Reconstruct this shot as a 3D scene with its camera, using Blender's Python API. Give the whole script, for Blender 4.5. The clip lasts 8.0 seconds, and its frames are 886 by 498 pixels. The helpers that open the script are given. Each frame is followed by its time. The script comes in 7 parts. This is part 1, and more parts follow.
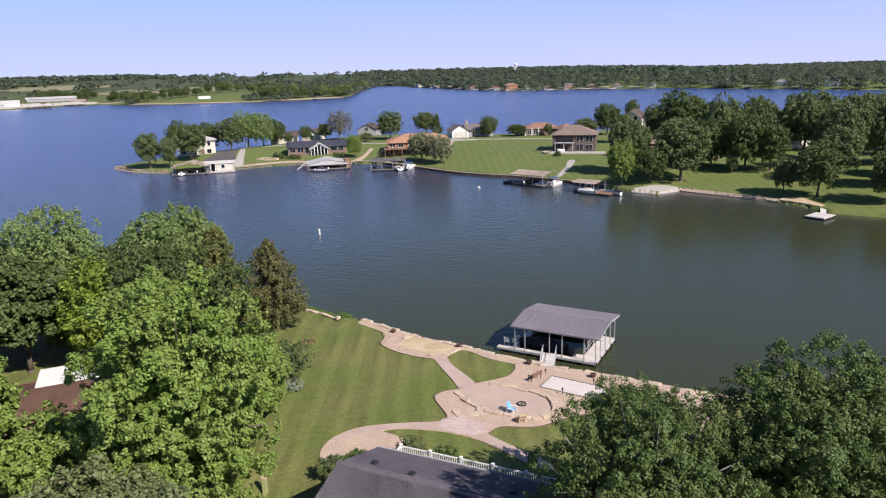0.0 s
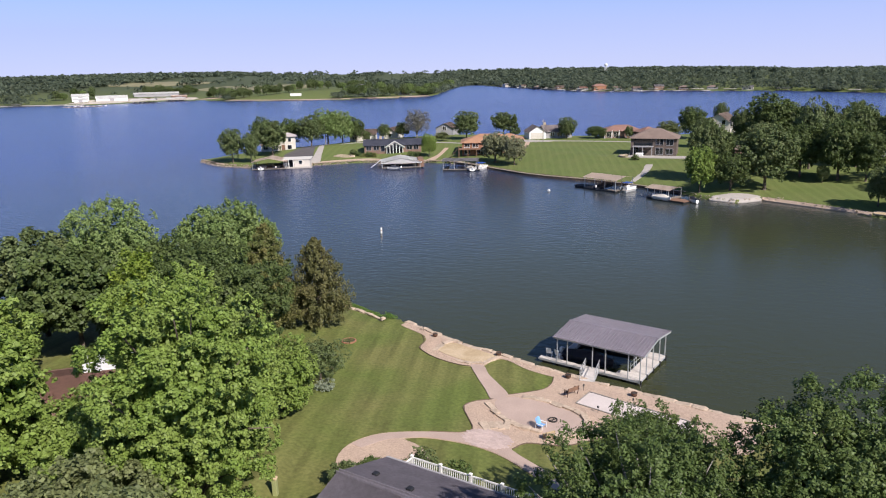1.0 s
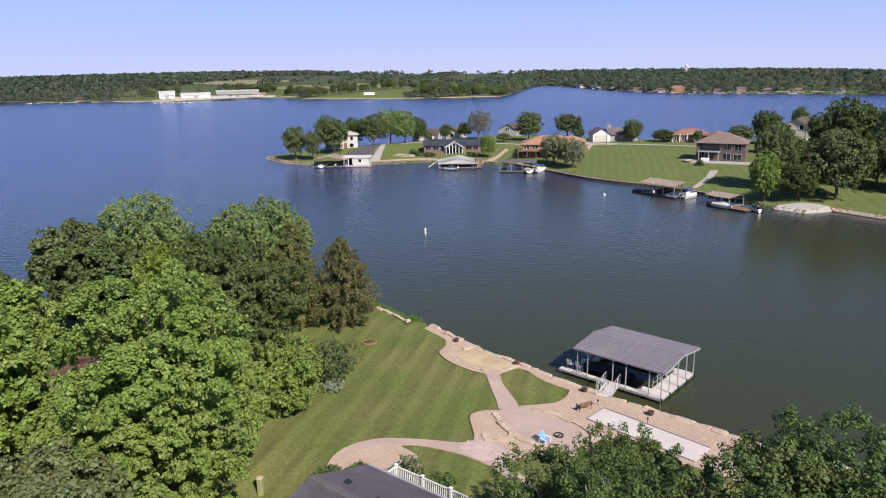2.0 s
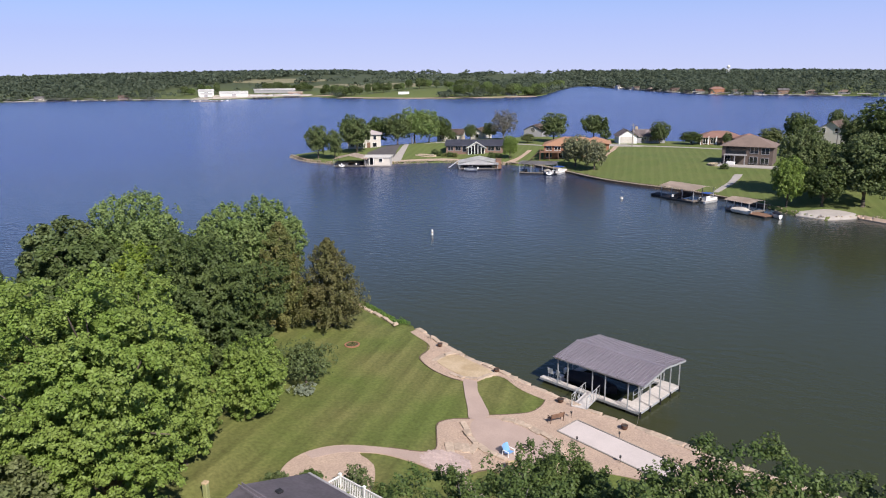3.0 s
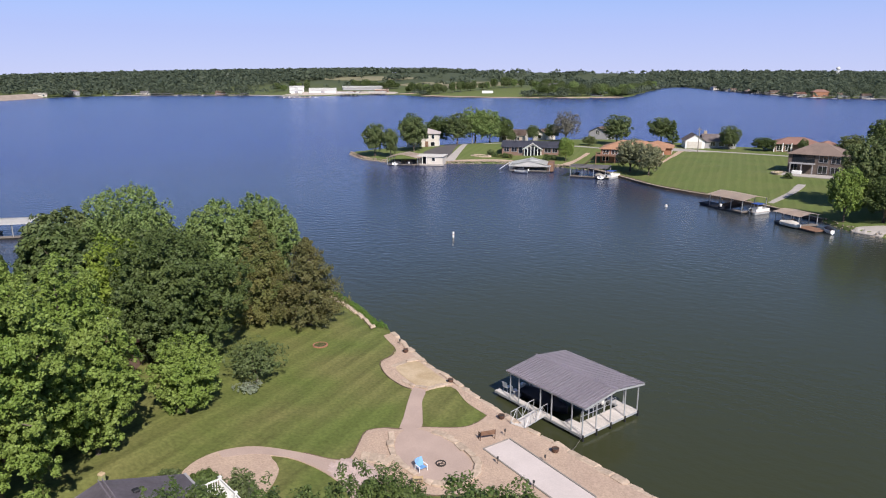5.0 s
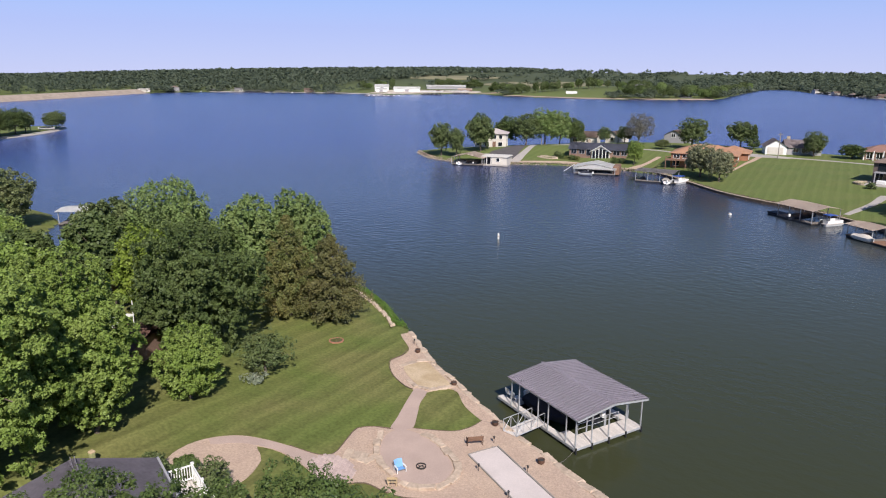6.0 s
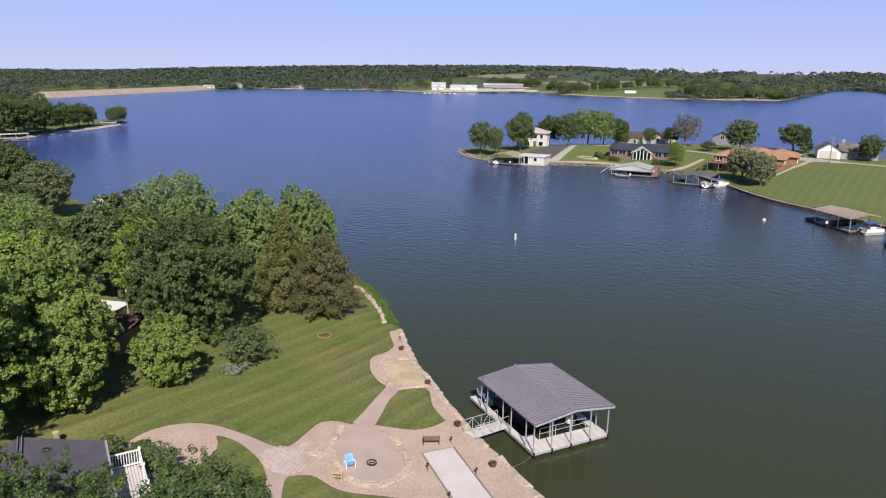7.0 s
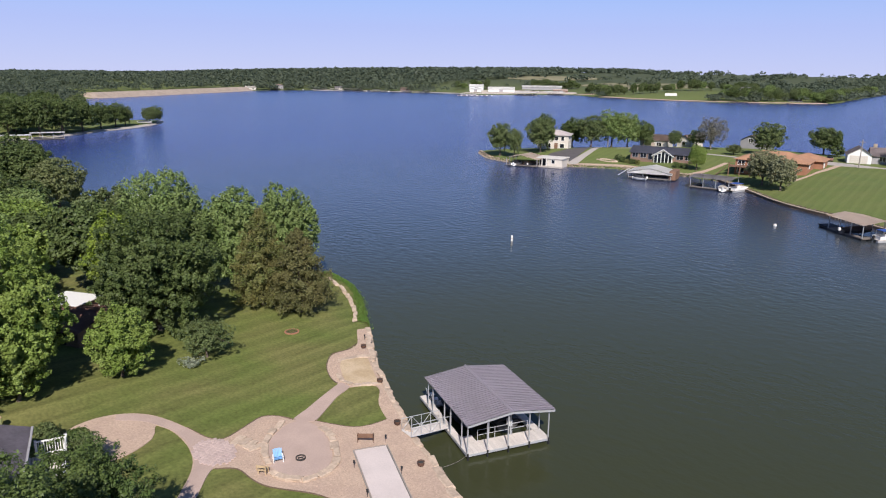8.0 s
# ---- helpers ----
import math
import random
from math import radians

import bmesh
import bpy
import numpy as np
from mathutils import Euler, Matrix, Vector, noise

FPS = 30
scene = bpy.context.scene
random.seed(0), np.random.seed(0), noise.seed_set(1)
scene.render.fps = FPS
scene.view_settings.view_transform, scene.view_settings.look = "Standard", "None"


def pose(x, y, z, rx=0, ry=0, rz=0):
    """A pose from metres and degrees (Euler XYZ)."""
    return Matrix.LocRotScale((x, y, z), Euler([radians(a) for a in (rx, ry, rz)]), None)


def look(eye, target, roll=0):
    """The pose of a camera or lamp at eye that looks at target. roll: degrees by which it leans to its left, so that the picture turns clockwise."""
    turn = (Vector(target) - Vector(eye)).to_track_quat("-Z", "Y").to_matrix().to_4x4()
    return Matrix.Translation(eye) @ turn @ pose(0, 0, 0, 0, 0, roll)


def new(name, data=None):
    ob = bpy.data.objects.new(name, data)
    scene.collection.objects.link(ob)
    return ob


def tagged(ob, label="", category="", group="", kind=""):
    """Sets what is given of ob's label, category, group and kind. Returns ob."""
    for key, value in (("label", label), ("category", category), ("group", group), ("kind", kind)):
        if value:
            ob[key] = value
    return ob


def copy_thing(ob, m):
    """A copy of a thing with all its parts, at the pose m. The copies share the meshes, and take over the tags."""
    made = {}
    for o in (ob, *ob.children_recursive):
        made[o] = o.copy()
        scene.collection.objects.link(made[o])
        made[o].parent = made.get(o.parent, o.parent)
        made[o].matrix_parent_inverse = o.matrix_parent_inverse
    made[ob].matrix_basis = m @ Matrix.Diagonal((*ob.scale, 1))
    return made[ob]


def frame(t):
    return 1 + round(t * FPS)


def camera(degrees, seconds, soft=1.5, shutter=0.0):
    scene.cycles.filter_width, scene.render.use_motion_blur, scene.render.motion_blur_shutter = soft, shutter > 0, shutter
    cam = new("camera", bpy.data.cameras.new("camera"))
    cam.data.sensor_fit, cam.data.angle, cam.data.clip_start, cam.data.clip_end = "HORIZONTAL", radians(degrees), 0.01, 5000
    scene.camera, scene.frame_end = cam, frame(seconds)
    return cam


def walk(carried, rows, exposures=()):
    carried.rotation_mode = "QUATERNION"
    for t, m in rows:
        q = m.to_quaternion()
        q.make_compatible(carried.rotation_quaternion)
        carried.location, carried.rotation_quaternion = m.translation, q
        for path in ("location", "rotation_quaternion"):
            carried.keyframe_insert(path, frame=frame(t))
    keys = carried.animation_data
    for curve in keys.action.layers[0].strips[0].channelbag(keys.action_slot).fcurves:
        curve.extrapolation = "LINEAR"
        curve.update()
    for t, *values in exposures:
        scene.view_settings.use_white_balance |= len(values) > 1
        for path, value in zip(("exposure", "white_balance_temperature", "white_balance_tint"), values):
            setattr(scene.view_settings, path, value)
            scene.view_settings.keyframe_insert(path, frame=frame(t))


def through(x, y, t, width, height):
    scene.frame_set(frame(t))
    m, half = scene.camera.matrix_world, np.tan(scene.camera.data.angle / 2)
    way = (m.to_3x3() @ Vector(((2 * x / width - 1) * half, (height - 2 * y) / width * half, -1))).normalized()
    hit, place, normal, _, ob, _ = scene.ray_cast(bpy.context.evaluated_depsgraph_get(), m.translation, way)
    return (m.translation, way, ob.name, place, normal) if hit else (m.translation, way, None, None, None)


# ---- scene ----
cam = camera(65.58, 8.0, soft=1.1)
# seconds, place, and turn in degrees about x, y and z
ROWS = [
    (0.0, 0.000, 0.000, 26.055, 75.483, 1.725, -0.000),
    (0.5, 1.715, 0.839, 26.086, 75.546, 1.497, 3.702),
    (1.0, 3.581, 1.634, 26.081, 75.617, 1.272, 7.204),
    (2.5, 10.079, 4.630, 26.075, 75.750, 0.737, 15.368),
    (3.0, 12.269, 5.861, 26.088, 75.746, 0.639, 16.497),
    (3.5, 14.538, 7.182, 26.092, 75.752, 0.559, 17.837),
    (4.0, 16.994, 8.478, 26.166, 75.741, 0.458, 19.606),
    (5.5, 24.735, 12.330, 26.358, 75.660, -0.123, 27.301),
    (6.0, 27.417, 14.073, 26.412, 75.627, -0.344, 31.193),
    (6.5, 30.244, 15.888, 26.479, 75.574, -0.457, 34.112),
    (7.0, 33.059, 17.779, 26.561, 75.440, -0.631, 36.213),
    (7.5, 36.003, 19.863, 26.549, 75.371, -0.702, 38.128),
    (8.0, 38.795, 22.276, 26.390, 75.568, -0.723, 39.732),
]
walk(cam, [(t, pose(*row)) for t, *row in ROWS], ((0.0, 0.42, 6450, 15.5), (1.0, 0.38, 6450, 15.5), (3.0, 0.32, 6400, 15.5), (5.5, 0.28, 6400, 15.5), (8.0, 0.25, 6400, 16)))

# ---- sky, sun ----
SUN_TO = Vector((0.70, -0.71, 0.0)).normalized() * math.cos(radians(41)) + Vector((0, 0, math.sin(radians(41))))
world = bpy.data.worlds.new("sky")
scene.world = world
world.use_nodes = True
_wn = world.node_tree.nodes
_sky = _wn.new("ShaderNodeTexSky")
_sky.sky_type, _sky.sun_disc = "NISHITA", False
_sky.sun_elevation, _sky.sun_rotation = radians(41), math.atan2(SUN_TO.x, SUN_TO.y)
_sky.altitude = 1200
_sky.air_density, _sky.dust_density, _sky.ozone_density = 0.9, 0.0, 6.0
_bg = _wn["Background"]
_bg.inputs["Strength"].default_value = 0.090
# a thin summer haze low over the horizon
_co, _sep = _wn.new("ShaderNodeTexCoord"), _wn.new("ShaderNodeSeparateXYZ")
_haze, _fade, _mix = _wn.new("ShaderNodeValToRGB"), _wn.new("ShaderNodeMapRange"), _wn.new("ShaderNodeMix")
_mix.data_type = "RGBA"
_fade.inputs[1].default_value, _fade.inputs[2].default_value, _fade.inputs[3].default_value, _fade.inputs[4].default_value = 0.06, 0.22, 0.94, 0.0
_haze.color_ramp.elements[0].color, _haze.color_ramp.elements[1].color = (0.60, 0.67, 0.98, 1), (0.35, 0.52, 1.04, 1)
_haze.color_ramp.elements[1].position = 0.15
_gain = _wn.new("ShaderNodeMix")
_gain.data_type, _gain.blend_type = "RGBA", "MULTIPLY"
_gain.inputs[0].default_value, _gain.inputs[7].default_value = 1.0, (8.4, 8.4, 8.4, 1)
_link = world.node_tree.links.new
_link(_co.outputs["Generated"], _sep.inputs[0])
_link(_sep.outputs["Z"], _haze.inputs[0])
_link(_sep.outputs["Z"], _fade.inputs[0])
_link(_haze.outputs[0], _gain.inputs[6])
_link(_fade.outputs[0], _mix.inputs[0])
_link(_sky.outputs[0], _mix.inputs[6])
_link(_gain.outputs[2], _mix.inputs[7])
_link(_mix.outputs[2], _bg.inputs[0])
sun = new("sun", bpy.data.lights.new("sun", "SUN"))
sun.data.energy, sun.data.angle, sun.data.color = 5.0, radians(0.5), (1.0, 0.95, 0.86)
sun.matrix_world = look((0, 0, 60), tuple(Vector((0, 0, 60)) - SUN_TO))


# ---- materials ----
def principled(name, colour, rough=0.7, metal=0.0, vary=0.25, scale=2.0, fine=20.0, bump=0.0, second=None, spec=0.5, per_object=0.0, per_island=0.0, bump_scale=None):
    m = bpy.data.materials.new(name)
    m.use_nodes = True
    nt = m.node_tree
    b = nt.nodes["Principled BSDF"]
    b.inputs["Roughness"].default_value, b.inputs["Metallic"].default_value = rough, metal
    b.inputs["Specular IOR Level"].default_value = spec
    geo = nt.nodes.new("ShaderNodeNewGeometry")
    n1, n2 = nt.nodes.new("ShaderNodeTexNoise"), nt.nodes.new("ShaderNodeTexNoise")
    n1.inputs["Scale"].default_value, n2.inputs["Scale"].default_value = 1.0 / scale, fine
    n1.inputs["Detail"].default_value, n2.inputs["Detail"].default_value = 3, 4
    for n in (n1, n2):
        nt.links.new(geo.outputs["Position"], n.inputs["Vector"])
    mix = nt.nodes.new("ShaderNodeMix")
    mix.data_type = "RGBA"
    sc = second or tuple(c * (1 - vary) for c in colour)
    mix.inputs[6].default_value, mix.inputs[7].default_value = (*colour, 1), (*sc, 1)
    ramp = nt.nodes.new("ShaderNodeMapRange")
    ramp.inputs[1].default_value, ramp.inputs[2].default_value = 0.35, 0.65
    nt.links.new(n1.outputs[0], ramp.inputs[0])
    nt.links.new(ramp.outputs[0], mix.inputs[0])
    val = nt.nodes.new("ShaderNodeHueSaturation")
    add = nt.nodes.new("ShaderNodeMapRange")
    add.inputs[1].default_value, add.inputs[2].default_value = 0.3, 0.7
    add.inputs[3].default_value, add.inputs[4].default_value = 1 - vary * 0.7, 1 + vary * 0.7
    nt.links.new(n2.outputs[0], add.inputs[0])
    last = add.outputs[0]
    for amount, node, sock in ((per_object, "ShaderNodeObjectInfo", "Random"), (per_island, "ShaderNodeNewGeometry", "Random Per Island")):
        if amount:
            info = nt.nodes.new(node)
            mr = nt.nodes.new("ShaderNodeMapRange")
            mr.inputs[3].default_value, mr.inputs[4].default_value = 1 - amount, 1 + amount
            nt.links.new(info.outputs[sock], mr.inputs[0])
            mul = nt.nodes.new("ShaderNodeMath")
            mul.operation = "MULTIPLY"
            nt.links.new(last, mul.inputs[0])
            nt.links.new(mr.outputs[0], mul.inputs[1])
            last = mul.outputs[0]
    nt.links.new(last, val.inputs["Value"])
    nt.links.new(mix.outputs[2], val.inputs["Color"])
    nt.links.new(val.outputs[0], b.inputs["Base Color"])
    if bump:
        bp = nt.nodes.new("ShaderNodeBump")
        bp.inputs["Strength"].default_value, bp.inputs["Distance"].default_value = min(1.0, bump), 0.05
        nb = n2
        if bump_scale:
            nb = nt.nodes.new("ShaderNodeTexNoise")
            nb.inputs["Scale"].default_value, nb.inputs["Detail"].default_value = bump_scale, 4
            nt.links.new(geo.outputs["Position"], nb.inputs["Vector"])
        nt.links.new(nb.outputs[0], bp.inputs["Height"])
        nt.links.new(bp.outputs[0], b.inputs["Normal"])
    return m


def leaf_material(name, colour, warm, through=0.35):
    """Leaves: each one a little different, some light passing through."""
    m = bpy.data.materials.new(name)
    m.use_nodes = True
    nt = m.node_tree
    b = nt.nodes["Principled BSDF"]
    geo = nt.nodes.new("ShaderNodeNewGeometry")
    noise_n = nt.nodes.new("ShaderNodeTexNoise")
    noise_n.inputs["Scale"].default_value = 0.45
    nt.links.new(geo.outputs["Position"], noise_n.inputs["Vector"])
    mix = nt.nodes.new("ShaderNodeMix")
    mix.data_type = "RGBA"
    mix.inputs[6].default_value, mix.inputs[7].default_value = (*colour, 1), (*warm, 1)
    mr = nt.nodes.new("ShaderNodeMapRange")
    mr.inputs[1].default_value, mr.inputs[2].default_value = 0.35, 0.65
    nt.links.new(noise_n.outputs[0], mr.inputs[0])
    nt.links.new(mr.outputs[0], mix.inputs[0])
    hsv = nt.nodes.new("ShaderNodeHueSaturation")
    v = nt.nodes.new("ShaderNodeMapRange")
    v.inputs[3].default_value, v.inputs[4].default_value = 0.76, 1.24
    nt.links.new(geo.outputs["Random Per Island"], v.inputs[0])
    nt.links.new(v.outputs[0], hsv.inputs["Value"])
    nt.links.new(mix.outputs[2], hsv.inputs["Color"])
    nt.links.new(hsv.outputs[0], b.inputs["Base Color"])
    b.inputs["Roughness"].default_value = 0.55
    b.inputs["Specular IOR Level"].default_value = 0.3
    tr = nt.nodes.new("ShaderNodeBsdfTranslucent")
    nt.links.new(hsv.outputs[0], tr.inputs[0])
    ms = nt.nodes.new("ShaderNodeMixShader")
    ms.inputs[0].default_value = through
    nt.links.new(b.outputs[0], ms.inputs[1])
    nt.links.new(tr.outputs[0], ms.inputs[2])
    nt.links.new(ms.outputs[0], nt.nodes["Material Output"].inputs[0])
    return m


def water_material():
    m = bpy.data.materials.new("lake_water")
    m.use_nodes = True
    nt = m.node_tree
    b = nt.nodes["Principled BSDF"]
    b.inputs["IOR"].default_value = 1.333
    b.inputs["Roughness"].default_value = 0.18
    geo = nt.nodes.new("ShaderNodeNewGeometry")
    big = nt.nodes.new("ShaderNodeTexNoise")
    big.inputs["Scale"].default_value, big.inputs["Detail"].default_value = 0.02, 3
    nt.links.new(geo.outputs["Position"], big.inputs["Vector"])
    mix = nt.nodes.new("ShaderNodeMix")
    mix.data_type = "RGBA"
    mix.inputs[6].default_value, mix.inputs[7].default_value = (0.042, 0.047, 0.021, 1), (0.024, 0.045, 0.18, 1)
    # algae green in the sheltered cove; reflected sky blue painted in farther out
    away, sky_tint = nt.nodes.new("ShaderNodeVectorMath"), nt.nodes.new("ShaderNodeMapRange")
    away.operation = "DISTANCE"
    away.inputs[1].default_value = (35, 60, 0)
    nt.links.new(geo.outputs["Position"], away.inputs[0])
    sky_tint.inputs[1].default_value, sky_tint.inputs[2].default_value = 50, 250
    nt.links.new(away.outputs["Value"], sky_tint.inputs[0])
    nt.links.new(sky_tint.outputs[0], mix.inputs[0])
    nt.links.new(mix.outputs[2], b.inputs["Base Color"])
    mapping = nt.nodes.new("ShaderNodeMapping")
    mapping.inputs["Rotation"].default_value = (0, 0, radians(32))
    mapping.inputs["Scale"].default_value = (0.8, 1.35, 1.0)
    nt.links.new(geo.outputs["Position"], mapping.inputs["Vector"])
    w1, w2 = nt.nodes.new("ShaderNodeTexNoise"), nt.nodes.new("ShaderNodeTexNoise")
    w1.inputs["Scale"].default_value, w1.inputs["Detail"].default_value = 0.8, 3
    w2.inputs["Scale"].default_value, w2.inputs["Detail"].default_value = 3.0, 1
    for w in (w1, w2):
        nt.links.new(mapping.outputs[0], w.inputs["Vector"])
    s = nt.nodes.new("ShaderNodeMath")
    s.operation = "MULTIPLY_ADD"
    s.inputs[1].default_value = 0.18
    nt.links.new(w2.outputs[0], s.inputs[0])
    nt.links.new(w1.outputs[0], s.inputs[2])
    bp = nt.nodes.new("ShaderNodeBump")
    bp.inputs["Distance"].default_value = 0.3
    gust = nt.nodes.new("ShaderNodeTexNoise")
    gust.inputs["Scale"].default_value, gust.inputs["Detail"].default_value = 0.012, 2
    nt.links.new(geo.outputs["Position"], gust.inputs["Vector"])
    gm = nt.nodes.new("ShaderNodeMapRange")
    gm.inputs[1].default_value, gm.inputs[2].default_value, gm.inputs[3].default_value, gm.inputs[4].default_value = 0.35, 0.65, 0.7, 1.0
    nt.links.new(gust.outputs[0], gm.inputs[0])
    wind, force = nt.nodes.new("ShaderNodeMapRange"), nt.nodes.new("ShaderNodeMath")
    wind.inputs[1].default_value, wind.inputs[2].default_value, wind.inputs[3].default_value, wind.inputs[4].default_value = 40, 260, 0.18, 1.0
    nt.links.new(away.outputs["Value"], wind.inputs[0])
    force.operation = "MULTIPLY"
    nt.links.new(gm.outputs[0], force.inputs[0])
    nt.links.new(wind.outputs[0], force.inputs[1])
    nt.links.new(force.outputs[0], bp.inputs["Strength"])
    nt.links.new(s.outputs[0], bp.inputs["Height"])
    nt.links.new(bp.outputs[0], b.inputs["Normal"])
    return m


def lawn_material():
    """Mown grass; the sheen of blades laid by the mower is painted in as stripes."""
    m = principled("mown_grass", (0.120, 0.150, 0.038), 0.85, vary=0.30, scale=6.0, fine=4.0, second=(0.166, 0.165, 0.056), bump=0.5, spec=0.15, bump_scale=14)
    nt = m.node_tree
    b = nt.nodes["Principled BSDF"]
    src = b.inputs["Base Color"].links[0].from_socket
    geo = nt.nodes.new("ShaderNodeNewGeometry")
    mp = nt.nodes.new("ShaderNodeMapping")
    mp.inputs["Rotation"].default_value = (0, 0, radians(-1))
    nt.links.new(geo.outputs["Position"], mp.inputs["Vector"])
    wave = nt.nodes.new("ShaderNodeTexWave")
    wave.bands_direction = "X"
    wave.inputs["Scale"].default_value, wave.inputs["Distortion"].default_value, wave.inputs["Detail Scale"].default_value = 0.143, 2.2, 0.08
    nt.links.new(mp.outputs[0], wave.inputs["Vector"])
    mr = nt.nodes.new("ShaderNodeMapRange")
    mr.inputs[1].default_value, mr.inputs[2].default_value, mr.inputs[3].default_value, mr.inputs[4].default_value = 0.3, 0.7, 0.915, 1.075
    nt.links.new(wave.outputs["Fac"], mr.inputs[0])
    # narrow wheel tracks between the stripes, stronger in some runs than in others
    track, thin, run, deep, both = (nt.nodes.new(k) for k in ("ShaderNodeTexWave", "ShaderNodeMapRange", "ShaderNodeTexNoise", "ShaderNodeMapRange", "ShaderNodeMix"))
    track.bands_direction = "X"
    track.inputs["Scale"].default_value, track.inputs["Distortion"].default_value, track.inputs["Detail Scale"].default_value, track.inputs["Phase Offset"].default_value = 0.143, 2.2, 0.08, 1.2
    nt.links.new(mp.outputs[0], track.inputs["Vector"])
    thin.inputs[1].default_value, thin.inputs[2].default_value = 0.78, 0.97
    nt.links.new(track.outputs["Fac"], thin.inputs[0])
    run.inputs["Scale"].default_value, run.inputs["Detail"].default_value = 0.16, 2
    nt.links.new(geo.outputs["Position"], run.inputs["Vector"])
    deep.inputs[1].default_value, deep.inputs[2].default_value, deep.inputs[3].default_value, deep.inputs[4].default_value = 0.38, 0.6, 1.0, 0.76
    nt.links.new(run.outputs[0], deep.inputs[0])
    nt.links.new(thin.outputs[0], both.inputs[0])
    both.inputs[2].default_value = 1.0
    nt.links.new(deep.outputs[0], both.inputs[3])
    sheen_and_tracks = nt.nodes.new("ShaderNodeMath")
    sheen_and_tracks.operation = "MULTIPLY"
    nt.links.new(mr.outputs[0], sheen_and_tracks.inputs[0])
    nt.links.new(both.outputs[0], sheen_and_tracks.inputs[1])
    h = nt.nodes.new("ShaderNodeHueSaturation")
    nt.links.new(src, h.inputs["Color"])
    # the painted stripes are full in the nearer yard, faint elsewhere
    sep, where, soft_mix = nt.nodes.new("ShaderNodeSeparateXYZ"), nt.nodes.new("ShaderNodeMapRange"), nt.nodes.new("ShaderNodeMix")
    nt.links.new(geo.outputs["Position"], sep.inputs[0])
    nt.links.new(sep.outputs["Y"], where.inputs[0])
    where.inputs[1].default_value, where.inputs[2].default_value, where.inputs[3].default_value, where.inputs[4].default_value = 90, 140, 1.0, 0.6
    nt.links.new(where.outputs[0], soft_mix.inputs[0])
    soft_mix.inputs[2].default_value = 1.0
    nt.links.new(sheen_and_tracks.outputs[0], soft_mix.inputs[3])
    nt.links.new(soft_mix.outputs[0], h.inputs["Value"])
    # the watered lawns across the lake are a fresher green
    fresh = nt.nodes.new("ShaderNodeMix")
    fresh.data_type = "RGBA"
    fresh.inputs[7].default_value = (0.128, 0.168, 0.054, 1)
    amount = nt.nodes.new("ShaderNodeMapRange")
    amount.inputs[1].default_value, amount.inputs[2].default_value, amount.inputs[4].default_value = 90, 140, 0.6
    nt.links.new(sep.outputs["Y"], amount.inputs[0])
    nt.links.new(amount.outputs[0], fresh.inputs[0])
    nt.links.new(src, fresh.inputs[6])
    # far off, pasture and scrub
    scrub, away, reach = nt.nodes.new("ShaderNodeMix"), nt.nodes.new("ShaderNodeVectorMath"), nt.nodes.new("ShaderNodeMapRange")
    scrub.data_type = "RGBA"
    scrub.inputs[7].default_value = (0.075, 0.090, 0.048, 1)
    away.operation = "LENGTH"
    nt.links.new(geo.outputs["Position"], away.inputs[0])
    reach.inputs[1].default_value, reach.inputs[2].default_value = 820, 1150
    nt.links.new(away.outputs["Value"], reach.inputs[0])
    nt.links.new(reach.outputs[0], scrub.inputs[0])
    nt.links.new(fresh.outputs[2], scrub.inputs[6])
    nt.links.new(scrub.outputs[2], h.inputs["Color"])
    nt.links.new(h.outputs[0], b.inputs["Base Color"])
    return m


M_WATER = water_material()
M_LAWN = lawn_material()
M_BED = principled("lake_bed_soil", (0.12, 0.10, 0.06), 0.9)
M_SAND = principled("beige_crushed_gravel", (0.49, 0.365, 0.275), 0.9, vary=0.22, scale=1.6, fine=7.0, bump=0.45, spec=0.2, second=(0.44, 0.325, 0.25))
M_PATH = principled("fine_beige_gravel_path", (0.48, 0.362, 0.302), 0.9, vary=0.13, scale=2.5, fine=14.0, bump=0.25, spec=0.2)
M_BEACH = principled("tan_beach_sand", (0.54, 0.42, 0.28), 0.95, vary=0.16, scale=1.6, fine=8.0, second=(0.44, 0.33, 0.20), spec=0.1)
M_STONE = principled("buff_limestone", (0.53, 0.415, 0.315), 0.88, vary=0.2, scale=0.6, fine=5.0, bump=0.6, per_object=0.08, spec=0.25)
M_WALL_TIMBER = principled("dark_weathered_timber", (0.105, 0.075, 0.055), 0.9, vary=0.3, scale=1.2, fine=5)
M_STONE_FAR = principled("grey_buff_riprap", (0.42, 0.34, 0.25), 0.9, vary=0.35, scale=1.0, fine=2.0, per_island=0.3)
M_PAVER = principled("pinkish_paver", (0.50, 0.385, 0.345), 0.85, vary=0.12, fine=8, per_object=0.09)
M_CONCRETE = principled("pale_concrete", (0.62, 0.54, 0.50), 0.8, vary=0.08, scale=1.5, fine=12, bump=0.15)
M_ROADWAY = principled("pale_driveway_concrete", (0.42, 0.38, 0.34), 0.9, vary=0.12)
M_ASPHALT = principled("dark_asphalt", (0.10, 0.09, 0.09), 0.9, vary=0.2)
M_DOCKROOF = principled("mauve_grey_metal_roofing", (0.40, 0.36, 0.41), 0.5, metal=0.0, vary=0.07, scale=3.0, fine=2.0, spec=0.5)
M_STEEL = principled("galvanised_steel", (0.50, 0.51, 0.52), 0.55, metal=0.4, vary=0.12, fine=6)
M_DECKING = principled("weathered_light_decking", (0.62, 0.57, 0.52), 0.8, vary=0.14, fine=9, per_object=0.08)
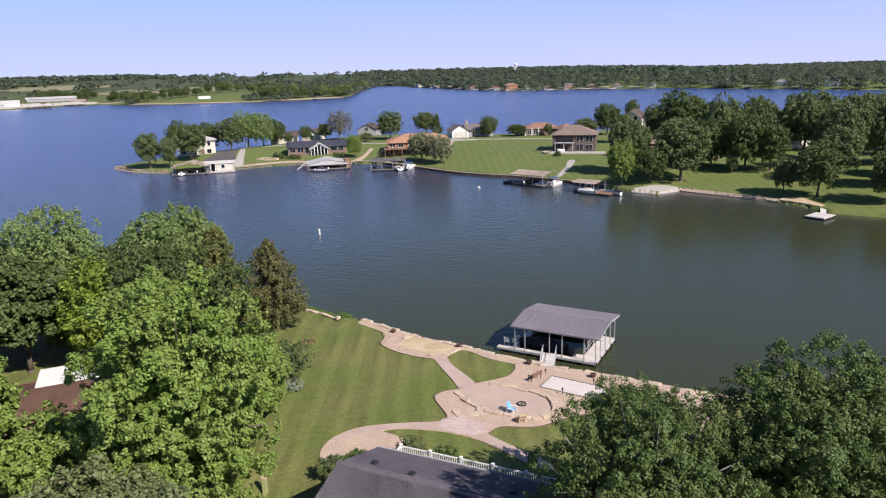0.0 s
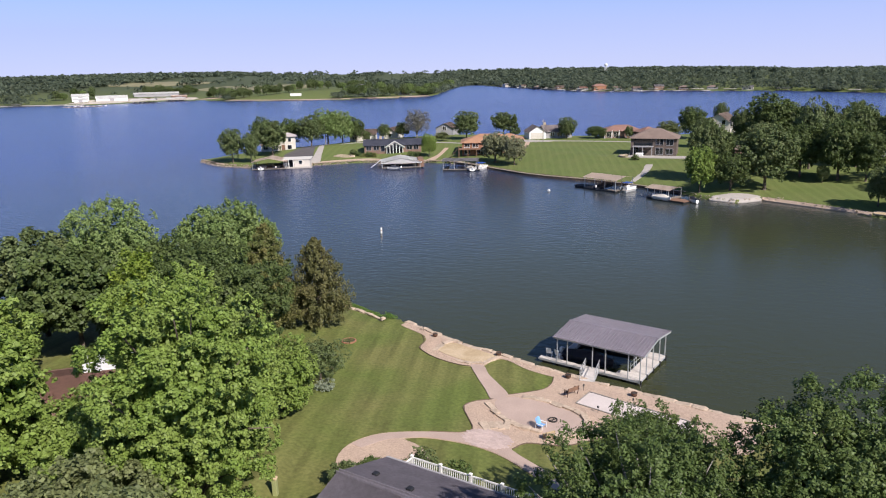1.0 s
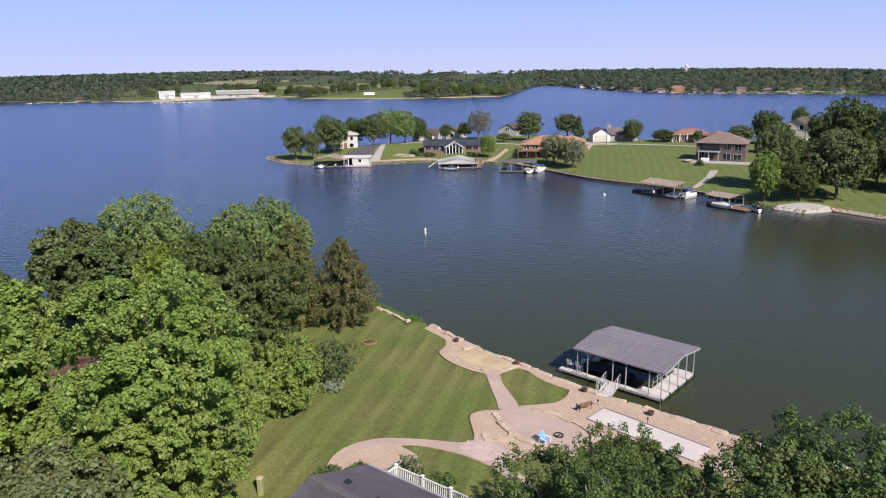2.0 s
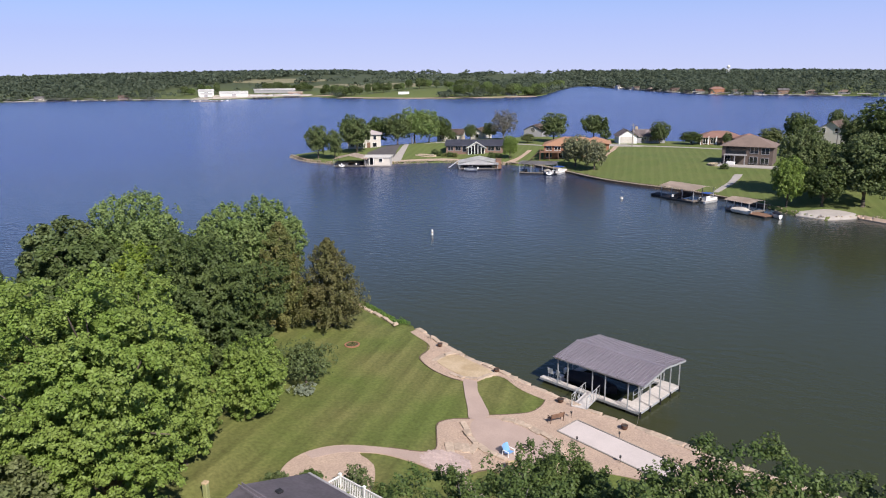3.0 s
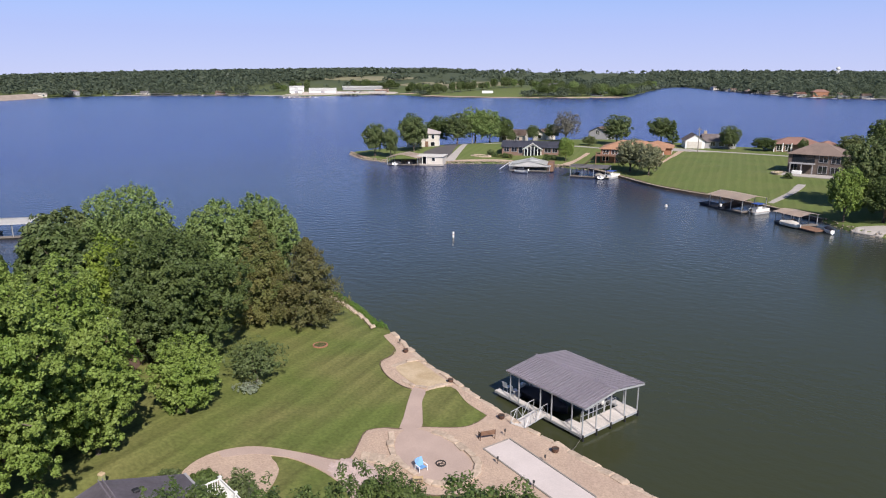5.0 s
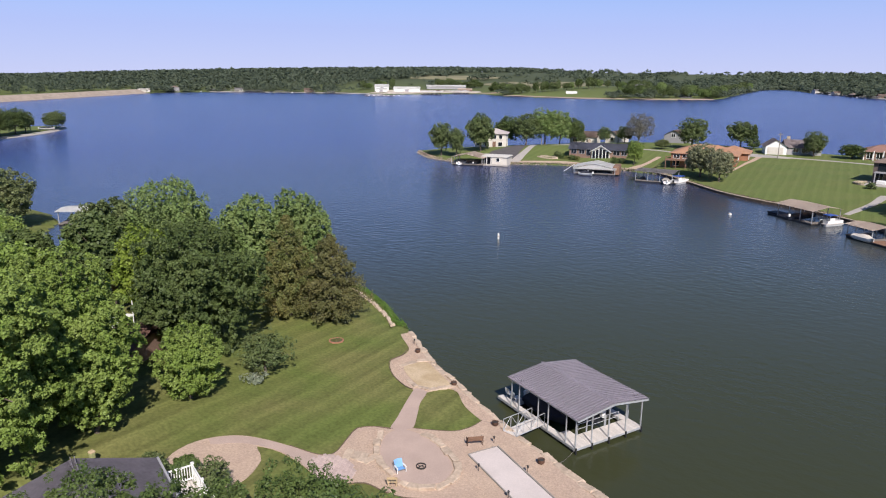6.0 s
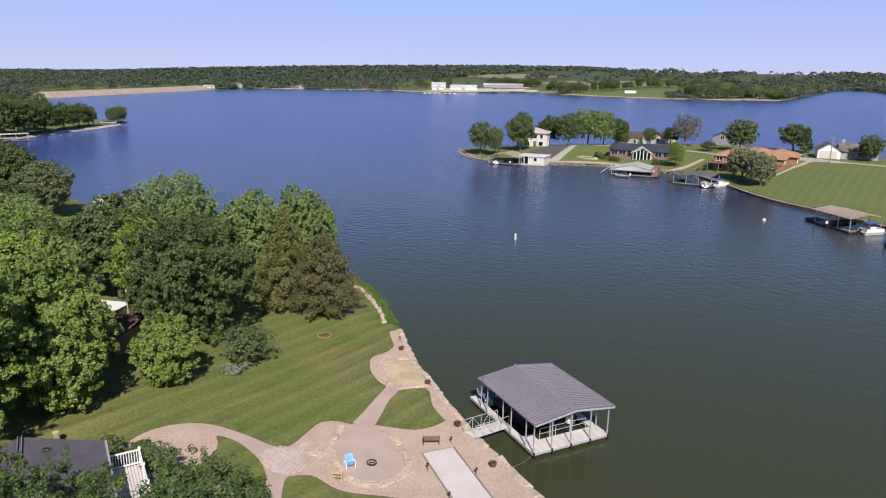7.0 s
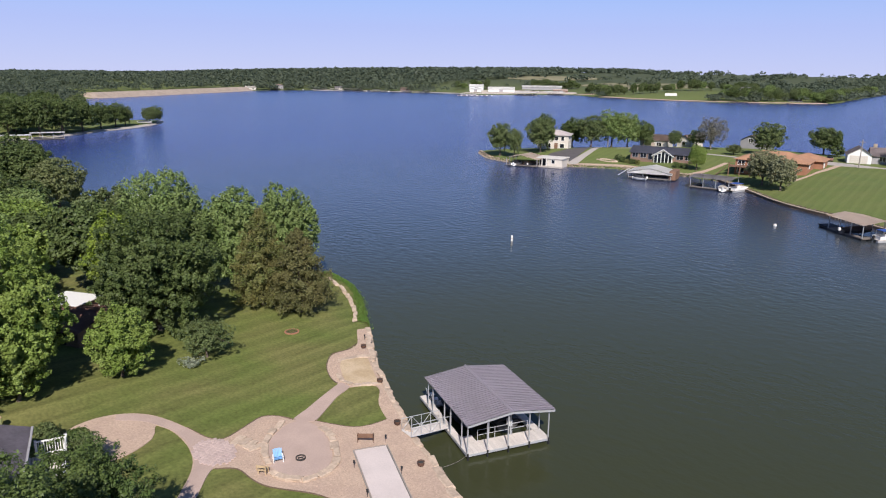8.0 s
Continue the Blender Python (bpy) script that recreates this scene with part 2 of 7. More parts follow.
M_WHITE = principled("white_paint", (0.78, 0.77, 0.74), 0.6, vary=0.06)
M_BLACK = principled("black_plastic", (0.02, 0.02, 0.022), 0.5)
M_RUST = principled("rusted_brown_iron", (0.11, 0.055, 0.035), 0.8, vary=0.35, fine=8)
M_COVER_BLUE = principled("deep_blue_canvas", (0.03, 0.09, 0.36), 0.7, vary=0.12)
M_BLUE = principled("light_blue_plastic", (0.20, 0.42, 0.72), 0.45, vary=0.05)
M_NAVY = principled("dark_canvas_cover", (0.025, 0.027, 0.04), 0.75, vary=0.2)
M_CHAR = principled("charcoal_ash", (0.05, 0.045, 0.042), 0.95, vary=0.4, fine=15)
M_GLASS = principled("dark_window_glass", (0.015, 0.018, 0.022), 0.06, vary=0.05, spec=0.8)
M_SHINGLE = principled("grey_asphalt_shingle", (0.25, 0.225, 0.255), 0.9, vary=0.13, scale=1.2, fine=5.0, bump=0.3, spec=0.2)
M_ROOF_BROWN = principled("brown_shingle", (0.22, 0.16, 0.13), 0.9, vary=0.16, scale=2, fine=3)
M_ROOF_ORANGE = principled("terracotta_roofing", (0.40, 0.215, 0.125), 0.85, vary=0.16, scale=2, fine=3)
M_ROOF_RED = principled("rusty_red_roofing", (0.27, 0.15, 0.115), 0.85, vary=0.16, scale=2, fine=3)
M_ROOF_BLUE = principled("slate_blue_shingle", (0.10, 0.105, 0.14), 0.85, vary=0.16, scale=2, fine=3)
M_ROOF_PALE = principled("pale_metal_roofing", (0.66, 0.62, 0.56), 0.6, vary=0.07, scale=3)
M_ROOF_GREY = principled("mid_grey_roofing", (0.26, 0.245, 0.245), 0.7, vary=0.12, scale=3)
M_DECK_DARK = principled("dark_weathered_decking", (0.20, 0.175, 0.155), 0.85, vary=0.25, scale=1.5, fine=6)
M_ROOF_MAUVE = principled("weathered_mauve_shingle", (0.33, 0.275, 0.27), 0.85, vary=0.14, scale=2, fine=3)
M_ROOF_TAN = principled("warm_tan_metal_roofing", (0.66, 0.54, 0.44), 0.6, vary=0.08, scale=3)
M_ROOF_TAUPE = principled("faded_taupe_shingle", (0.46, 0.40, 0.38), 0.9, vary=0.1, scale=2, fine=3)
M_BRICK_DARK = principled("dark_grey_brown_brick", (0.15, 0.115, 0.10), 0.9, vary=0.2, fine=6)
M_STONE_DARK = principled("dark_brown_shore_rock", (0.19, 0.145, 0.105), 0.9, vary=0.35, fine=2.0, per_island=0.3)
M_EDGE = principled("brown_soil_edge", (0.17, 0.12, 0.08), 0.9, vary=0.3, fine=6)
M_BRICK = principled("orange_brick", (0.36, 0.17, 0.10), 0.9, vary=0.2, fine=6)
M_BRICK_BROWN = principled("brown_brick", (0.26, 0.165, 0.125), 0.9, vary=0.2, fine=6)
M_SIDING = principled("cream_siding", (0.60, 0.555, 0.49), 0.8, vary=0.07, fine=5)
M_SIDING_GREY = principled("grey_siding", (0.33, 0.32, 0.33), 0.8, vary=0.1, fine=5)
M_WOOD = principled("weathered_brown_timber", (0.24, 0.135, 0.085), 0.85, vary=0.3, fine=8)
M_POLE = principled("grey_timber_pole", (0.30, 0.27, 0.24), 0.9, vary=0.2)
M_BARK = principled("grey_brown_bark", (0.14, 0.11, 0.085), 0.9, vary=0.35, fine=5)
M_LEAF_MAPLE = leaf_material("bright_maple_leaf", (0.181, 0.264, 0.051), (0.224, 0.298, 0.071), 0.27)
M_LEAF_MAPLE2 = leaf_material("silver_maple_leaf", (0.168, 0.244, 0.074), (0.210, 0.274, 0.092), 0.27)
M_LEAF_OAK = leaf_material("dark_oak_leaf", (0.082, 0.120, 0.036), (0.112, 0.150, 0.046), 0.27)
M_LEAF_MID = leaf_material("mid_green_leaf", (0.113, 0.155, 0.056), (0.143, 0.176, 0.067), 0.27)
M_LEAF_FG = leaf_material("deep_green_leaf", (0.088, 0.137, 0.037), (0.116, 0.160, 0.045), 0.27)
M_LEAF_PALE = leaf_material("olive_willow_leaf", (0.175, 0.212, 0.085), (0.208, 0.234, 0.10), 0.4)
M_LEAF_SAGE = leaf_material("grey_green_sage_leaf", (0.26, 0.30, 0.21), (0.30, 0.33, 0.25), 0.3)
M_LEAF_YELLOW = leaf_material("yellow_green_leaf", (0.20, 0.28, 0.04), (0.235, 0.30, 0.05), 0.4)
M_LEAF_GREY = leaf_material("thin_grey_leaf", (0.185, 0.18, 0.14), (0.205, 0.195, 0.15), 0.3)
M_LEAF_DUSTY = leaf_material("dusty_green_leaf", (0.225, 0.24, 0.13), (0.25, 0.26, 0.15), 0.3)
M_LEAF_CEDAR = leaf_material("rusty_cedar_needles", (0.212, 0.192, 0.065), (0.156, 0.185, 0.059), 0.3)
M_LEAF_CEDAR2 = leaf_material("dark_cedar_needles", (0.142, 0.147, 0.056), (0.170, 0.159, 0.061), 0.3)
# distance haze is mixed into this leaf colour, paler, greyer and bluer
M_LEAF_FAR_HAZE = leaf_material("hazed_far_woodland_leaf", (0.100, 0.129, 0.086), (0.131, 0.160, 0.104), 0.5)
M_WEED = leaf_material("lush_shore_weeds", (0.10, 0.19, 0.03), (0.13, 0.21, 0.04), 0.3)


# ---- building helpers ----
def part(name, bm, material, parent=None, label="", smooth=False):
    me = bpy.data.meshes.new(name)
    bm.normal_update()
    bm.to_mesh(me)
    bm.free()
    me.materials.append(material)
    if smooth:
        me.polygons.foreach_set("use_smooth", [True] * len(me.polygons))
    ob = new(name, me)
    ob.parent = parent
    if label:
        tagged(ob, label)
    return ob


def piece(name, mesh, parent, m):
    ob = new(name, mesh)
    ob.parent = parent
    ob.matrix_basis = m
    return ob


def thing(name, label, category, x=0, y=0, z=0, rz=0, group=""):
    e = new(name)
    e.empty_display_size = 0.3
    e.matrix_basis = pose(x, y, z, 0, 0, rz)
    return tagged(e, label, category, group)


def box(bm, cx, cy, z0, sx, sy, sz, rz=0.0):
    m = Matrix.Translation((cx, cy, z0 + sz / 2)) @ Matrix.Rotation(radians(rz), 4, "Z") @ Matrix.Diagonal((sx, sy, sz, 1))
    return bmesh.ops.create_cube(bm, size=1.0, matrix=m)["verts"]


def bevelled(bm, width=0.02):
    bmesh.ops.bevel(bm, geom=list(bm.edges), offset=width, segments=1, affect="EDGES", profile=0.5)
    return bm


def beam(bm, p, q, w, h=None):
    p, q = Vector(p), Vector(q)
    d = q - p
    m = Matrix.Translation((p + q) / 2) @ d.to_track_quat("Z", "Y").to_matrix().to_4x4() @ Matrix.Diagonal((w, h or w, d.length, 1))
    bmesh.ops.create_cube(bm, size=1.0, matrix=m)


def pipe(bm, p, q, r0, r1=None, n=8):
    p, q = Vector(p), Vector(q)
    d = q - p
    m = Matrix.Translation((p + q) / 2) @ d.to_track_quat("Z", "Y").to_matrix().to_4x4()
    bmesh.ops.create_cone(bm, cap_ends=True, segments=n, radius1=r0, radius2=r0 if r1 is None else r1, depth=d.length, matrix=m)


def slab(bm, poly, z0, z1):
    """A flat plate over a plan outline."""
    lo = [bm.verts.new((x, y, z0)) for x, y in poly]
    hi = [bm.verts.new((x, y, z1)) for x, y in poly]
    n = len(poly)
    for i in range(n):
        bm.faces.new((lo[i], lo[(i + 1) % n], hi[(i + 1) % n], hi[i]))
    bm.faces.new(hi)
    bm.faces.new(lo[::-1])
    bmesh.ops.recalc_face_normals(bm, faces=list(bm.faces))


def smooth_line(pts, step=0.5, closed=False):
    """A rounded line through the points (Catmull-Rom)."""
    p = [np.array(q, float) for q in pts]
    n = len(p)
    out = []
    for i in range(n if closed else n - 1):
        a, b, c, d = (p[(i - 1) % n], p[i], p[(i + 1) % n], p[(i + 2) % n]) if closed else (p[max(i - 1, 0)], p[i], p[i + 1], p[min(i + 2, n - 1)])
        k = max(1, int(np.linalg.norm(c - b) / step))
        for j in range(k):
            t = j / k
            out.append(0.5 * ((2 * b) + (c - a) * t + (2 * a - 5 * b + 4 * c - d) * t * t + (3 * b - a - 3 * c + d) * t ** 3))
    if not closed:
        out.append(p[-1])
    return [tuple(float(v) for v in q) for q in out]


# ---- plan of the land ----
NEAR_SHORE = [(-150, 60), (-128, 78), (-108, 86), (-94, 82), (-84, 72), (-70, 68), (-57, 70), (-44, 75), (-34, 80), (-27, 80.0), (-22.5, 78.8), (-17, 75.2), (-11.5, 70.6),
              (-9.3, 68.6), (-5.6, 65.3), (-2.6, 62.8), (0.0, 61.2), (2.4, 59.6), (5.2, 57.8), (8.0, 55.8), (9.8, 55.0), (13.0, 53.4), (17.5, 50.9), (21.7, 49.0), (30, 45), (45, 38), (75, 22), (120, 0)]
NEAR = NEAR_SHORE + [(220, -80), (4600, -500), (4600, -4600), (-170, -4600), (-158, 0)]
MID_SHORE = [(-102, 212), (-91, 201.5), (-80, 197), (-70, 198), (-62, 200.5), (-54, 204.5), (-46, 207), (-37, 203), (-28, 206), (-18.5, 203), (-10.5, 194.5), (0.5, 181), (9, 174.0),
             (18, 168.5), (26.6, 161), (35.4, 151.6), (39.2, 143.6), (43.6, 140.8), (49.4, 143.9), (56.5, 136), (61, 130.9), (65.6, 122.9), (66.8, 117.6), (73.4, 112.8), (100, 96), (160, 70)]
MID = MID_SHORE + [(300, 20), (4600, -300), (4600, 470), (420, 500), (330, 480), (230, 425), (150, 350), (90, 300), (50, 278), (20, 280), (0, 288), (-30, 292), (-58, 278), (-84, 246), (-98, 226)]
FAR = [(-228, 60), (-240, 108), (-249, 134), (-262, 156), (-273, 178), (-286, 195), (-300, 206), (-310, 200), (-330, 184), (-420, 200), (-540, 258), (-612, 312), (-735, 551), (-718, 649), (-643, 687),
       (-523, 718), (-500, 706), (-480, 712), (-468, 735), (-455, 765), (-440, 790), (-420, 812), (-398, 812), (-375, 797), (-345, 765), (-265, 742), (-207, 748), (-145, 770), (-118, 800), (-114, 860), (-122, 1000), (-135, 1300), (-130, 1420), (-98, 1420),
       (-54, 1247), (32, 976), (78, 862), (142, 842), (198, 815), (259, 781), (290, 717), (323, 656), (345, 596), (420, 520), (4600, 500), (4600, 4600), (-4600, 4600), (-4600, -4600), (-215, -4600)]


def depth_in(poly, x, y):
    """How far the places lie inside the outline (outside: minus)."""
    x, y = np.asarray(x, float), np.asarray(y, float)
    best, inside = np.full(x.shape, 1e9), np.zeros(x.shape, bool)
    n = len(poly)
    for i in range(n):
        (ax, ay), (bx, by) = poly[i], poly[(i + 1) % n]
        dx, dy = bx - ax, by - ay
        t = np.clip(((x - ax) * dx + (y - ay) * dy) / (dx * dx + dy * dy), 0, 1)
        best = np.minimum(best, (x - ax - t * dx) ** 2 + (y - ay - t * dy) ** 2)
        if ay != by:
            inside ^= ((ay > y) != (by > y)) & (x < ax + (y - ay) * dx / dy)
    return np.where(inside, 1, -1) * np.sqrt(best)


AZ = [-60, -32, -22, -14, -6, 6, 14, 20, 30, 40, 52, 55, 61, 72, 110]
EL = [-0.9, -0.77, -0.42, -0.04, 0.12, 0.34, 0.46, 0.40, 0.45, 0.35, 0.09, 0.0, -0.24, -0.47, -0.6]


def skyline(x, y):
    """Height to which the woods of the far shore may rise there."""
    dx, dy = np.asarray(x, float) - 20, np.asarray(y, float) - 12
    far = np.hypot(dx, dy)
    return 26 + np.minimum(far, 1700) * np.tan(np.radians(np.interp(np.degrees(np.arctan2(-dx, dy)), AZ, EL))) - np.maximum(far - 1700, 0) * 0.012


def ground_height(x, y):
    x, y = np.asarray(x, float), np.asarray(y, float)
    dn, dm, df = depth_in(NEAR, x, y), depth_in(MID, x, y), depth_in(FAR, x, y)
    plane = np.maximum((x - 6) * -0.514 + (y - 56.3) * -0.857, 0)
    yard = np.where(plane < 10, 0.85 + 0.025 * plane, np.minimum(1.1 + 0.095 * (plane - 10), 4.6))
    near = np.minimum(yard, np.where(x < -12, 0.35 + 0.16 * np.maximum(dn, 0), 0.85 + 0.05 * np.maximum(dn, 0)))
    mid = 0.55 + np.minimum(np.maximum(dm, 0) * 0.10, 2.4)
    cap = skyline(x, y) - 10.0
    shore = 0.5 + np.maximum(df, 0) * 0.055
    far = np.minimum(shore, np.maximum(cap, 0.5))
    z = np.full(x.shape, -1.8)
    for d, top, run in ((dn, near, 0.9), (dm, mid, 1.2), (df, far, 6.0)):
        s = np.clip((d + run) / run, 0, 1)
        bank = np.maximum(z, -1.8 + (top + 1.8) * s)
        z = np.where(d > 0, top, bank) if run > 5 else bank
    return z


def gz(x, y):
    return float(ground_height(np.array([x]), np.array([y]))[0])


def steps(*runs):
    out = []
    for a, b, s in runs:
        out += list(np.arange(a, b, s))
    return np.array(out + [runs[-1][1]])


def make_ground():
    xs = steps((-4600, -1200, 340), (-1200, -800, 50), (-800, -320, 20), (-320, -220, 6), (-220, -115, 7), (-115, -45, 2.0), (-45, 30, 0.7), (30, 70, 0.8), (70, 80, 1.6), (80, 420, 16), (420, 1200, 60), (1200, 4600, 340))
    ys = steps((-4600, -200, 440), (-200, 0, 25), (0, 30, 2.0), (30, 84, 0.7), (84, 112, 4), (112, 152, 0.8), (152, 300, 1.6), (300, 560, 13), (560, 1650, 16), (1650, 2400, 75), (2400, 4600, 220))
    gx, gy = np.meshgrid(xs, ys, indexing="ij")
    z = ground_height(gx, gy)
    verts = np.stack([gx.ravel(), gy.ravel(), z.ravel()], -1)
    nx, ny = len(xs), len(ys)
    i, j = np.meshgrid(np.arange(nx - 1), np.arange(ny - 1), indexing="ij")
    a = (i * ny + j).ravel()
    quads = np.stack([a, a + ny, a + ny + 1, a + 1], -1)
    ob = new("ground", quad_mesh("ground", verts, quads, M_LAWN))
    ob.data.polygons.foreach_set("use_smooth", [True] * len(ob.data.polygons))
    tagged(ob, "mown green lawns and banks sloping down to a lake", "ground", kind="structure")
    # the lake
    bm = bmesh.new()
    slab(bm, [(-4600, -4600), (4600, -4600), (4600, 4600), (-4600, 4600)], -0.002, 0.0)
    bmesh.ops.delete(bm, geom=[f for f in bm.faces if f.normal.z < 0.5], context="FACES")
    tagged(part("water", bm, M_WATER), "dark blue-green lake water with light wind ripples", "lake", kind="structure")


def quad_mesh(name, verts, quads, material):
    me = bpy.data.meshes.new(name)
    me.vertices.add(len(verts))
    me.vertices.foreach_set("co", np.ascontiguousarray(verts, dtype=np.float32).ravel())
    n = len(quads)
    me.loops.add(n * 4)
    me.loops.foreach_set("vertex_index", np.ascontiguousarray(quads, dtype=np.int32).ravel())
    me.polygons.add(n)
    me.polygons.foreach_set("loop_start", np.arange(0, n * 4, 4, dtype=np.int32))
    me.polygons.foreach_set("loop_total", np.full(n, 4, dtype=np.int32))
    me.update(calc_edges=True)
    me.validate()
    me.materials.append(material)
    return me


make_ground()


def draped(name, outline, material, lift, label, category, step=0.5, parent=None, rounded=True, cell=0.9):
    """A thin layer laid over the ground inside an outline."""
    line = smooth_line(outline, step, True) if rounded else outline
    bm = bmesh.new()
    f = bm.faces.new([bm.verts.new((x, y, 0)) for x, y in line])
    if f.normal.z < 0:
        f.normal_flip()
    xs, ys = [p[0] for p in line], [p[1] for p in line]
    for axis, lo, hi in ((0, min(xs), max(xs)), (1, min(ys), max(ys))):
        for k in range(1, int((hi - lo) / cell)):
            co, no = [0, 0, 0], [0, 0, 0]
            co[axis], no[axis] = lo + k * cell, 1
            bmesh.ops.bisect_plane(bm, geom=list(bm.verts) + list(bm.edges) + list(bm.faces), plane_co=co, plane_no=no)
    bmesh.ops.triangulate(bm, faces=list(bm.faces))
    vs = list(bm.verts)
    zs = ground_height(np.array([v.co.x for v in vs]), np.array([v.co.y for v in vs]))
    for v, z in zip(vs, zs):
        v.co.z = max(z, 0.06) + lift
    rim = [e for e in bm.edges if e.is_boundary]
    r = bmesh.ops.extrude_edge_only(bm, edges=rim)
    for v in (g for g in r["geom"] if isinstance(g, bmesh.types.BMVert)):
        v.co.z -= lift + 0.12
    bmesh.ops.recalc_face_normals(bm, faces=list(bm.faces))
    ob = part(name, bm, material, parent)
    return tagged(ob, label, category, kind="structure")


# ---- trees ----
def leaves(name, centre, normal, size, material, parent, rng, label=""):
    """One small bent-looking quad for each leaf spray."""
    n = len(centre)
    normal = normal / np.maximum(np.linalg.norm(normal, axis=1, keepdims=True), 1e-6)
    ref = rng.normal(size=(n, 3))
    u = np.cross(normal, ref)
    u /= np.maximum(np.linalg.norm(u, axis=1, keepdims=True), 1e-6)
    v = np.cross(normal, u)
    s = np.asarray(size)[:, None]
    k = rng.uniform(0.45, 0.8, (n, 1))
    verts = np.stack([centre - u * s, centre - v * s * k + normal * s * 0.18, centre + u * s, centre + v * s * k + normal * s * 0.18], 1).reshape(-1, 3)
    ob = new(name, quad_mesh(name, verts, np.arange(n * 4).reshape(n, 4), material))
    ob.parent = parent
    return tagged(ob, label)


def ripple(rng, p, wave, n=14):
    """A smooth uneven field over places, about -1 to 1, with swells of that length."""
    k = rng.normal(size=(n, 3))
    k *= (2 * math.pi / wave * rng.uniform(0.7, 1.4, n) / np.linalg.norm(k, axis=1))[:, None]
    return np.cos(p @ k.T + rng.uniform(0, 6.28, n)).sum(1) / math.sqrt(n) * 1.1


def crown_cloud(rng, H, R, base, clumps, per, leaf, lumpy=0.25, upright=0.0, holes=0.42, full=2.1):
    """Leaf places and facings for a crown from z = base to H: dense leafy sprays on an uneven outline, in boughs with dark gaps between them."""
    cz, hz = (base + H) / 2, (H - base) / 2
    mean = (R * R * hz) ** (1 / 3)
    stretch = np.array([R, R, hz])
    total = int(clumps * per * 0.85)
    spray = max(0.12 + 0.031 * mean, leaf * 2.4)
    m = int(min(9.0 * (mean / spray) ** 2, total / 9))
    big = m * 4
    up = rng.uniform(-0.93, 1.0, big)
    turn = rng.uniform(0, 6.28, big)
    flat = (1 - np.abs(up) ** full) ** (1 / full)
    e = np.stack([np.cos(turn) * flat, np.sin(turn) * flat, up], 1)
    r = 0.90 + (0.04 + 0.12 * lumpy) * ripple(rng, e, 1.3) + (0.04 + 0.05 * lumpy) * ripple(rng, e, 0.5)
    depth = 1 - 0.45 * rng.uniform(0, 1, big) ** 1.9
    q = e * (np.clip(r, 0.5, 1.12) * depth)[:, None] * stretch
    bough = ripple(rng, q * np.array([1, 1, 1.5]), 0.9 + 0.30 * mean) * 0.75 + ripple(rng, q, 0.5 + 0.13 * mean) * 0.6
    keep = np.nonzero(bough > np.quantile(bough, holes) - 0.2 * (depth < 0.7))[0][:m]
    e, q, bough = e[keep], q[keep], bough[keep]
    m = len(q)
    # boughs stand proud of the outline
    out = e / np.linalg.norm(e, axis=1, keepdims=True)
    q += out * (np.clip(bough - 0.4, -0.9, 1.3) * (0.05 + 0.07 * lumpy) * mean)[:, None]
    q[:, 2] += cz
    axis = out * 0.75 + np.array([0, 0, 0.45 + upright]) + rng.normal(size=(m, 3)) * (0.38 - 0.2 * upright)
    axis /= np.linalg.norm(axis, axis=1, keepdims=True)
    fat = spray * (0.55 + 0.9 * rng.uniform(0, 1, m) ** 1.5)
    own = rng.choice(m, size=total, p=fat ** 2 / (fat ** 2).sum())
    g = rng.normal(size=(total, 3))
    g /= np.linalg.norm(g, axis=1, keepdims=True)
    # most leaves sit on the outer, upper side of their spray
    back = (g * axis[own]).sum(1)
    g -= axis[own] * (np.where((back < -0.1) & (rng.uniform(0, 1, total) < 0.7), 2 * back, 0))[:, None]
    reach = rng.uniform(0.15, 1.0, (total, 1)) ** 0.45 * fat[own][:, None]
    lift = np.abs((g * axis[own]).sum(1, keepdims=True))
    p = q[own] + g * reach * (0.85 - 0.2 * upright) + axis[own] * lift * reach * (0.35 + 1.0 * upright)
    nrm = g * 0.55 + np.array([0, 0, 0.35]) + out[own] * 0.15 + rng.normal(size=(total, 3)) * 0.38
    size = rng.uniform(0.65, 1.3, total) * leaf
    # inner foliage that closes the crown
    k = total // 8
    g = rng.normal(size=(k, 3))
    g *= (rng.uniform(0.25, 0.62, k) / np.linalg.norm(g, axis=1))[:, None]
    p = np.concatenate([p, g * stretch + np.array([0, 0, cz])])
    nrm = np.concatenate([nrm, g + rng.normal(size=(k, 3)) * 0.3])
    size = np.concatenate([size, rng.uniform(1.3, 2.2, k) * leaf])
    p[:, 2] = np.maximum(p[:, 2], 0.04)
    return p, nrm, size, q - axis * 0.2


def wood(name, rng, H, r, base, tips, parent, material=None, bend=0.4):
    """A tapered trunk with limbs that reach to the given places."""
    bm = bmesh.new()
    top = Vector((rng.uniform(-bend, bend), rng.uniform(-bend, bend), base + (H - base) * 0.55))
    knee = Vector((top.x * 0.3, top.y * 0.3, base * 0.8))
    pipe(bm, (0, 0, -0.3), (0, 0, 0.25), r * 1.5, r * 1.1)
    pipe(bm, (0, 0, 0.2), knee, r * 1.1, r * 0.85)
    pipe(bm, knee, top, r * 0.85, r * 0.4)
    for tip in tips:
        q = Vector(tip)
        s = knee.lerp(top, rng.uniform(0.0, 0.8))
        m = s.lerp(q, 0.5) + Vector((0, 0, 0.12 * (q - s).length))
        pipe(bm, s, m, r * 0.34, r * 0.2, 6)
        pipe(bm, m, q, r * 0.2, r * 0.06, 5)
    return part(name, bm, material or M_BARK, parent, smooth=True)


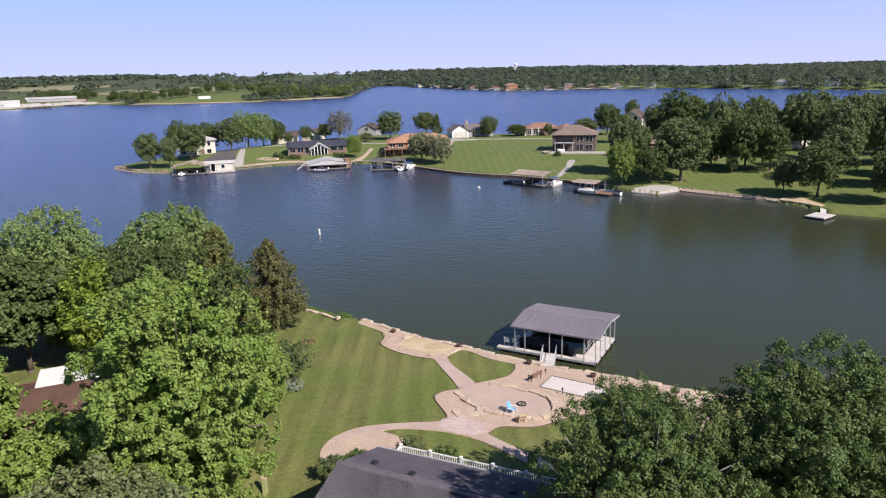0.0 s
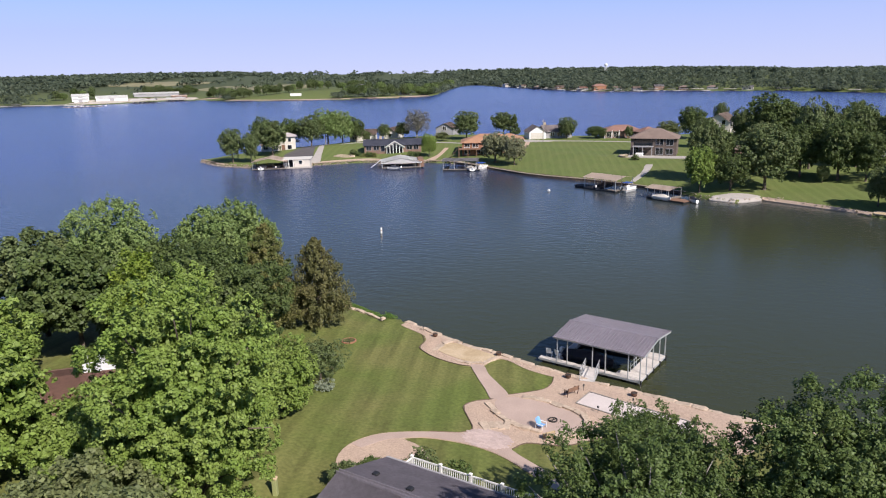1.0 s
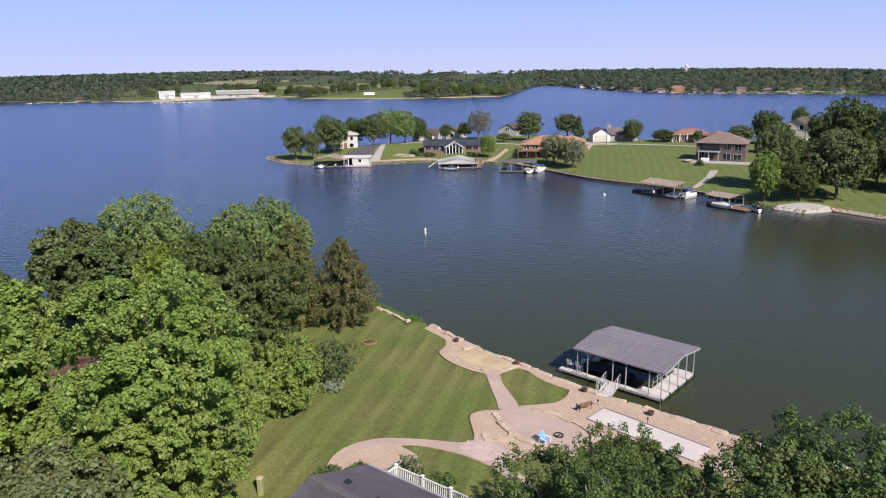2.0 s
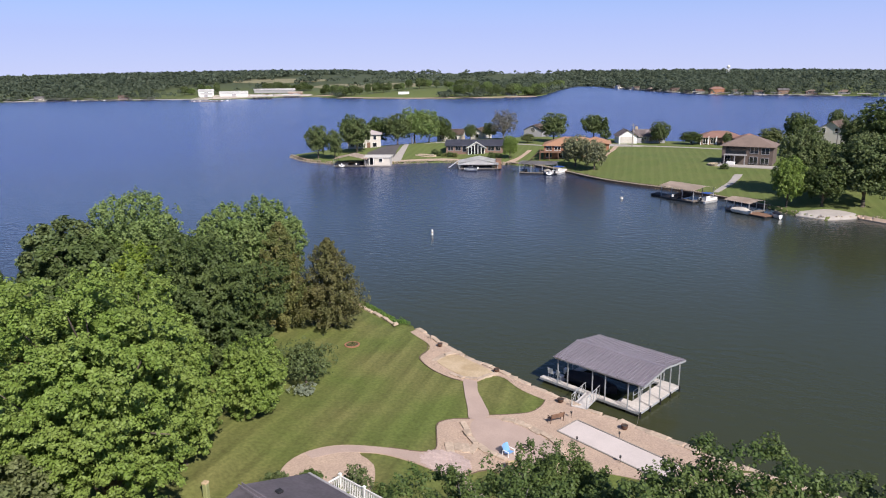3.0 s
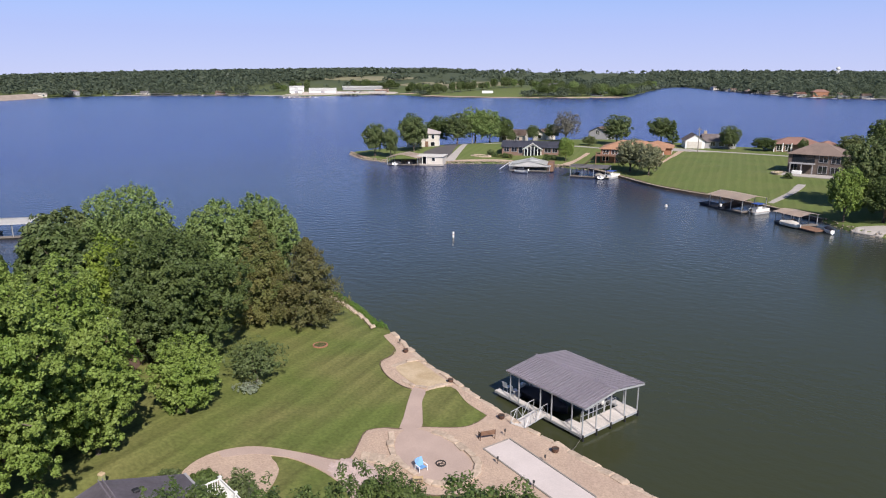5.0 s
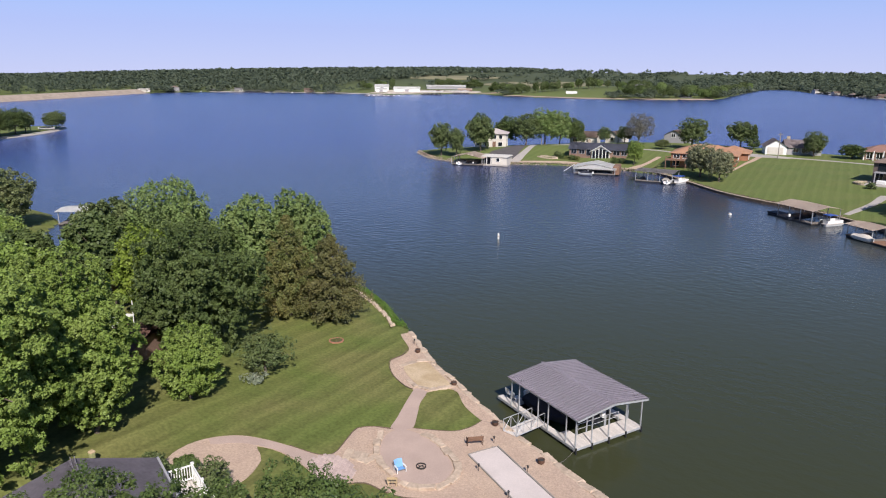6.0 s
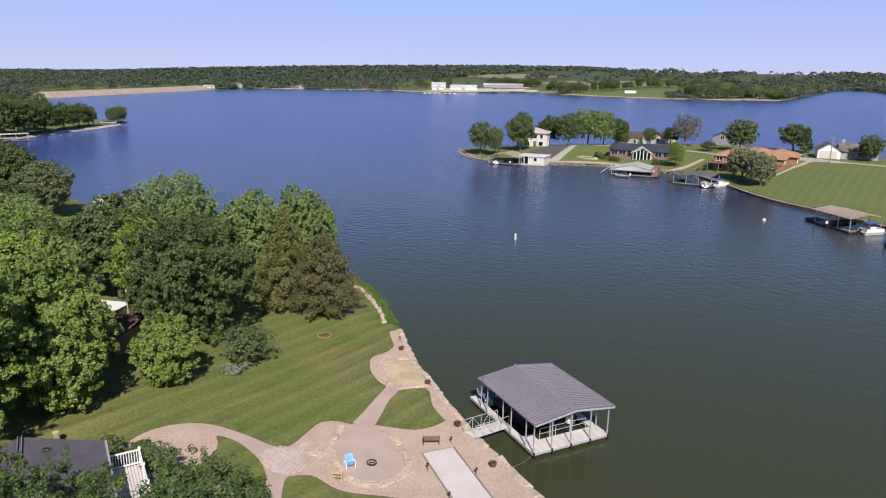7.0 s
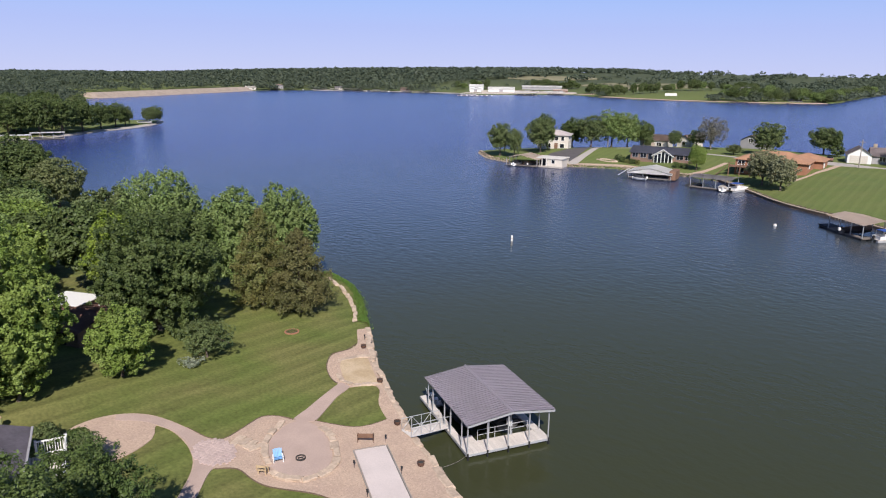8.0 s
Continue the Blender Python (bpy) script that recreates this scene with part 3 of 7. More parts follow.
def broadleaf(x, y, H, R, material, label, seed, base=None, clumps=70, per=90, leaf=0.26, lumpy=0.25, r=0.22, z=None, group="", name="tree", upright=0.0, limbs=9, holes=0.42, full=2.1):
    rng = np.random.default_rng(seed)
    base = H * 0.18 if base is None else base
    t = thing(name, label, "tree", x, y, gz(x, y) if z is None else z, 0, group)
    p, nrm, s, c = crown_cloud(rng, H, R, base, clumps, per, leaf, lumpy, upright, holes, full)
    wood("trunk", rng, H, r, max(base, 0.5), [c[i] * ((1.08, 1.08, 1.03) if limbs > 40 else (1, 1, 1)) for i in rng.choice(len(c), min(limbs, len(c)), replace=False)], t, M_POLE if limbs > 40 else None)
    leaves("crown", p, nrm, s, material, t, rng)
    return t


def conifer(x, y, H, R, material, label, seed, boughs=150, per=120, leaf=0.07):
    """A cedar: a straight stem with many ragged boughs that carry flat sprays of needles."""
    rng = np.random.default_rng(seed)
    t = thing("cedar_tree", label, "tree", x, y, gz(x, y))
    bm = bmesh.new()
    pipe(bm, (0, 0, -0.2), (0, 0, H * 0.95), R * 0.07, 0.02)
    P, N, S = [], [], []
    for k in range(boughs):
        f = ((k + rng.uniform(0, 1)) / boughs) ** 1.15
        z0 = H * (0.07 + 0.90 * f)
        a = k * 2.39996 + rng.uniform(-0.5, 0.5)
        ln = (R * (1 - f) ** 0.68 * min(1, 0.75 + f * 2.2) + 0.12) * rng.uniform(0.62, 1.18)
        ax = np.array([math.cos(a), math.sin(a), 0])
        rise = rng.uniform(0.0, 0.35) * ln
        pipe(bm, (0, 0, z0), (ax[0] * ln * 0.8, ax[1] * ln * 0.8, z0 + rise * 0.7), 0.035, 0.01, 4)
        m = max(20, int(per * (0.25 + ln / R)))
        q = rng.uniform(0.12, 1.05, (m, 1)) ** 0.65
        wide = (0.08 + 0.13 * ln) * (1.15 - q)
        lat = np.array([-ax[1], ax[0], 0])
        pos = np.array([0, 0, z0]) + ax * ln * q + np.array([0, 0, 1]) * (rise * q ** 2 - 0.05 * ln * q)
        pos = pos + lat * rng.normal(size=(m, 1)) * wide + np.array([0, 0, 1]) * rng.normal(size=(m, 1)) * (0.07 + 0.05 * ln)
        P.append(pos)
        N.append(ax * 0.45 + np.array([0, 0, 0.6]) + rng.normal(size=(m, 3)) * 0.6)
        S.append(rng.uniform(0.6, 1.4, m) * leaf)
    part("trunk", bm, M_BARK, t)
    leaves("crown", np.concatenate(P), np.concatenate(N), np.concatenate(S), material, t, rng)
    return t


# the woods beside the lawn
broadleaf(-13.5, 31.0, 14.2, 4.7, M_LEAF_MAPLE, "tall bright green maple with a dense leafy crown", 11, base=0.8, clumps=460, per=330, leaf=0.082, lumpy=0.8, r=0.32, limbs=30)
broadleaf(-17.5, 39.0, 11.2, 4.0, M_LEAF_MAPLE, "round bright green maple at the edge of a lawn", 12, base=0.3, clumps=380, per=270, leaf=0.09, lumpy=0.8, r=0.28, limbs=16)
broadleaf(-14.2, 45.6, 5.9, 2.5, M_LEAF_MAPLE, "small bright green maple with branches to the ground", 13, base=0.1, clumps=190, per=170, leaf=0.08, r=0.12, lumpy=0.5)
broadleaf(-22.4, 53.2, 11.6, 5.6, M_LEAF_OAK, "big dark green oak with a broad crown", 14, base=0.3, clumps=400, per=230, leaf=0.105, lumpy=0.8, r=0.32)
broadleaf(-28.4, 52.6, 10.5, 3.0, M_LEAF_YELLOW, "yellow-green young tree among darker trees", 15, base=2.0, clumps=90, per=90, leaf=0.16)
conifer(-18.2, 67.0, 9.5, 4.0, M_LEAF_CEDAR2, "brownish dark cedar standing on a lawn", 16, boughs=230, per=190, leaf=0.088)
conifer(-22.8, 65.6, 11.2, 4.0, M_LEAF_CEDAR, "rust-tinted green cedar standing on a lawn", 17, boughs=250, per=190, leaf=0.088)
broadleaf(-13.8, 53.0, 3.5, 2.5, M_LEAF_MID, "low spreading green tree on a lawn", 18, base=0.8, clumps=90, per=90, leaf=0.07, r=0.09, lumpy=1.4, holes=0.55, limbs=16)
broadleaf(-13.1, 51.0, 0.7, 1.2, M_LEAF_SAGE, "low pale grey-green plants under a small tree", 46, base=0.0, clumps=20, per=60, leaf=0.06, r=0.03, name="shrub", limbs=2)
broadleaf(-37.5, 62.5, 13.2, 6.2, M_LEAF_MAPLE2, "tall green silver maple near the water", 19, base=0.6, clumps=420, per=110, leaf=0.125, lumpy=0.2, upright=0.8, holes=0.18, r=0.3)
broadleaf(-29.6, 66.6, 12.3, 4.0, M_LEAF_MAPLE2, "slender silver maple behind the cedars", 20, base=0.4, clumps=420, per=110, leaf=0.125, lumpy=0.2, upright=0.8, holes=0.18)
broadleaf(-28.6, 73.6, 11.9, 4.2, M_LEAF_MAPLE2, "grey-green poplar by the shore", 21, base=0.3, clumps=420, per=110, leaf=0.125, lumpy=0.2, upright=0.8, holes=0.18, r=0.25)
broadleaf(-35.6, 53.8, 9.9, 4.6, M_LEAF_OAK, "dark green oak in a thicket", 22, base=2.6, clumps=240, per=110, leaf=0.19)
broadleaf(-42.5, 58.5, 10.3, 4.2, M_LEAF_MID, "broad dark green tree near the water", 23, base=2.6, clumps=220, per=100, leaf=0.19)
broadleaf(-30.0, 59.5, 9.8, 4.4, M_LEAF_OAK, "dark green tree behind an oak", 28, base=2.6, clumps=200, per=100, leaf=0.18)
broadleaf(-30.5, 36.5, 7.2, 3.4, M_LEAF_MAPLE2, "green maple in front of a brick house", 30, base=0.3, clumps=200, per=130, leaf=0.15)
broadleaf(-27.2, 33.0, 9.6, 3.9, M_LEAF_MAPLE, "bright green maple in a thicket", 25, base=0.4, clumps=220, per=130, leaf=0.15)
broadleaf(-22.6, 34.4, 5.2, 3.0, M_LEAF_MAPLE, "low bright green maple before a brick house", 48, base=0.2, clumps=170, per=130, leaf=0.10)
broadleaf(-36.0, 43.0, 8.6, 4.2, M_LEAF_MAPLE, "bright green maple beside a brick house", 24, base=0.4, clumps=200, per=110, leaf=0.17)
broadleaf(-10.4, 19.6, 10.4, 3.5, M_LEAF_PALE, "olive green willow with fine leaves", 26, base=0.5, clumps=240, per=190, leaf=0.10)
broadleaf(-6.4, 19.4, 9.2, 2.3, M_LEAF_PALE, "olive green willow thicket", 27, base=0.5, clumps=150, per=190, leaf=0.10)
broadleaf(-43.5, 48.5, 6.4, 4.0, M_LEAF_MAPLE, "bright green bushy maple in a thicket", 41, base=0.2, clumps=180, per=100, leaf=0.17)
broadleaf(-48.5, 52.0, 6.8, 3.6, M_LEAF_OAK, "dark green bushy oak by the lake", 42, base=0.2, clumps=160, per=100, leaf=0.18)
broadleaf(-15.5, 24.5, 7.0, 3.8, M_LEAF_PALE, "olive green willow among maples", 44, base=0.3, clumps=220, per=150, leaf=0.11)
broadleaf(-14.3, 38.0, 7.4, 2.7, M_LEAF_MAPLE, "bright green young maple beside a lawn", 47, base=0.3, clumps=200, per=150, leaf=0.10, r=0.14, lumpy=0.5)
# the trees that stand in front of the house
broadleaf(8.0, 25.0, 11.2, 4.7, M_LEAF_FG, "deep green hackberry with bare twigs showing", 31, base=1.8, clumps=340, per=400, leaf=0.062, lumpy=0.6, r=0.26, limbs=150, holes=0.33, upright=0.3)
broadleaf(9.7, 32.5, 8.6, 3.2, M_LEAF_FG, "young leafy green tree before a white deck", 34, base=1.6, clumps=190, per=330, leaf=0.062, lumpy=0.6, r=0.14, limbs=40, holes=0.33, upright=0.3)
broadleaf(15.6, 26.5, 12.9, 4.7, M_LEAF_FG, "deep green round-topped tree beside a lake house", 32, base=1.5, clumps=320, per=380, leaf=0.066, lumpy=0.4, limbs=30, holes=0.3, upright=0.15)
broadleaf(22.0, 29.8, 10.8, 4.2, M_LEAF_OAK, "dark green tree near the water", 33, base=1.2, clumps=240, per=320, leaf=0.075, lumpy=0.75, limbs=18, holes=0.42)


# ---- boat dock of the yard ----
def near_dock():
    ex, ey = Vector((0.8805, -0.4741, 0)), Vector((0.4741, 0.8805, 0))
    rz = math.degrees(math.atan2(ex.y, ex.x))
    # local x along the shore, y out over the lake
    t = thing("boat_dock", "covered boat dock with mauve-grey metal roof and pale decking", "dock", 5.65, 60.45, 0, rz)
    L, Wd, eave, ridge = 8.4, 6.85, 2.82, 3.28
    for y0, z0, y1, z1 in ((-0.1, eave, Wd / 2, ridge), (Wd / 2, ridge, Wd + 0.1, eave)):
        r = bmesh.new()
        n = 30
        rows_v = []
        for k in range(n):
            for f, up in ((0.0, 0.0), (0.70, 0.0), (0.76, 0.05), (0.94, 0.05)):
                x = -0.05 + (L + 0.1) * (k + f) / n
                rows_v.append((r.verts.new((x, y0, z0 + up)), r.verts.new((x, y1, z1 + up))))
        for (a0, a1), (b0, b1) in zip(rows_v, rows_v[1:]):
            r.faces.new((a0, b0, b1, a1))
        bmesh.ops.solidify(r, geom=list(r.faces), thickness=0.03)
        part("roof_slope", r, M_DOCKROOF, t)
    cap = bmesh.new()
    for s in (-1, 1):
        beam(cap, (-0.06, Wd / 2 + s * 0.06, ridge + 0.02), (L + 0.06, Wd / 2 + s * 0.06, ridge + 0.02), 0.03, 0.12)
    part("ridge_cap", cap, M_DOCKROOF, t)
    g = bmesh.new()
    for x in (0.0, L):
        for y0, z0, y1, z1 in ((0, eave - 0.08, Wd / 2, ridge - 0.08), (Wd / 2, ridge - 0.08, Wd, eave - 0.08)):
            beam(g, (x, y0, z0), (x, y1, z1), 0.06, 0.14)
    for y in (0.0, Wd):
        beam(g, (0, y, eave - 0.08), (L, y, eave - 0.08), 0.06, 0.14)
    for k in range(1, 6):
        for y0, z0, y1, z1 in ((0, eave - 0.1, Wd / 2, ridge - 0.1), (Wd / 2, ridge - 0.1, Wd, eave - 0.1)):
            beam(g, (L * k / 6, y0, z0), (L * k / 6, y1, z1), 0.05, 0.1)
    part("roof_frame", g, M_STEEL, t)
    for x, y in [(0.35, 0.12), (1.35, 0.12), (3.75, 0.12), (4.95, 0.12), (7.0, 0.12), (8.05, 0.12), (8.05, 1.65), (8.05, 3.3), (8.05, 5.0), (8.05, 6.6), (6.7, 2.4), (6.7, 4.2), (6.7, 6.6), (0.3, 2.4), (0.3, 4.8), (0.3, 6.6), (3.2, 6.6)]:
        b = bmesh.new()
        beam(b, (x, y, 0.3), (x, y, eave - 0.05 + (ridge - eave) * (1 - abs(y - Wd / 2) / (Wd / 2))), 0.075)
        part("post", b, M_STEEL, t)
    for y in (0.12, 1.65, 3.3, 5.0, 6.6):
        b = bmesh.new()
        pipe(b, (8.16, y, -0.9), (8.16, y, 0.5), 0.07, n=8)
        part("pile", b, M_BLACK, t, "black mooring pile")
    # walkways: shore side, east end, a finger along the far side and between the slips
    for x0, y0, x1, y1 in ((-1.5, 0.1, 8.1, 0.62), (5.75, 0.64, 6.63, 1.45), (6.65, 0.64, 8.1, 6.7), (-0.2, 6.1, 6.63, 6.7), (-0.2, 0.64, 0.4, 6.08)):
        long_x = (x1 - x0) > (y1 - y0)
        n = int(((x1 - x0) if long_x else (y1 - y0)) / 0.3)
        plank = bmesh.new()
        box(plank, 0, 0, 0, ((x1 - x0) / n - 0.012) if long_x else x1 - x0, y1 - y0 if long_x else ((y1 - y0) / n - 0.012), 0.045)
        first = part("plank", plank, M_DECKING, t)
        for k in range(n):
            f = (k + 0.5) / n
            at = pose(x0 + (x1 - x0) * f, (y0 + y1) / 2, 0.42) if long_x else pose((x0 + x1) / 2, y0 + (y1 - y0) * f, 0.42)
            if k:
                piece("plank", first.data, t, at)
            else:
                first.matrix_basis = at
        e = bmesh.new()
        for a, b2 in (((x0, y0), (x1, y0)), ((x1, y0), (x1, y1)), ((x1, y1), (x0, y1)), ((x0, y1), (x0, y0))):
            beam(e, (*a, 0.33), (*b2, 0.33), 0.05, 0.16)
        part("edge_channel", e, M_STEEL, t)
        m = max(2, int(max(x1 - x0, y1 - y0) / 1.4))
        for k in range(m):
            f = (k + 0.5) / m
            fl = bmesh.new()
            box(fl, x0 + (x1 - x0) * (f if long_x else 0.5), y0 + (y1 - y0) * (0.5 if long_x else f), -0.25, 0.95 if long_x else min(0.9, x1 - x0 - 0.1), min(0.9, y1 - y0 - 0.1) if long_x else 0.95, 0.5)
            part("float_drum", bevelled(fl, 0.05), M_BLACK, t)
    # rail and lift frame at the east end
    ra = bmesh.new()
    for z in (0.95, 1.35):
        pipe(ra, (6.72, 1.5, z), (6.72, 5.6, z), 0.025, n=6)
    for y in (1.5, 2.9, 4.3, 5.6):
        pipe(ra, (6.72, y, 0.45), (6.72, y, 1.35), 0.025, n=6)
    part("rail", ra, M_STEEL, t)
    # gangway to the shore, a ramp with truss sides
    gw = thing("gangway", "pale metal gangway with truss handrails to a boat dock", "gangway", *(Vector((5.65, 60.45, 0)) + ex * 3.8 + ey * 0.08), rz + 16)
    for k in range(12):
        fl = bmesh.new()
        box(fl, 0, 0.05 - 3.5 * (k + 0.5) / 12, 0.52 + 0.42 * (k + 0.5) / 12, 1.15, 3.5 / 12 - 0.012, 0.05)
        part("ramp_plank", fl, M_DECKING, gw)
    for sx in (-0.6, 0.6):
        a, b = Vector((sx, 0.05, 0.55)), Vector((sx, -3.45, 0.97))
        h = Vector((0, 0, 0.95))
        for name, w in (("bottom_rail", Vector((0, 0, 0))), ("handrail", h)):
            tr = bmesh.new()
            pipe(tr, a + w, b + w, 0.03, n=6)
            part(name, tr, M_STEEL, gw)
        for k in range(5):
            p, q = a.lerp(b, k / 4), a.lerp(b, (k + 1) / 4)
            tr = bmesh.new()
            pipe(tr, p, p + h, 0.022, n=6)
            part("upright", tr, M_STEEL, gw)
            if k < 4:
                tr = bmesh.new()
                pipe(tr, *((p + h, q) if k % 2 else (p, q + h)), 0.018, n=6)
                part("brace", tr, M_STEEL, gw)
    # a slack mooring cable from the dock's corner to the wall
    cb = thing("mooring_cable", "thin grey mooring cable from dock to lake wall", "cable")
    a, b = Vector((5.65, 60.45, 0.4)) + ex * 8.0 + ey * 0.2, Vector((12.6, 53.3, 0.95))
    line = bmesh.new()
    pts = [a.lerp(b, k / 10) - Vector((0, 0, 1.2 * (k / 10) * (1 - k / 10))) for k in range(11)]
    for p, q in zip(pts, pts[1:]):
        pipe(line, p, q, 0.011, n=5)
    part("cable", line, M_POLE, cb)
    return ex, ey


DOCK_X, DOCK_Y = near_dock()


# ---- the yard: gravel, stone, lawn things ----
draped("gravel_patio", [(0.8, 51.2), (-0.5, 50.8), (-1.4, 49.9), (-1.1, 48.5), (-0.7, 47.3), (-0.4, 45.9), (-1.2, 45.2), (-3.4, 44.9), (-5.6, 44.4), (-7.3, 43.6), (-8.5, 42.1), (-8.8, 40.2), (-8.0, 38.4), (-5.5, 37.4),
                        (-3.0, 38.0), (-2.6, 40.0), (-3.5, 42.4), (-5.0, 43.5), (-3.3, 43.9), (-0.7, 43.5), (1.5, 42.4), (3.6, 40.3), (5.5, 38.2), (6.3, 38.8), (4.6, 40.8), (3.0, 42.5), (2.4, 43.4), (3.4, 44.5), (5.1, 44.5),
                        (6.5, 44.8), (9.1, 46.2), (11, 46.6), (14, 46.2), (18, 44.8), (20.4, 49.4), (17.5, 50.7), (13, 53.2), (9.75, 54.8), (7.8, 55.7), (5.9, 56.5), (5.4, 54.8), (4.7, 53.5), (3.0, 52.6), (1.7, 52.1)],
       M_SAND, 0.05, "beige crushed-gravel patio and paths between lawns", "patio")
draped("garden_path", [(0.7, 51.1), (1.9, 52.0), (1.1, 54.0), (0.1, 56.0), (-0.5, 57.9), (-1.6, 58.0), (-1.0, 55.8), (0.0, 53.0)], M_PATH, 0.065, "narrow fine-gravel path from patio to beach", "path")
draped("curved_path", [(-0.4, 45.9), (-1.0, 45.1), (-3.4, 44.8), (-5.5, 44.3), (-7.2, 43.5), (-8.3, 42.2), (-7.6, 41.8), (-6.3, 43.0), (-5.0, 43.55), (-3.2, 43.95), (-0.6, 43.55), (1.5, 42.5), (3.6, 40.4), (5.4, 38.3), (6.2, 38.9), (4.5, 40.9), (2.9, 42.6), (2.2, 43.6), (1.4, 45.0)],
       M_PATH, 0.065, "curving fine-gravel garden path", "path")
draped("fire_circle", [(1.4, 51.6), (3.0, 51.7), (4.6, 51.2), (6.1, 50.2), (7.1, 49.2), (7.4, 48.2), (7.3, 47.2), (6.7, 46.5), (5.6, 46.1), (4.5, 46.2), (3.2, 47.0), (2.0, 48.0), (1.2, 49.4), (0.9, 50.6)], M_PATH, 0.068, "smooth fine-gravel circle round a fire pit", "patio")
draped("wall_gravel", [(-9.7, 67.5), (-6.9, 64.8), (-6.5, 63.2), (-6.7, 61.6), (-5.8, 60.2), (-4.4, 58.9), (-2.6, 57.9), (-1.3, 57.6), (-0.6, 57.7), (0.5, 59.4), (1.6, 59.3), (3.3, 57.5), (5.6, 56.1), (7.9, 55.2), (8.0, 55.6), (5.2, 57.55), (2.4, 59.35), (0.0, 60.9), (-2.6, 62.5), (-5.6, 65.0), (-9.3, 68.3)],
       M_SAND, 0.045, "beige gravel strip behind a lakeside stone wall", "gravel strip")
draped("sand_beach", [(-5.0, 61.2), (-3.9, 63.0), (-2.4, 62.2), (-0.2, 60.7), (0.6, 60.2), (-0.4, 59.0), (-1.2, 58.4), (-3.0, 59.3)], M_BEACH, 0.075, "small tan sand beach framed in stone", "beach")

rng0 = random.Random(5)


def stone_mesh(seed, flat=0.6):
    r = random.Random(seed)
    bm = bmesh.new()
    bmesh.ops.create_cube(bm, size=1.0)
    bmesh.ops.bevel(bm, geom=list(bm.edges), offset=0.10, segments=1, affect="EDGES", profile=0.5)
    for v in bm.verts:
        v.co += Vector((r.uniform(-1, 1), r.uniform(-1, 1), r.uniform(-1, 1) * flat)) * 0.09
    me = bpy.data.meshes.new("stone")
    bm.to_mesh(me)
    bm.free()
    me.materials.append(M_STONE)
    return me


STONES = [stone_mesh(s) for s in range(8)]


def stone_row(name, line, label, category, width=(0.5, 0.9), depth=0.5, height=0.3, sink=0.1, jitter=0.06, top=None, rows=((0.0, 0.0),), kind=""):
    """Fitted stones one after another along a line."""
    t = tagged(thing(name, label, category), kind=kind)
    pts = [Vector((*p, 0)) for p in smooth_line(line, 0.1)]
    for off, drop in rows:
        i, acc = 0, 0.0
        while i < len(pts) - 1:
            w = rng0.uniform(*width)
            j, acc = i, 0.0
            while j < len(pts) - 1 and acc < w:
                acc += (pts[j + 1] - pts[j]).length
                j += 1
            a, b = pts[i], pts[j]
            d = (b - a)
            if d.length < 0.12:
                break
            n = Vector((-d.y, d.x, 0)).normalized()
            c = (a + b) / 2 + n * (off + rng0.uniform(-jitter, jitter))
            h = height * rng0.uniform(0.8, 1.15)
            z = (gz(c.x, c.y) if top is None else top) - drop
            ang = math.degrees(math.atan2(d.y, d.x)) + rng0.uniform(-7, 7)
            piece("stone", rng0.choice(STONES), t, pose(c.x, c.y, z + h / 2 - sink, rng0.uniform(-3, 3), rng0.uniform(-3, 3), ang) @ Matrix.Diagonal((d.length * 1.02, depth * rng0.uniform(0.8, 1.2), h, 1)))
            i = j
    return t


WALL = [(-9.4, 68.45), (-5.6, 65.15), (-2.6, 62.65), (0.0, 61.05), (2.4, 59.45), (5.2, 57.65), (8.0, 55.65), (9.8, 54.85), (13.0, 53.25), (17.5, 50.75), (21.7, 48.85), (27, 46.3)]
stone_row("retaining_wall", WALL, "low retaining wall of rough buff limestone along the lake", "stone wall", (0.7, 1.7), 0.60, 0.55, 0.56, 0.09, 0.92, ((0.12, 0.0), (0.24, 0.48)), "structure")
stone_row("beach_edging", [(-5.3, 61.0), (-4.3, 63.3), (-3.3, 63.4)], "row of flat limestone blocks framing a beach", "stone edging", (0.6, 1.1), 0.5, 0.22, 0.08)
stone_row("beach_step", [(-3.2, 59.0), (-1.3, 58.1), (0.0, 58.9), (0.8, 60.2)], "limestone step down to a small beach", "stone edging", (0.6, 1.1), 0.45, 0.22, 0.08)
stone_row("seat_wall", [(3.0, 51.9), (4.3, 51.6), (6.2, 50.4), (7.4, 49.4), (7.8, 48.3), (7.7, 47.3), (7.2, 46.4), (6.2, 45.9), (5.2, 45.8)], "curved row of flat limestone blocks round a fire pit", "stone edging", (0.5, 1.1), 0.55, 0.28, 0.07, 0.1)
stone_row("stone_border", [(0.3, 50.5), (0.9, 49.2), (1.4, 48.4), (1.8, 47.8), (2.8, 47.0), (3.6, 46.5), (4.4, 46.1)], "irregular row of limestone slabs beside a gravel circle", "stone edging", (0.7, 1.4), 0.5, 0.26, 0.06, 0.08)
stone_row("stepping_stones", [(0.2, 46.4), (0.9, 46.7), (1.6, 46.9), (2.3, 46.9)], "broad flat limestone steps", "stone steps", (0.4, 0.6), 1.25, 0.16, 0.03, 0.05)
stone_row("rock_edging", [(-26.2, 78.0), (-21.5, 76.0), (-16.6, 73.2), (-13.6, 70.9), (-11.8, 69.2)], "broken row of pale rocks along a grassy shore", "rocks", (0.35, 0.75), 0.42, 0.32, 0.1, 0.18)


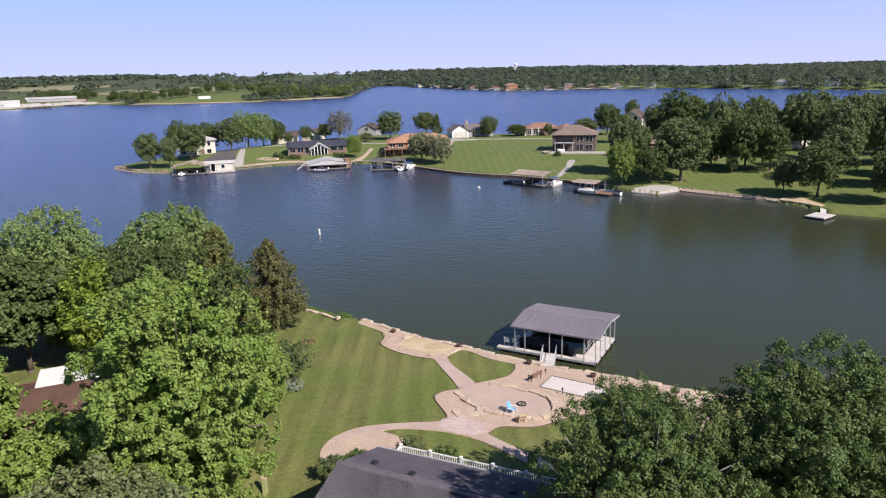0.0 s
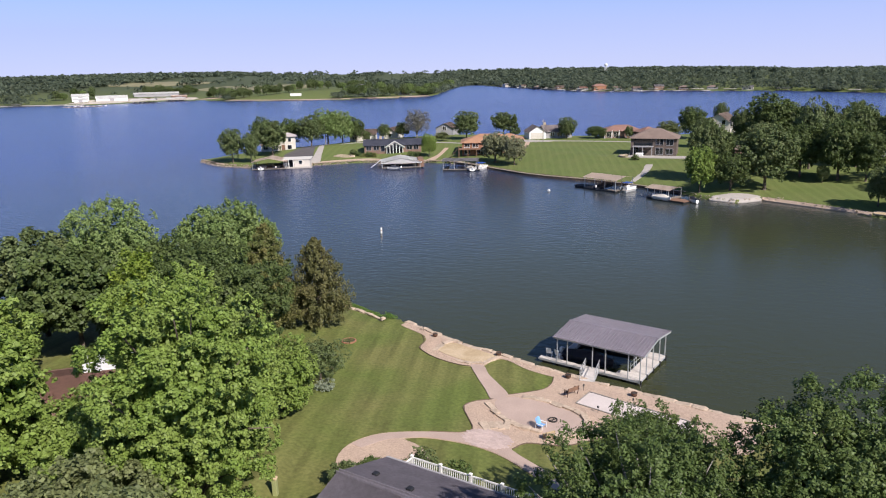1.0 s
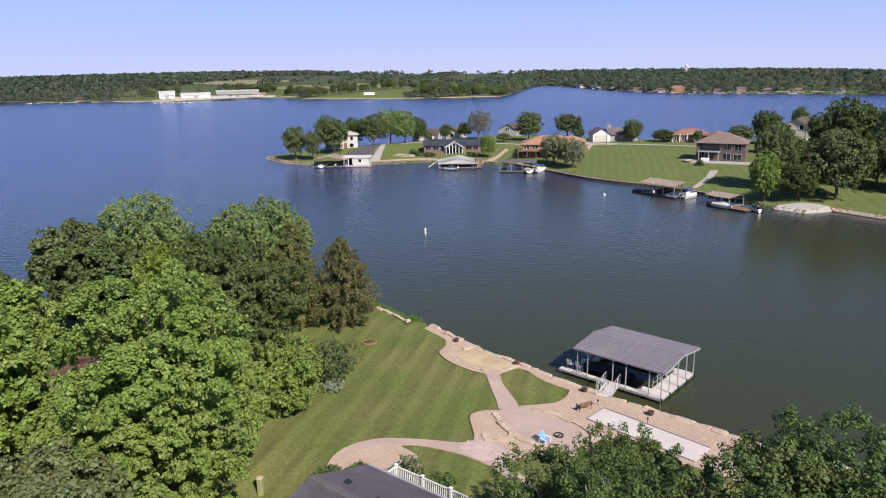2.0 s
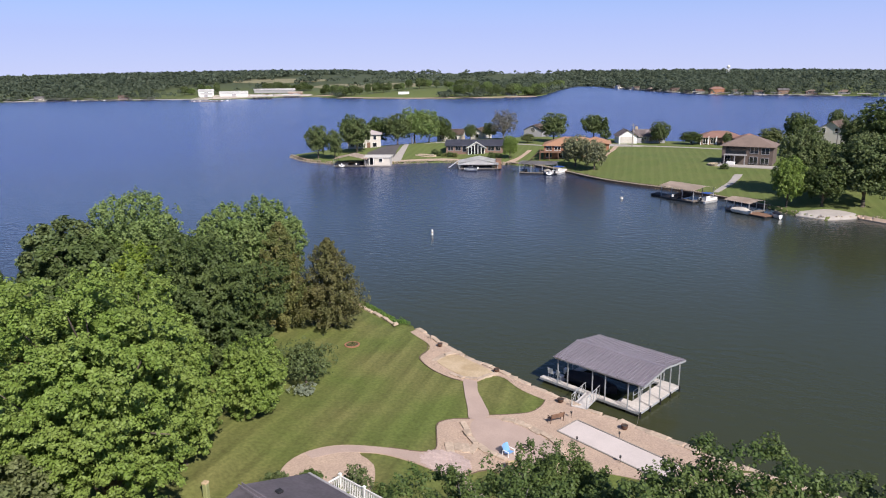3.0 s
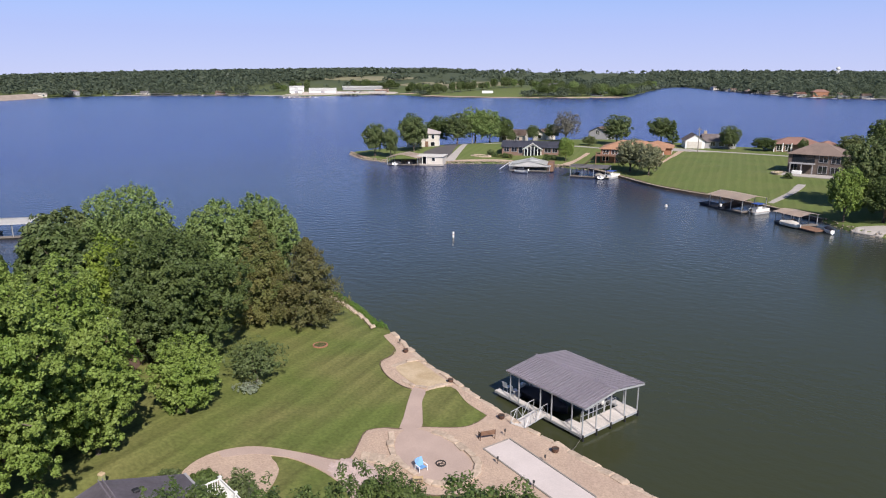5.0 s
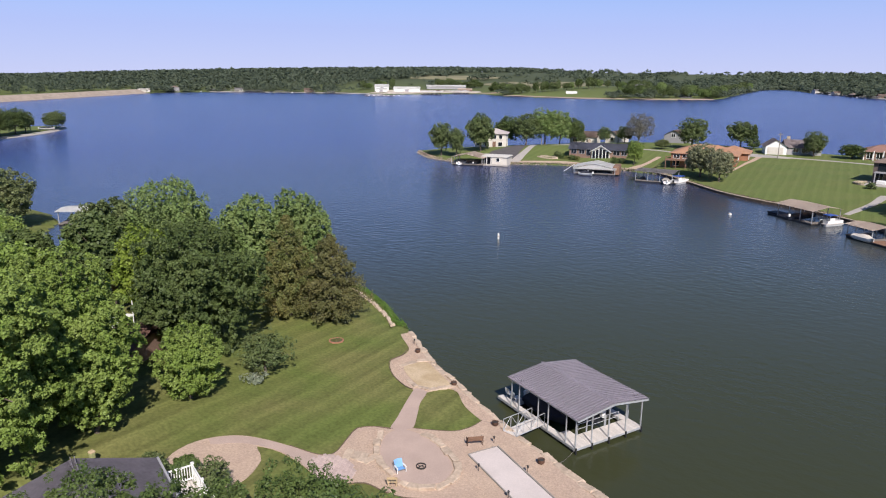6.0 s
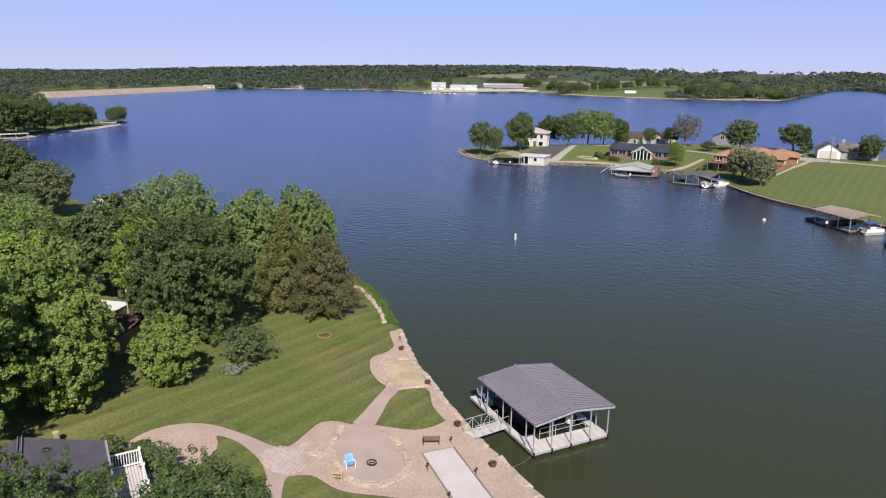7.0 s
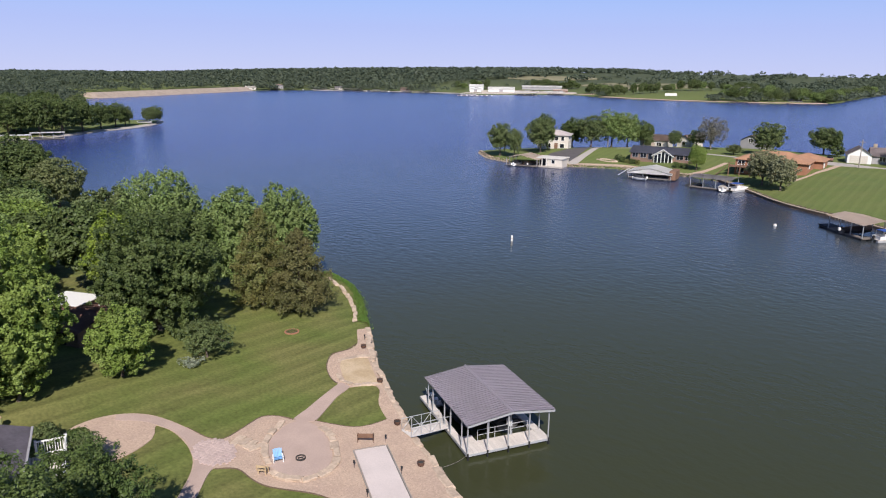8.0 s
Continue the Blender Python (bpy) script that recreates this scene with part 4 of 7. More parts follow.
def paver_patch():
    t = tagged(thing("paver_landing", "pinkish brick pavers laid where garden paths meet", "pavers"), kind="structure")
    bm = bmesh.new()
    box(bm, 0, 0, 0, 0.38, 0.2, 0.06)
    bmesh.ops.bevel(bm, geom=list(bm.edges), offset=0.012, segments=1, affect="EDGES")
    me = bpy.data.meshes.new("paver")
    bm.to_mesh(me)
    bm.free()
    me.materials.append(M_PAVER)
    for i in range(9):
        for j in range(13):
            x, y = (i - 4 + 0.5 * (j % 2)) * 0.4, (j - 6) * 0.215
            if (x / 1.7) ** 2 + (y / 1.35) ** 2 > 1:
                continue
            q = Matrix.Rotation(radians(-20), 4, "Z") @ Vector((x, y, 0))
            px, py = 0.7 + q.x, 44.5 + q.y
            piece("paver", me, t, pose(px, py, gz(px, py) + 0.035 + rng0.uniform(0, 0.006), 0, 0, -20))


paver_patch()


def court():
    """The concrete court with its timber border and corner stakes."""
    a, b = Vector((7.2, 51.25, 0)), Vector((8.35, 53.15, 0))
    d = Vector((5.0, -3.15, 0)).normalized() * 8.4
    z = 0.98
    bm = bmesh.new()
    slab(bm, [(p.x, p.y) for p in (a, a + d, b + d, b)], z - 0.2, z + 0.055)
    t = thing("game_court", "pale smooth concrete game court with a timber border", "court")
    part("slab", bm, M_CONCRETE, t)
    for p, q in ((a, a + d), (b, b + d), (a, b)):
        bb = bmesh.new()
        n = (a - b).normalized() * (0.08 if p is not b else -0.08)
        beam(bb, p + n + Vector((0, 0, z + 0.02)), q + n + Vector((0, 0, z + 0.02)), 0.09, 0.14)
        part("border_timber", bb, M_POLE, t, "grey weathered timber")
    for x, y in ((7.9, 53.6), (11.5, 51.4), (8.7, 49.8), (11.7, 48.1), (-7.1, 66.0)):
        s = thing("garden_lantern", "short dark stake lantern beside a court", "lantern", x, y, gz(x, y) + 0.03, group="court lanterns")
        st = bmesh.new()
        pipe(st, (0, 0, -0.1), (0, 0, 0.42), 0.018, n=6)
        part("stake", st, M_BLACK, s)
        cp = bmesh.new()
        pipe(cp, (0, 0, 0.40), (0, 0, 0.54), 0.07, 0.06)
        pipe(cp, (0, 0, 0.54), (0, 0, 0.60), 0.09, 0.02)
        part("lamp_head", cp, M_BLACK, s)


court()


def fire_pit():
    t = thing("fire_pit", "round dark iron fire ring with ash and logs on gravel", "fire pit", 5.3, 48.1, gz(5.3, 48.1) + 0.06)
    t.scale = (0.72, 0.72, 0.55)
    bm = bmesh.new()
    n = 24
    for r0, r1, z0, z1 in ((0.47, 0.40, 0.0, 0.24),):
        ring = [[bm.verts.new((math.cos(2 * math.pi * k / n) * r, math.sin(2 * math.pi * k / n) * r, z)) for k in range(n)] for r, z in ((r0, z0), (r0, z1), (r1, z1), (r1, 0.06))]
        for a, b in zip(ring, ring[1:]):
            for k in range(n):
                bm.faces.new((a[k], a[(k + 1) % n], b[(k + 1) % n], b[k]))
    part("ring", bm, M_CHAR, t)
    ash = bmesh.new()
    pipe(ash, (0, 0, 0.0), (0, 0, 0.08), 0.41, n=20)
    part("ash_bed", ash, M_PATH, t)
    for k in range(2):
        lg = bmesh.new()
        a = k * 0.9 + 0.3
        pipe(lg, (-0.27 * math.cos(a), -0.27 * math.sin(a), 0.12), (0.27 * math.cos(a), 0.27 * math.sin(a), 0.15 + 0.02 * k), 0.05, 0.045)
        part("log", lg, M_CHAR, t)


fire_pit()


def slatted_chair(x, y, rz):
    t = thing("garden_chair", "light blue plastic slat-backed garden chair on gravel", "chair", x, y, gz(x, y) + 0.06, rz)
    t.scale = (0.7, 0.7, 0.7)
    for k in range(6):
        s = bmesh.new()
        box(s, -0.33 + k * 0.132, 0.05, 0.36, 0.115, 0.56, 0.025)
        bmesh.ops.rotate(s, cent=(0, 0.3, 0.36), matrix=Matrix.Rotation(radians(8), 3, "X"), verts=s.verts)
        part("seat_slat", s, M_BLUE, t)
    for k in range(6):
        s = bmesh.new()
        beam(s, (-0.33 + k * 0.132, -0.22, 0.34), (-0.36 + k * 0.145, -0.55, 1.02 + (0.06 if 0 < k < 5 else 0)), 0.115, 0.025)
        part("back_slat", s, M_BLUE, t)
    for sx in (-0.44, 0.44):
        a = bmesh.new()
        box(a, sx, 0.02, 0.56, 0.13, 0.75, 0.028)
        part("arm", bevelled(a, 0.01), M_WHITE, t)
        for yy, sl in ((0.32, 0.0), (-0.38, -0.08)):
            lg = bmesh.new()
            beam(lg, (sx, yy + sl, 0.0), (sx, yy, 0.56), 0.07, 0.05)
            part("leg", lg, M_WHITE, t)


slatted_chair(4.45, 46.9, 240)


def bench(x, y, rz):
    t = thing("garden_bench", "weathered brown slatted garden bench facing a lake", "bench", x, y, gz(x, y) + 0.06, rz)
    t.scale = (0.85, 0.85, 0.85)
    for k in range(4):
        s = bmesh.new()
        box(s, 0, -0.16 + k * 0.11, 0.42, 1.3, 0.085, 0.03)
        part("seat_slat", s, M_WOOD, t)
    for k in range(4):
        s = bmesh.new()
        beam(s, (-0.65, -0.24 - k * 0.03, 0.54 + k * 0.11), (0.65, -0.24 - k * 0.03, 0.54 + k * 0.11), 0.03, 0.085)
        part("back_slat", s, M_WOOD, t)
    for sx in (-0.64, 0.64):
        e = bmesh.new()
        beam(e, (sx, 0.22, 0.0), (sx, 0.22, 0.64), 0.05)
        beam(e, (sx, -0.2, 0.0), (sx, -0.36, 0.95), 0.05)
        beam(e, (sx, 0.24, 0.64), (sx, -0.28, 0.66), 0.05)
        part("end_frame", e, M_RUST, t)


bench(6.85, 52.65, 40)


def kettle(x, y, lean=0):
    t = thing("planter_pot", "rusty brown iron planter pot on a stone wall", "planter", x, y, gz(x, y) + 0.06, lean, group="pots on the lake wall")
    t.scale = (0.72, 0.72, 0.72)
    bm = bmesh.new()
    n = 16
    prof = ((0.20, 0.0), (0.30, 0.10), (0.34, 0.26), (0.31, 0.40), (0.36, 0.46), (0.31, 0.46), (0.27, 0.38))
    ring = [[bm.verts.new((math.cos(2 * math.pi * k / n) * r, math.sin(2 * math.pi * k / n) * r, z)) for k in range(n)] for r, z in prof]
    for a, b in zip(ring, ring[1:]):
        for k in range(n):
            bm.faces.new((a[k], a[(k + 1) % n], b[(k + 1) % n], b[k]))
    bm.faces.new(ring[0][::-1])
    part("pot", bm, M_RUST, t, smooth=True)
    so = bmesh.new()
    pipe(so, (0, 0, 0.2), (0, 0, 0.385), 0.26, 0.27, 14)
    part("soil", so, M_CHAR, t)


for q in ((-5.7, 64.5), (0.75, 60.2), (6.8, 55.95), (11.8, 52.95)):
    kettle(*q)


def yellow_seat(x, y):
    t = thing("rustic_seat", "small yellow-tan timber seat on gravel", "seat", x, y, gz(x, y) + 0.05, 30)
    for k in range(3):
        s = bmesh.new()
        box(s, -0.2 + k * 0.2, 0, 0.3, 0.17, 0.55, 0.05)
        part("seat_board", s, M_BEACH, t)
    b = bmesh.new()
    beam(b, (-0.3, -0.28, 0.3), (-0.3, -0.36, 0.75), 0.06)
    beam(b, (0.3, -0.28, 0.3), (0.3, -0.36, 0.75), 0.06)
    beam(b, (-0.32, -0.35, 0.66), (0.32, -0.35, 0.66), 0.03, 0.16)
    part("backrest", b, M_BEACH, t)
    for sx in (-0.25, 0.25):
        for sy in (-0.2, 0.2):
            lg = bmesh.new()
            beam(lg, (sx, sy, 0), (sx, sy, 0.3), 0.07)
            part("leg", lg, M_BEACH, t)


yellow_seat(4.9, 45.4)


def flower_ring(x, y):
    t = thing("flower_ring", "round brick-edged flower bed on a lawn", "flower bed", x, y, gz(x, y))
    t.scale = (0.78, 0.78, 0.9)
    for k in range(18):
        a = 2 * math.pi * k / 18
        b = bmesh.new()
        box(b, 0, 0, 0, 0.26, 0.16, 0.14)
        bevelled(b, 0.015)
        o = part("brick", b, M_BRICK, t)
        o.matrix_basis = pose(math.cos(a) * 0.85, math.sin(a) * 0.85, 0, 0, 0, math.degrees(a) + 90)
    s = bmesh.new()
    pipe(s, (0, 0, -0.1), (0, 0, 0.07), 0.78, 0.74, 20)
    part("soil", s, M_BED, t)
    rng = np.random.default_rng(3)
    a, r = rng.uniform(0, 6.28, 160), 0.65 * np.sqrt(rng.uniform(0, 1, 160))
    p = np.stack([np.cos(a) * r, np.sin(a) * r, rng.uniform(0.08, 0.25, 160)], -1)
    leaves("foliage", p, rng.normal(size=(160, 3)) * 0.5 + [0, 0, 1], np.full(160, 0.07), M_LEAF_CEDAR, t, rng)


flower_ring(-13.9, 62.5)


def pedestal(x, y):
    t = thing("utility_pedestal", "short pale yellow-green utility pedestal on a lawn", "utility box", x, y, gz(x, y))
    b = bmesh.new()
    box(b, 0, 0, -0.1, 0.3, 0.3, 1.15)
    part("body", bevelled(b, 0.03), principled("faded_green_plastic", (0.36, 0.38, 0.17), 0.6), t)
    c = bmesh.new()
    box(c, 0, 0, 1.02, 0.36, 0.36, 0.16)
    part("cap", bevelled(c, 0.05), M_BEACH, t)


pedestal(-11.2, 35.7)


def tuft_bank(name, line, width, n, size, material, label, category, seed, tall=0.5):
    rng = np.random.default_rng(seed)
    pts = np.array(smooth_line(line, 0.2))
    i = rng.integers(0, len(pts), n)
    p = pts[i] + rng.normal(size=(n, 2)) * width
    z = np.maximum(ground_height(p[:, 0], p[:, 1]), -0.05) + rng.uniform(0.0, tall, n)
    nrm = rng.normal(size=(n, 3)) + np.array([0.3, -0.3, 0.4])
    ob = leaves(name, np.column_stack([p, z]), nrm, rng.uniform(0.6, 1.4, n) * size, material, None, rng)
    return tagged(ob, label, category, kind="stuff")


tuft_bank("shore_weeds", [(-30, 80.8), (-26.5, 79.6), (-22, 78.0), (-17.5, 75.2), (-13.5, 71.8), (-10.8, 69.6)], 0.34, 5500, 0.06, M_WEED, "lush green weeds along a lake shore", "weeds", 41, 0.28)
tuft_bank("foundation_shrubs", [(-6.2, 36.6), (-5.6, 38.0)], 0.4, 900, 0.11, M_LEAF_MID, "leafy green shrubs beside a house wall", "shrubs", 42, 0.9)


def rubble(name, outline, n, size, material, label, seed, lift=0.06):
    """Loose flat stones strewn over a gravelled area, too many to count."""
    rng = np.random.default_rng(seed)
    xs, ys = np.array([p[0] for p in outline]), np.array([p[1] for p in outline])
    x, y = rng.uniform(xs.min(), xs.max(), n * 8), rng.uniform(ys.min(), ys.max(), n * 8)
    on = np.nonzero(depth_in(outline, x, y) > 0.05)[0][:n]
    x, y = x[on], y[on]
    n = len(x)
    z = ground_height(x, y) + lift
    a = np.arange(6) * math.pi / 3
    s = rng.uniform(0.35, 1.0, (n, 1)) ** 1.6 * size
    w = rng.uniform(0.65, 1.1, (n, 6)) * s
    turn = rng.uniform(0, 6.28, (n, 1))
    px, py = np.cos(a + turn) * w + x[:, None], np.sin(a + turn) * w + y[:, None]
    top = np.stack([x[:, None] + (px - x[:, None]) * 0.72, y[:, None] + (py - y[:, None]) * 0.72, np.repeat((z[:, None] + s * 0.13), 6, 1)], -1)
    low = np.stack([px, py, np.repeat(z[:, None] - 0.03, 6, 1)], -1)
    v = np.concatenate([low, top], 1)
    q = [(k, (k + 1) % 6, 6 + (k + 1) % 6, 6 + k) for k in range(6)] + [(6, 7, 8, 9), (6, 9, 10, 11)]
    quads = (np.array(q)[None] + np.arange(n)[:, None, None] * 12).reshape(-1, 4)
    return tagged(new(name, quad_mesh(name, v.reshape(-1, 3), quads, material)), label, "stones", kind="stuff")


M_RUBBLE = principled("pink_buff_gravel_stone", (0.46, 0.342, 0.262), 0.9, vary=0.18, scale=1.0, fine=9.0, per_island=0.12)
rubble("patio_rubble", [(0.8, 51.0), (-1.2, 49.8), (-0.7, 47.3), (-0.2, 46.0), (1.4, 45.4), (3.6, 44.7), (6.5, 45.0), (6.0, 45.6), (4.3, 45.9), (2.0, 47.4), (0.8, 49.2)], 1100, 0.07, M_RUBBLE, "loose flat buff stones on a gravel patio", 61)
rubble("court_gravel", [(3.2, 52.3), (5.0, 51.6), (7.2, 49.9), (8.1, 48.2), (7.6, 46.6), (9.1, 46.4), (12, 46.8), (11.8, 47.6), (7.0, 50.9), (8.3, 53.3), (13.5, 50.3), (18, 47.6), (19.6, 48.7), (13, 52.4), (8, 55.0), (5.8, 56.0), (5.3, 54.7), (4.6, 53.3)], 3600, 0.06, M_RUBBLE, "loose pinkish gravel stones beside a court", 62)
rubble("wall_rubble", [(-9.7, 67.6), (-6.9, 64.9), (-6.5, 63.2), (-6.6, 61.6), (-5.7, 60.2), (-4.4, 59.0), (-2.6, 58.0), (-0.7, 57.8), (-1.3, 58.3), (-3.2, 59.1), (-5.2, 61.0), (-4.2, 63.4), (-6.0, 65.0), (-9.3, 68.2)], 1000, 0.10, M_RUBBLE, "loose flat buff stones behind a lake wall", 63)
rubble("shore_strip_rubble", [(1.7, 59.2), (3.3, 57.6), (5.6, 56.2), (7.9, 55.3), (8.0, 55.6), (5.2, 57.5), (2.4, 59.3)], 300, 0.11, M_RUBBLE, "loose flat buff stones along a lake wall", 64)
rubble("planting_bed_rubble", [(-8.4, 42.0), (-8.6, 40.2), (-7.8, 38.6), (-5.5, 37.7), (-3.3, 38.3), (-2.9, 40.0), (-3.8, 42.2), (-5.2, 43.2), (-7.0, 42.4)], 500, 0.055, M_RUBBLE, "loose gravel stones in a bed beside a path", 65)


def lawn_edging(line):
    t = thing("lawn_edging", "thin dark edging strip between lawn and gravel", "edging", group="lawn edging strips")
    b = bmesh.new()
    pts = smooth_line(line, 0.35)
    rings = []
    for k, p in enumerate(pts):
        q0, q1 = pts[max(k - 1, 0)], pts[min(k + 1, len(pts) - 1)]
        n = Vector((q0[1] - q1[1], q1[0] - q0[0])).normalized() * 0.03
        z = gz(*p)
        rings.append([b.verts.new((p[0] + sx * n.x, p[1] + sx * n.y, z + up)) for sx, up in ((-1, -0.05), (-1, 0.07), (1, 0.07), (1, -0.05))])
    for r0, r1 in zip(rings, rings[1:]):
        for k in range(3):
            b.faces.new((r0[k], r0[k + 1], r1[k + 1], r1[k]))
    part("strip", b, M_EDGE, t)


lawn_edging([(0.75, 51.3), (-0.5, 50.85), (-1.45, 49.9), (-1.15, 48.5), (-0.75, 47.3), (-0.45, 45.95), (-1.2, 45.25), (-3.4, 44.95)])
lawn_edging([(1.9, 52.2), (3.0, 52.65), (4.7, 53.55), (5.4, 54.8), (5.6, 56.1)])
lawn_edging([(2.5, 43.4), (3.4, 44.45), (5.1, 44.45), (6.5, 44.75), (9.1, 46.15), (11, 46.55)])
lawn_edging([(-7.0, 64.8), (-6.6, 63.2), (-6.8, 61.6), (-5.9, 60.2), (-4.4, 58.85), (-2.6, 57.85), (-1.7, 57.7)])


for x, y, h, r, m, words in ((-7.3, 37.3, 1.5, 1.0, M_LEAF_MID, "leafy green shrub beside a house wall"), (-6.1, 38.5, 1.1, 0.8, M_LEAF_FG, "low green shrub beside a gravel bed"), (-2.8, 37.7, 2.6, 1.3, M_LEAF_MID, "tall green shrub beside a white deck"), (-0.6, 37.0, 2.2, 1.2, M_LEAF_FG, "green shrub beside a white deck")):
    broadleaf(x, y, h, r, m, words, int(900 + x * 10), base=0.05, clumps=50, per=70, leaf=0.07, r=0.05, name="shrub", limbs=4)


# ---- the house below, seen from above ----
def near_house():
    u, v = Vector((0.913, -0.408, 0)), Vector((-0.408, -0.913, 0))
    base = Vector((-4.4, 35.5, 0))
    rz = math.degrees(math.atan2(u.y, u.x))
    zg = 2.75
    t = thing("lake_house", "single-storey house with grey shingle gable roof and white deck railing", "house", base.x, base.y, zg, rz)
    # local x along the eave, y towards the lake (minus: into the house)
    L, Dp, e, rise = 18.0, 8.2, 2.45, 1.35
    w = bmesh.new()
    box(w, L / 2, -Dp / 2, -1.2, L - 0.9, Dp - 0.9, e + 1.15)
    for x in (0.45, L - 0.45):
        f = [w.verts.new(c) for c in ((x, -0.45, e - 0.05), (x, -Dp + 0.45, e - 0.05), (x, -Dp / 2, e + rise - 0.22))]
        w.faces.new(f)
    part("wall", w, M_SIDING_GREY, t)
    for y0, z0, y1, z1 in ((0.0, e, -Dp / 2, e + rise), (-Dp, e, -Dp / 2, e + rise)):
        r = bmesh.new()
        vs = [r.verts.new(c) for c in ((0, y0, z0), (L, y0, z0), (L, y1, z1), (0, y1, z1))]
        f = r.faces.new(vs)
        if f.normal.z < 0:
            f.normal_flip()
        bmesh.ops.solidify(r, geom=list(r.faces), thickness=0.12)
        bmesh.ops.recalc_face_normals(r, faces=list(r.faces))
        part("roof_slope", r, M_SHINGLE, t)
    rc = bmesh.new()
    for s in (-1, 1):
        beam(rc, (0, -Dp / 2 + s * 0.1, e + rise + 0.0), (L, -Dp / 2 + s * 0.1, e + rise + 0.0), 0.03, 0.22)
    part("ridge_cap", rc, M_SHINGLE, t)
    g = bmesh.new()
    beam(g, (0, 0.07, e - 0.03), (L, 0.07, e - 0.03), 0.12, 0.1)
    part("gutter", g, M_SIDING_GREY, t)
    for x, y in ((1.5, -2.9), (3.9, -3.3), (9.0, -2.6)):
        vb = bmesh.new()
        box(vb, x, y, e + rise * (-y) / (Dp / 2) - 0.02, 0.34, 0.34, 0.16)
        part("roof_vent", bevelled(vb, 0.04), M_BLACK, t)
    for k in range(4):
        wn = bmesh.new()
        box(wn, 2.2 + k * 3.2, -0.44, 0.3, 1.9, 0.08, 1.6)
        wo = part("window", wn, M_GLASS, t)
        fr = bmesh.new()
        for xx in (-1.0, 0, 1.0):
            box(fr, 2.2 + k * 3.2 + xx, -0.40, 0.25, 0.08, 0.1, 1.7)
        for zz in (0.22, 1.9):
            box(fr, 2.2 + k * 3.2, -0.40, zz, 2.08, 0.1, 0.08)
        part("frame", fr, M_WHITE, wo)
    # the deck in front, with its railing and a flight of steps
    dk = thing("timber_deck", "grey timber deck with white balustrade beside a house", "deck", base.x, base.y, zg, rz)
    x0, x1, y1, dz = 0.5, 12.6, 1.85, 0.62
    n = 13
    plank = bmesh.new()
    box(plank, 0, 0, 0, x1 - x0, y1 / n - 0.01, 0.04)
    first = part("deck_board", plank, M_DECKING, dk)
    for k in range(n):
        at = pose((x0 + x1) / 2, -0.3 + (y1 + 0.3) * (k + 0.5) / n, dz)
        if k:
            piece("deck_board", first.data, dk, at)
        else:
            first.matrix_basis = at
    jb = bmesh.new()
    box(jb, (x0 + x1) / 2, y1 / 2, -0.9, x1 - x0 - 0.1, y1 - 0.1, 1.5)
    part("deck_base", jb, M_SIDING_GREY, dk)
    px = [x0 + 0.05 + 1.95 * k for k in range(7)]
    for x in px:
        p = bmesh.new()
        box(p, x, y1 - 0.08, dz, 0.13, 0.13, 1.12)
        box(p, x, y1 - 0.08, dz + 1.12, 0.18, 0.18, 0.06)
        part("post", p, M_WHITE, dk)
    for a, b in zip(px, px[1:]):
        for z in (0.14, 0.98):
            r = bmesh.new()
            box(r, (a + b) / 2, y1 - 0.08, dz + z, b - a - 0.13, 0.06, 0.09)
            part("rail", r, M_WHITE, dk)
        m = 13
        for k in range(m):
            q = bmesh.new()
            box(q, a + (b - a) * (k + 1) / (m + 1), y1 - 0.08, dz + 0.2, 0.04, 0.04, 0.8)
            part("baluster", q, M_WHITE, dk)
    # short return at the west end and the stairs beyond it
    for yy in (0.15,):
        p = bmesh.new()
        box(p, x0 + 0.05, yy, dz, 0.13, 0.13, 1.12)
        part("post", p, M_WHITE, dk)
    for z in (0.14, 0.98):
        r = bmesh.new()
        box(r, x0 + 0.05, 0.95, dz + z, 0.06, 1.5, 0.09)
        part("rail", r, M_WHITE, dk)
    for k in range(10):
        q = bmesh.new()
        box(q, x0 + 0.05, 0.3 + 0.145 * k, dz + 0.2, 0.04, 0.04, 0.8)
        part("baluster", q, M_WHITE, dk)
    for k in range(4):
        s = bmesh.new()
        box(s, x0 + 1.4, y1 + 0.15 + 0.28 * k, dz - 0.17 * (k + 1), 1.5, 0.3, 0.05)
        part("step", s, M_DECKING, dk)


near_house()


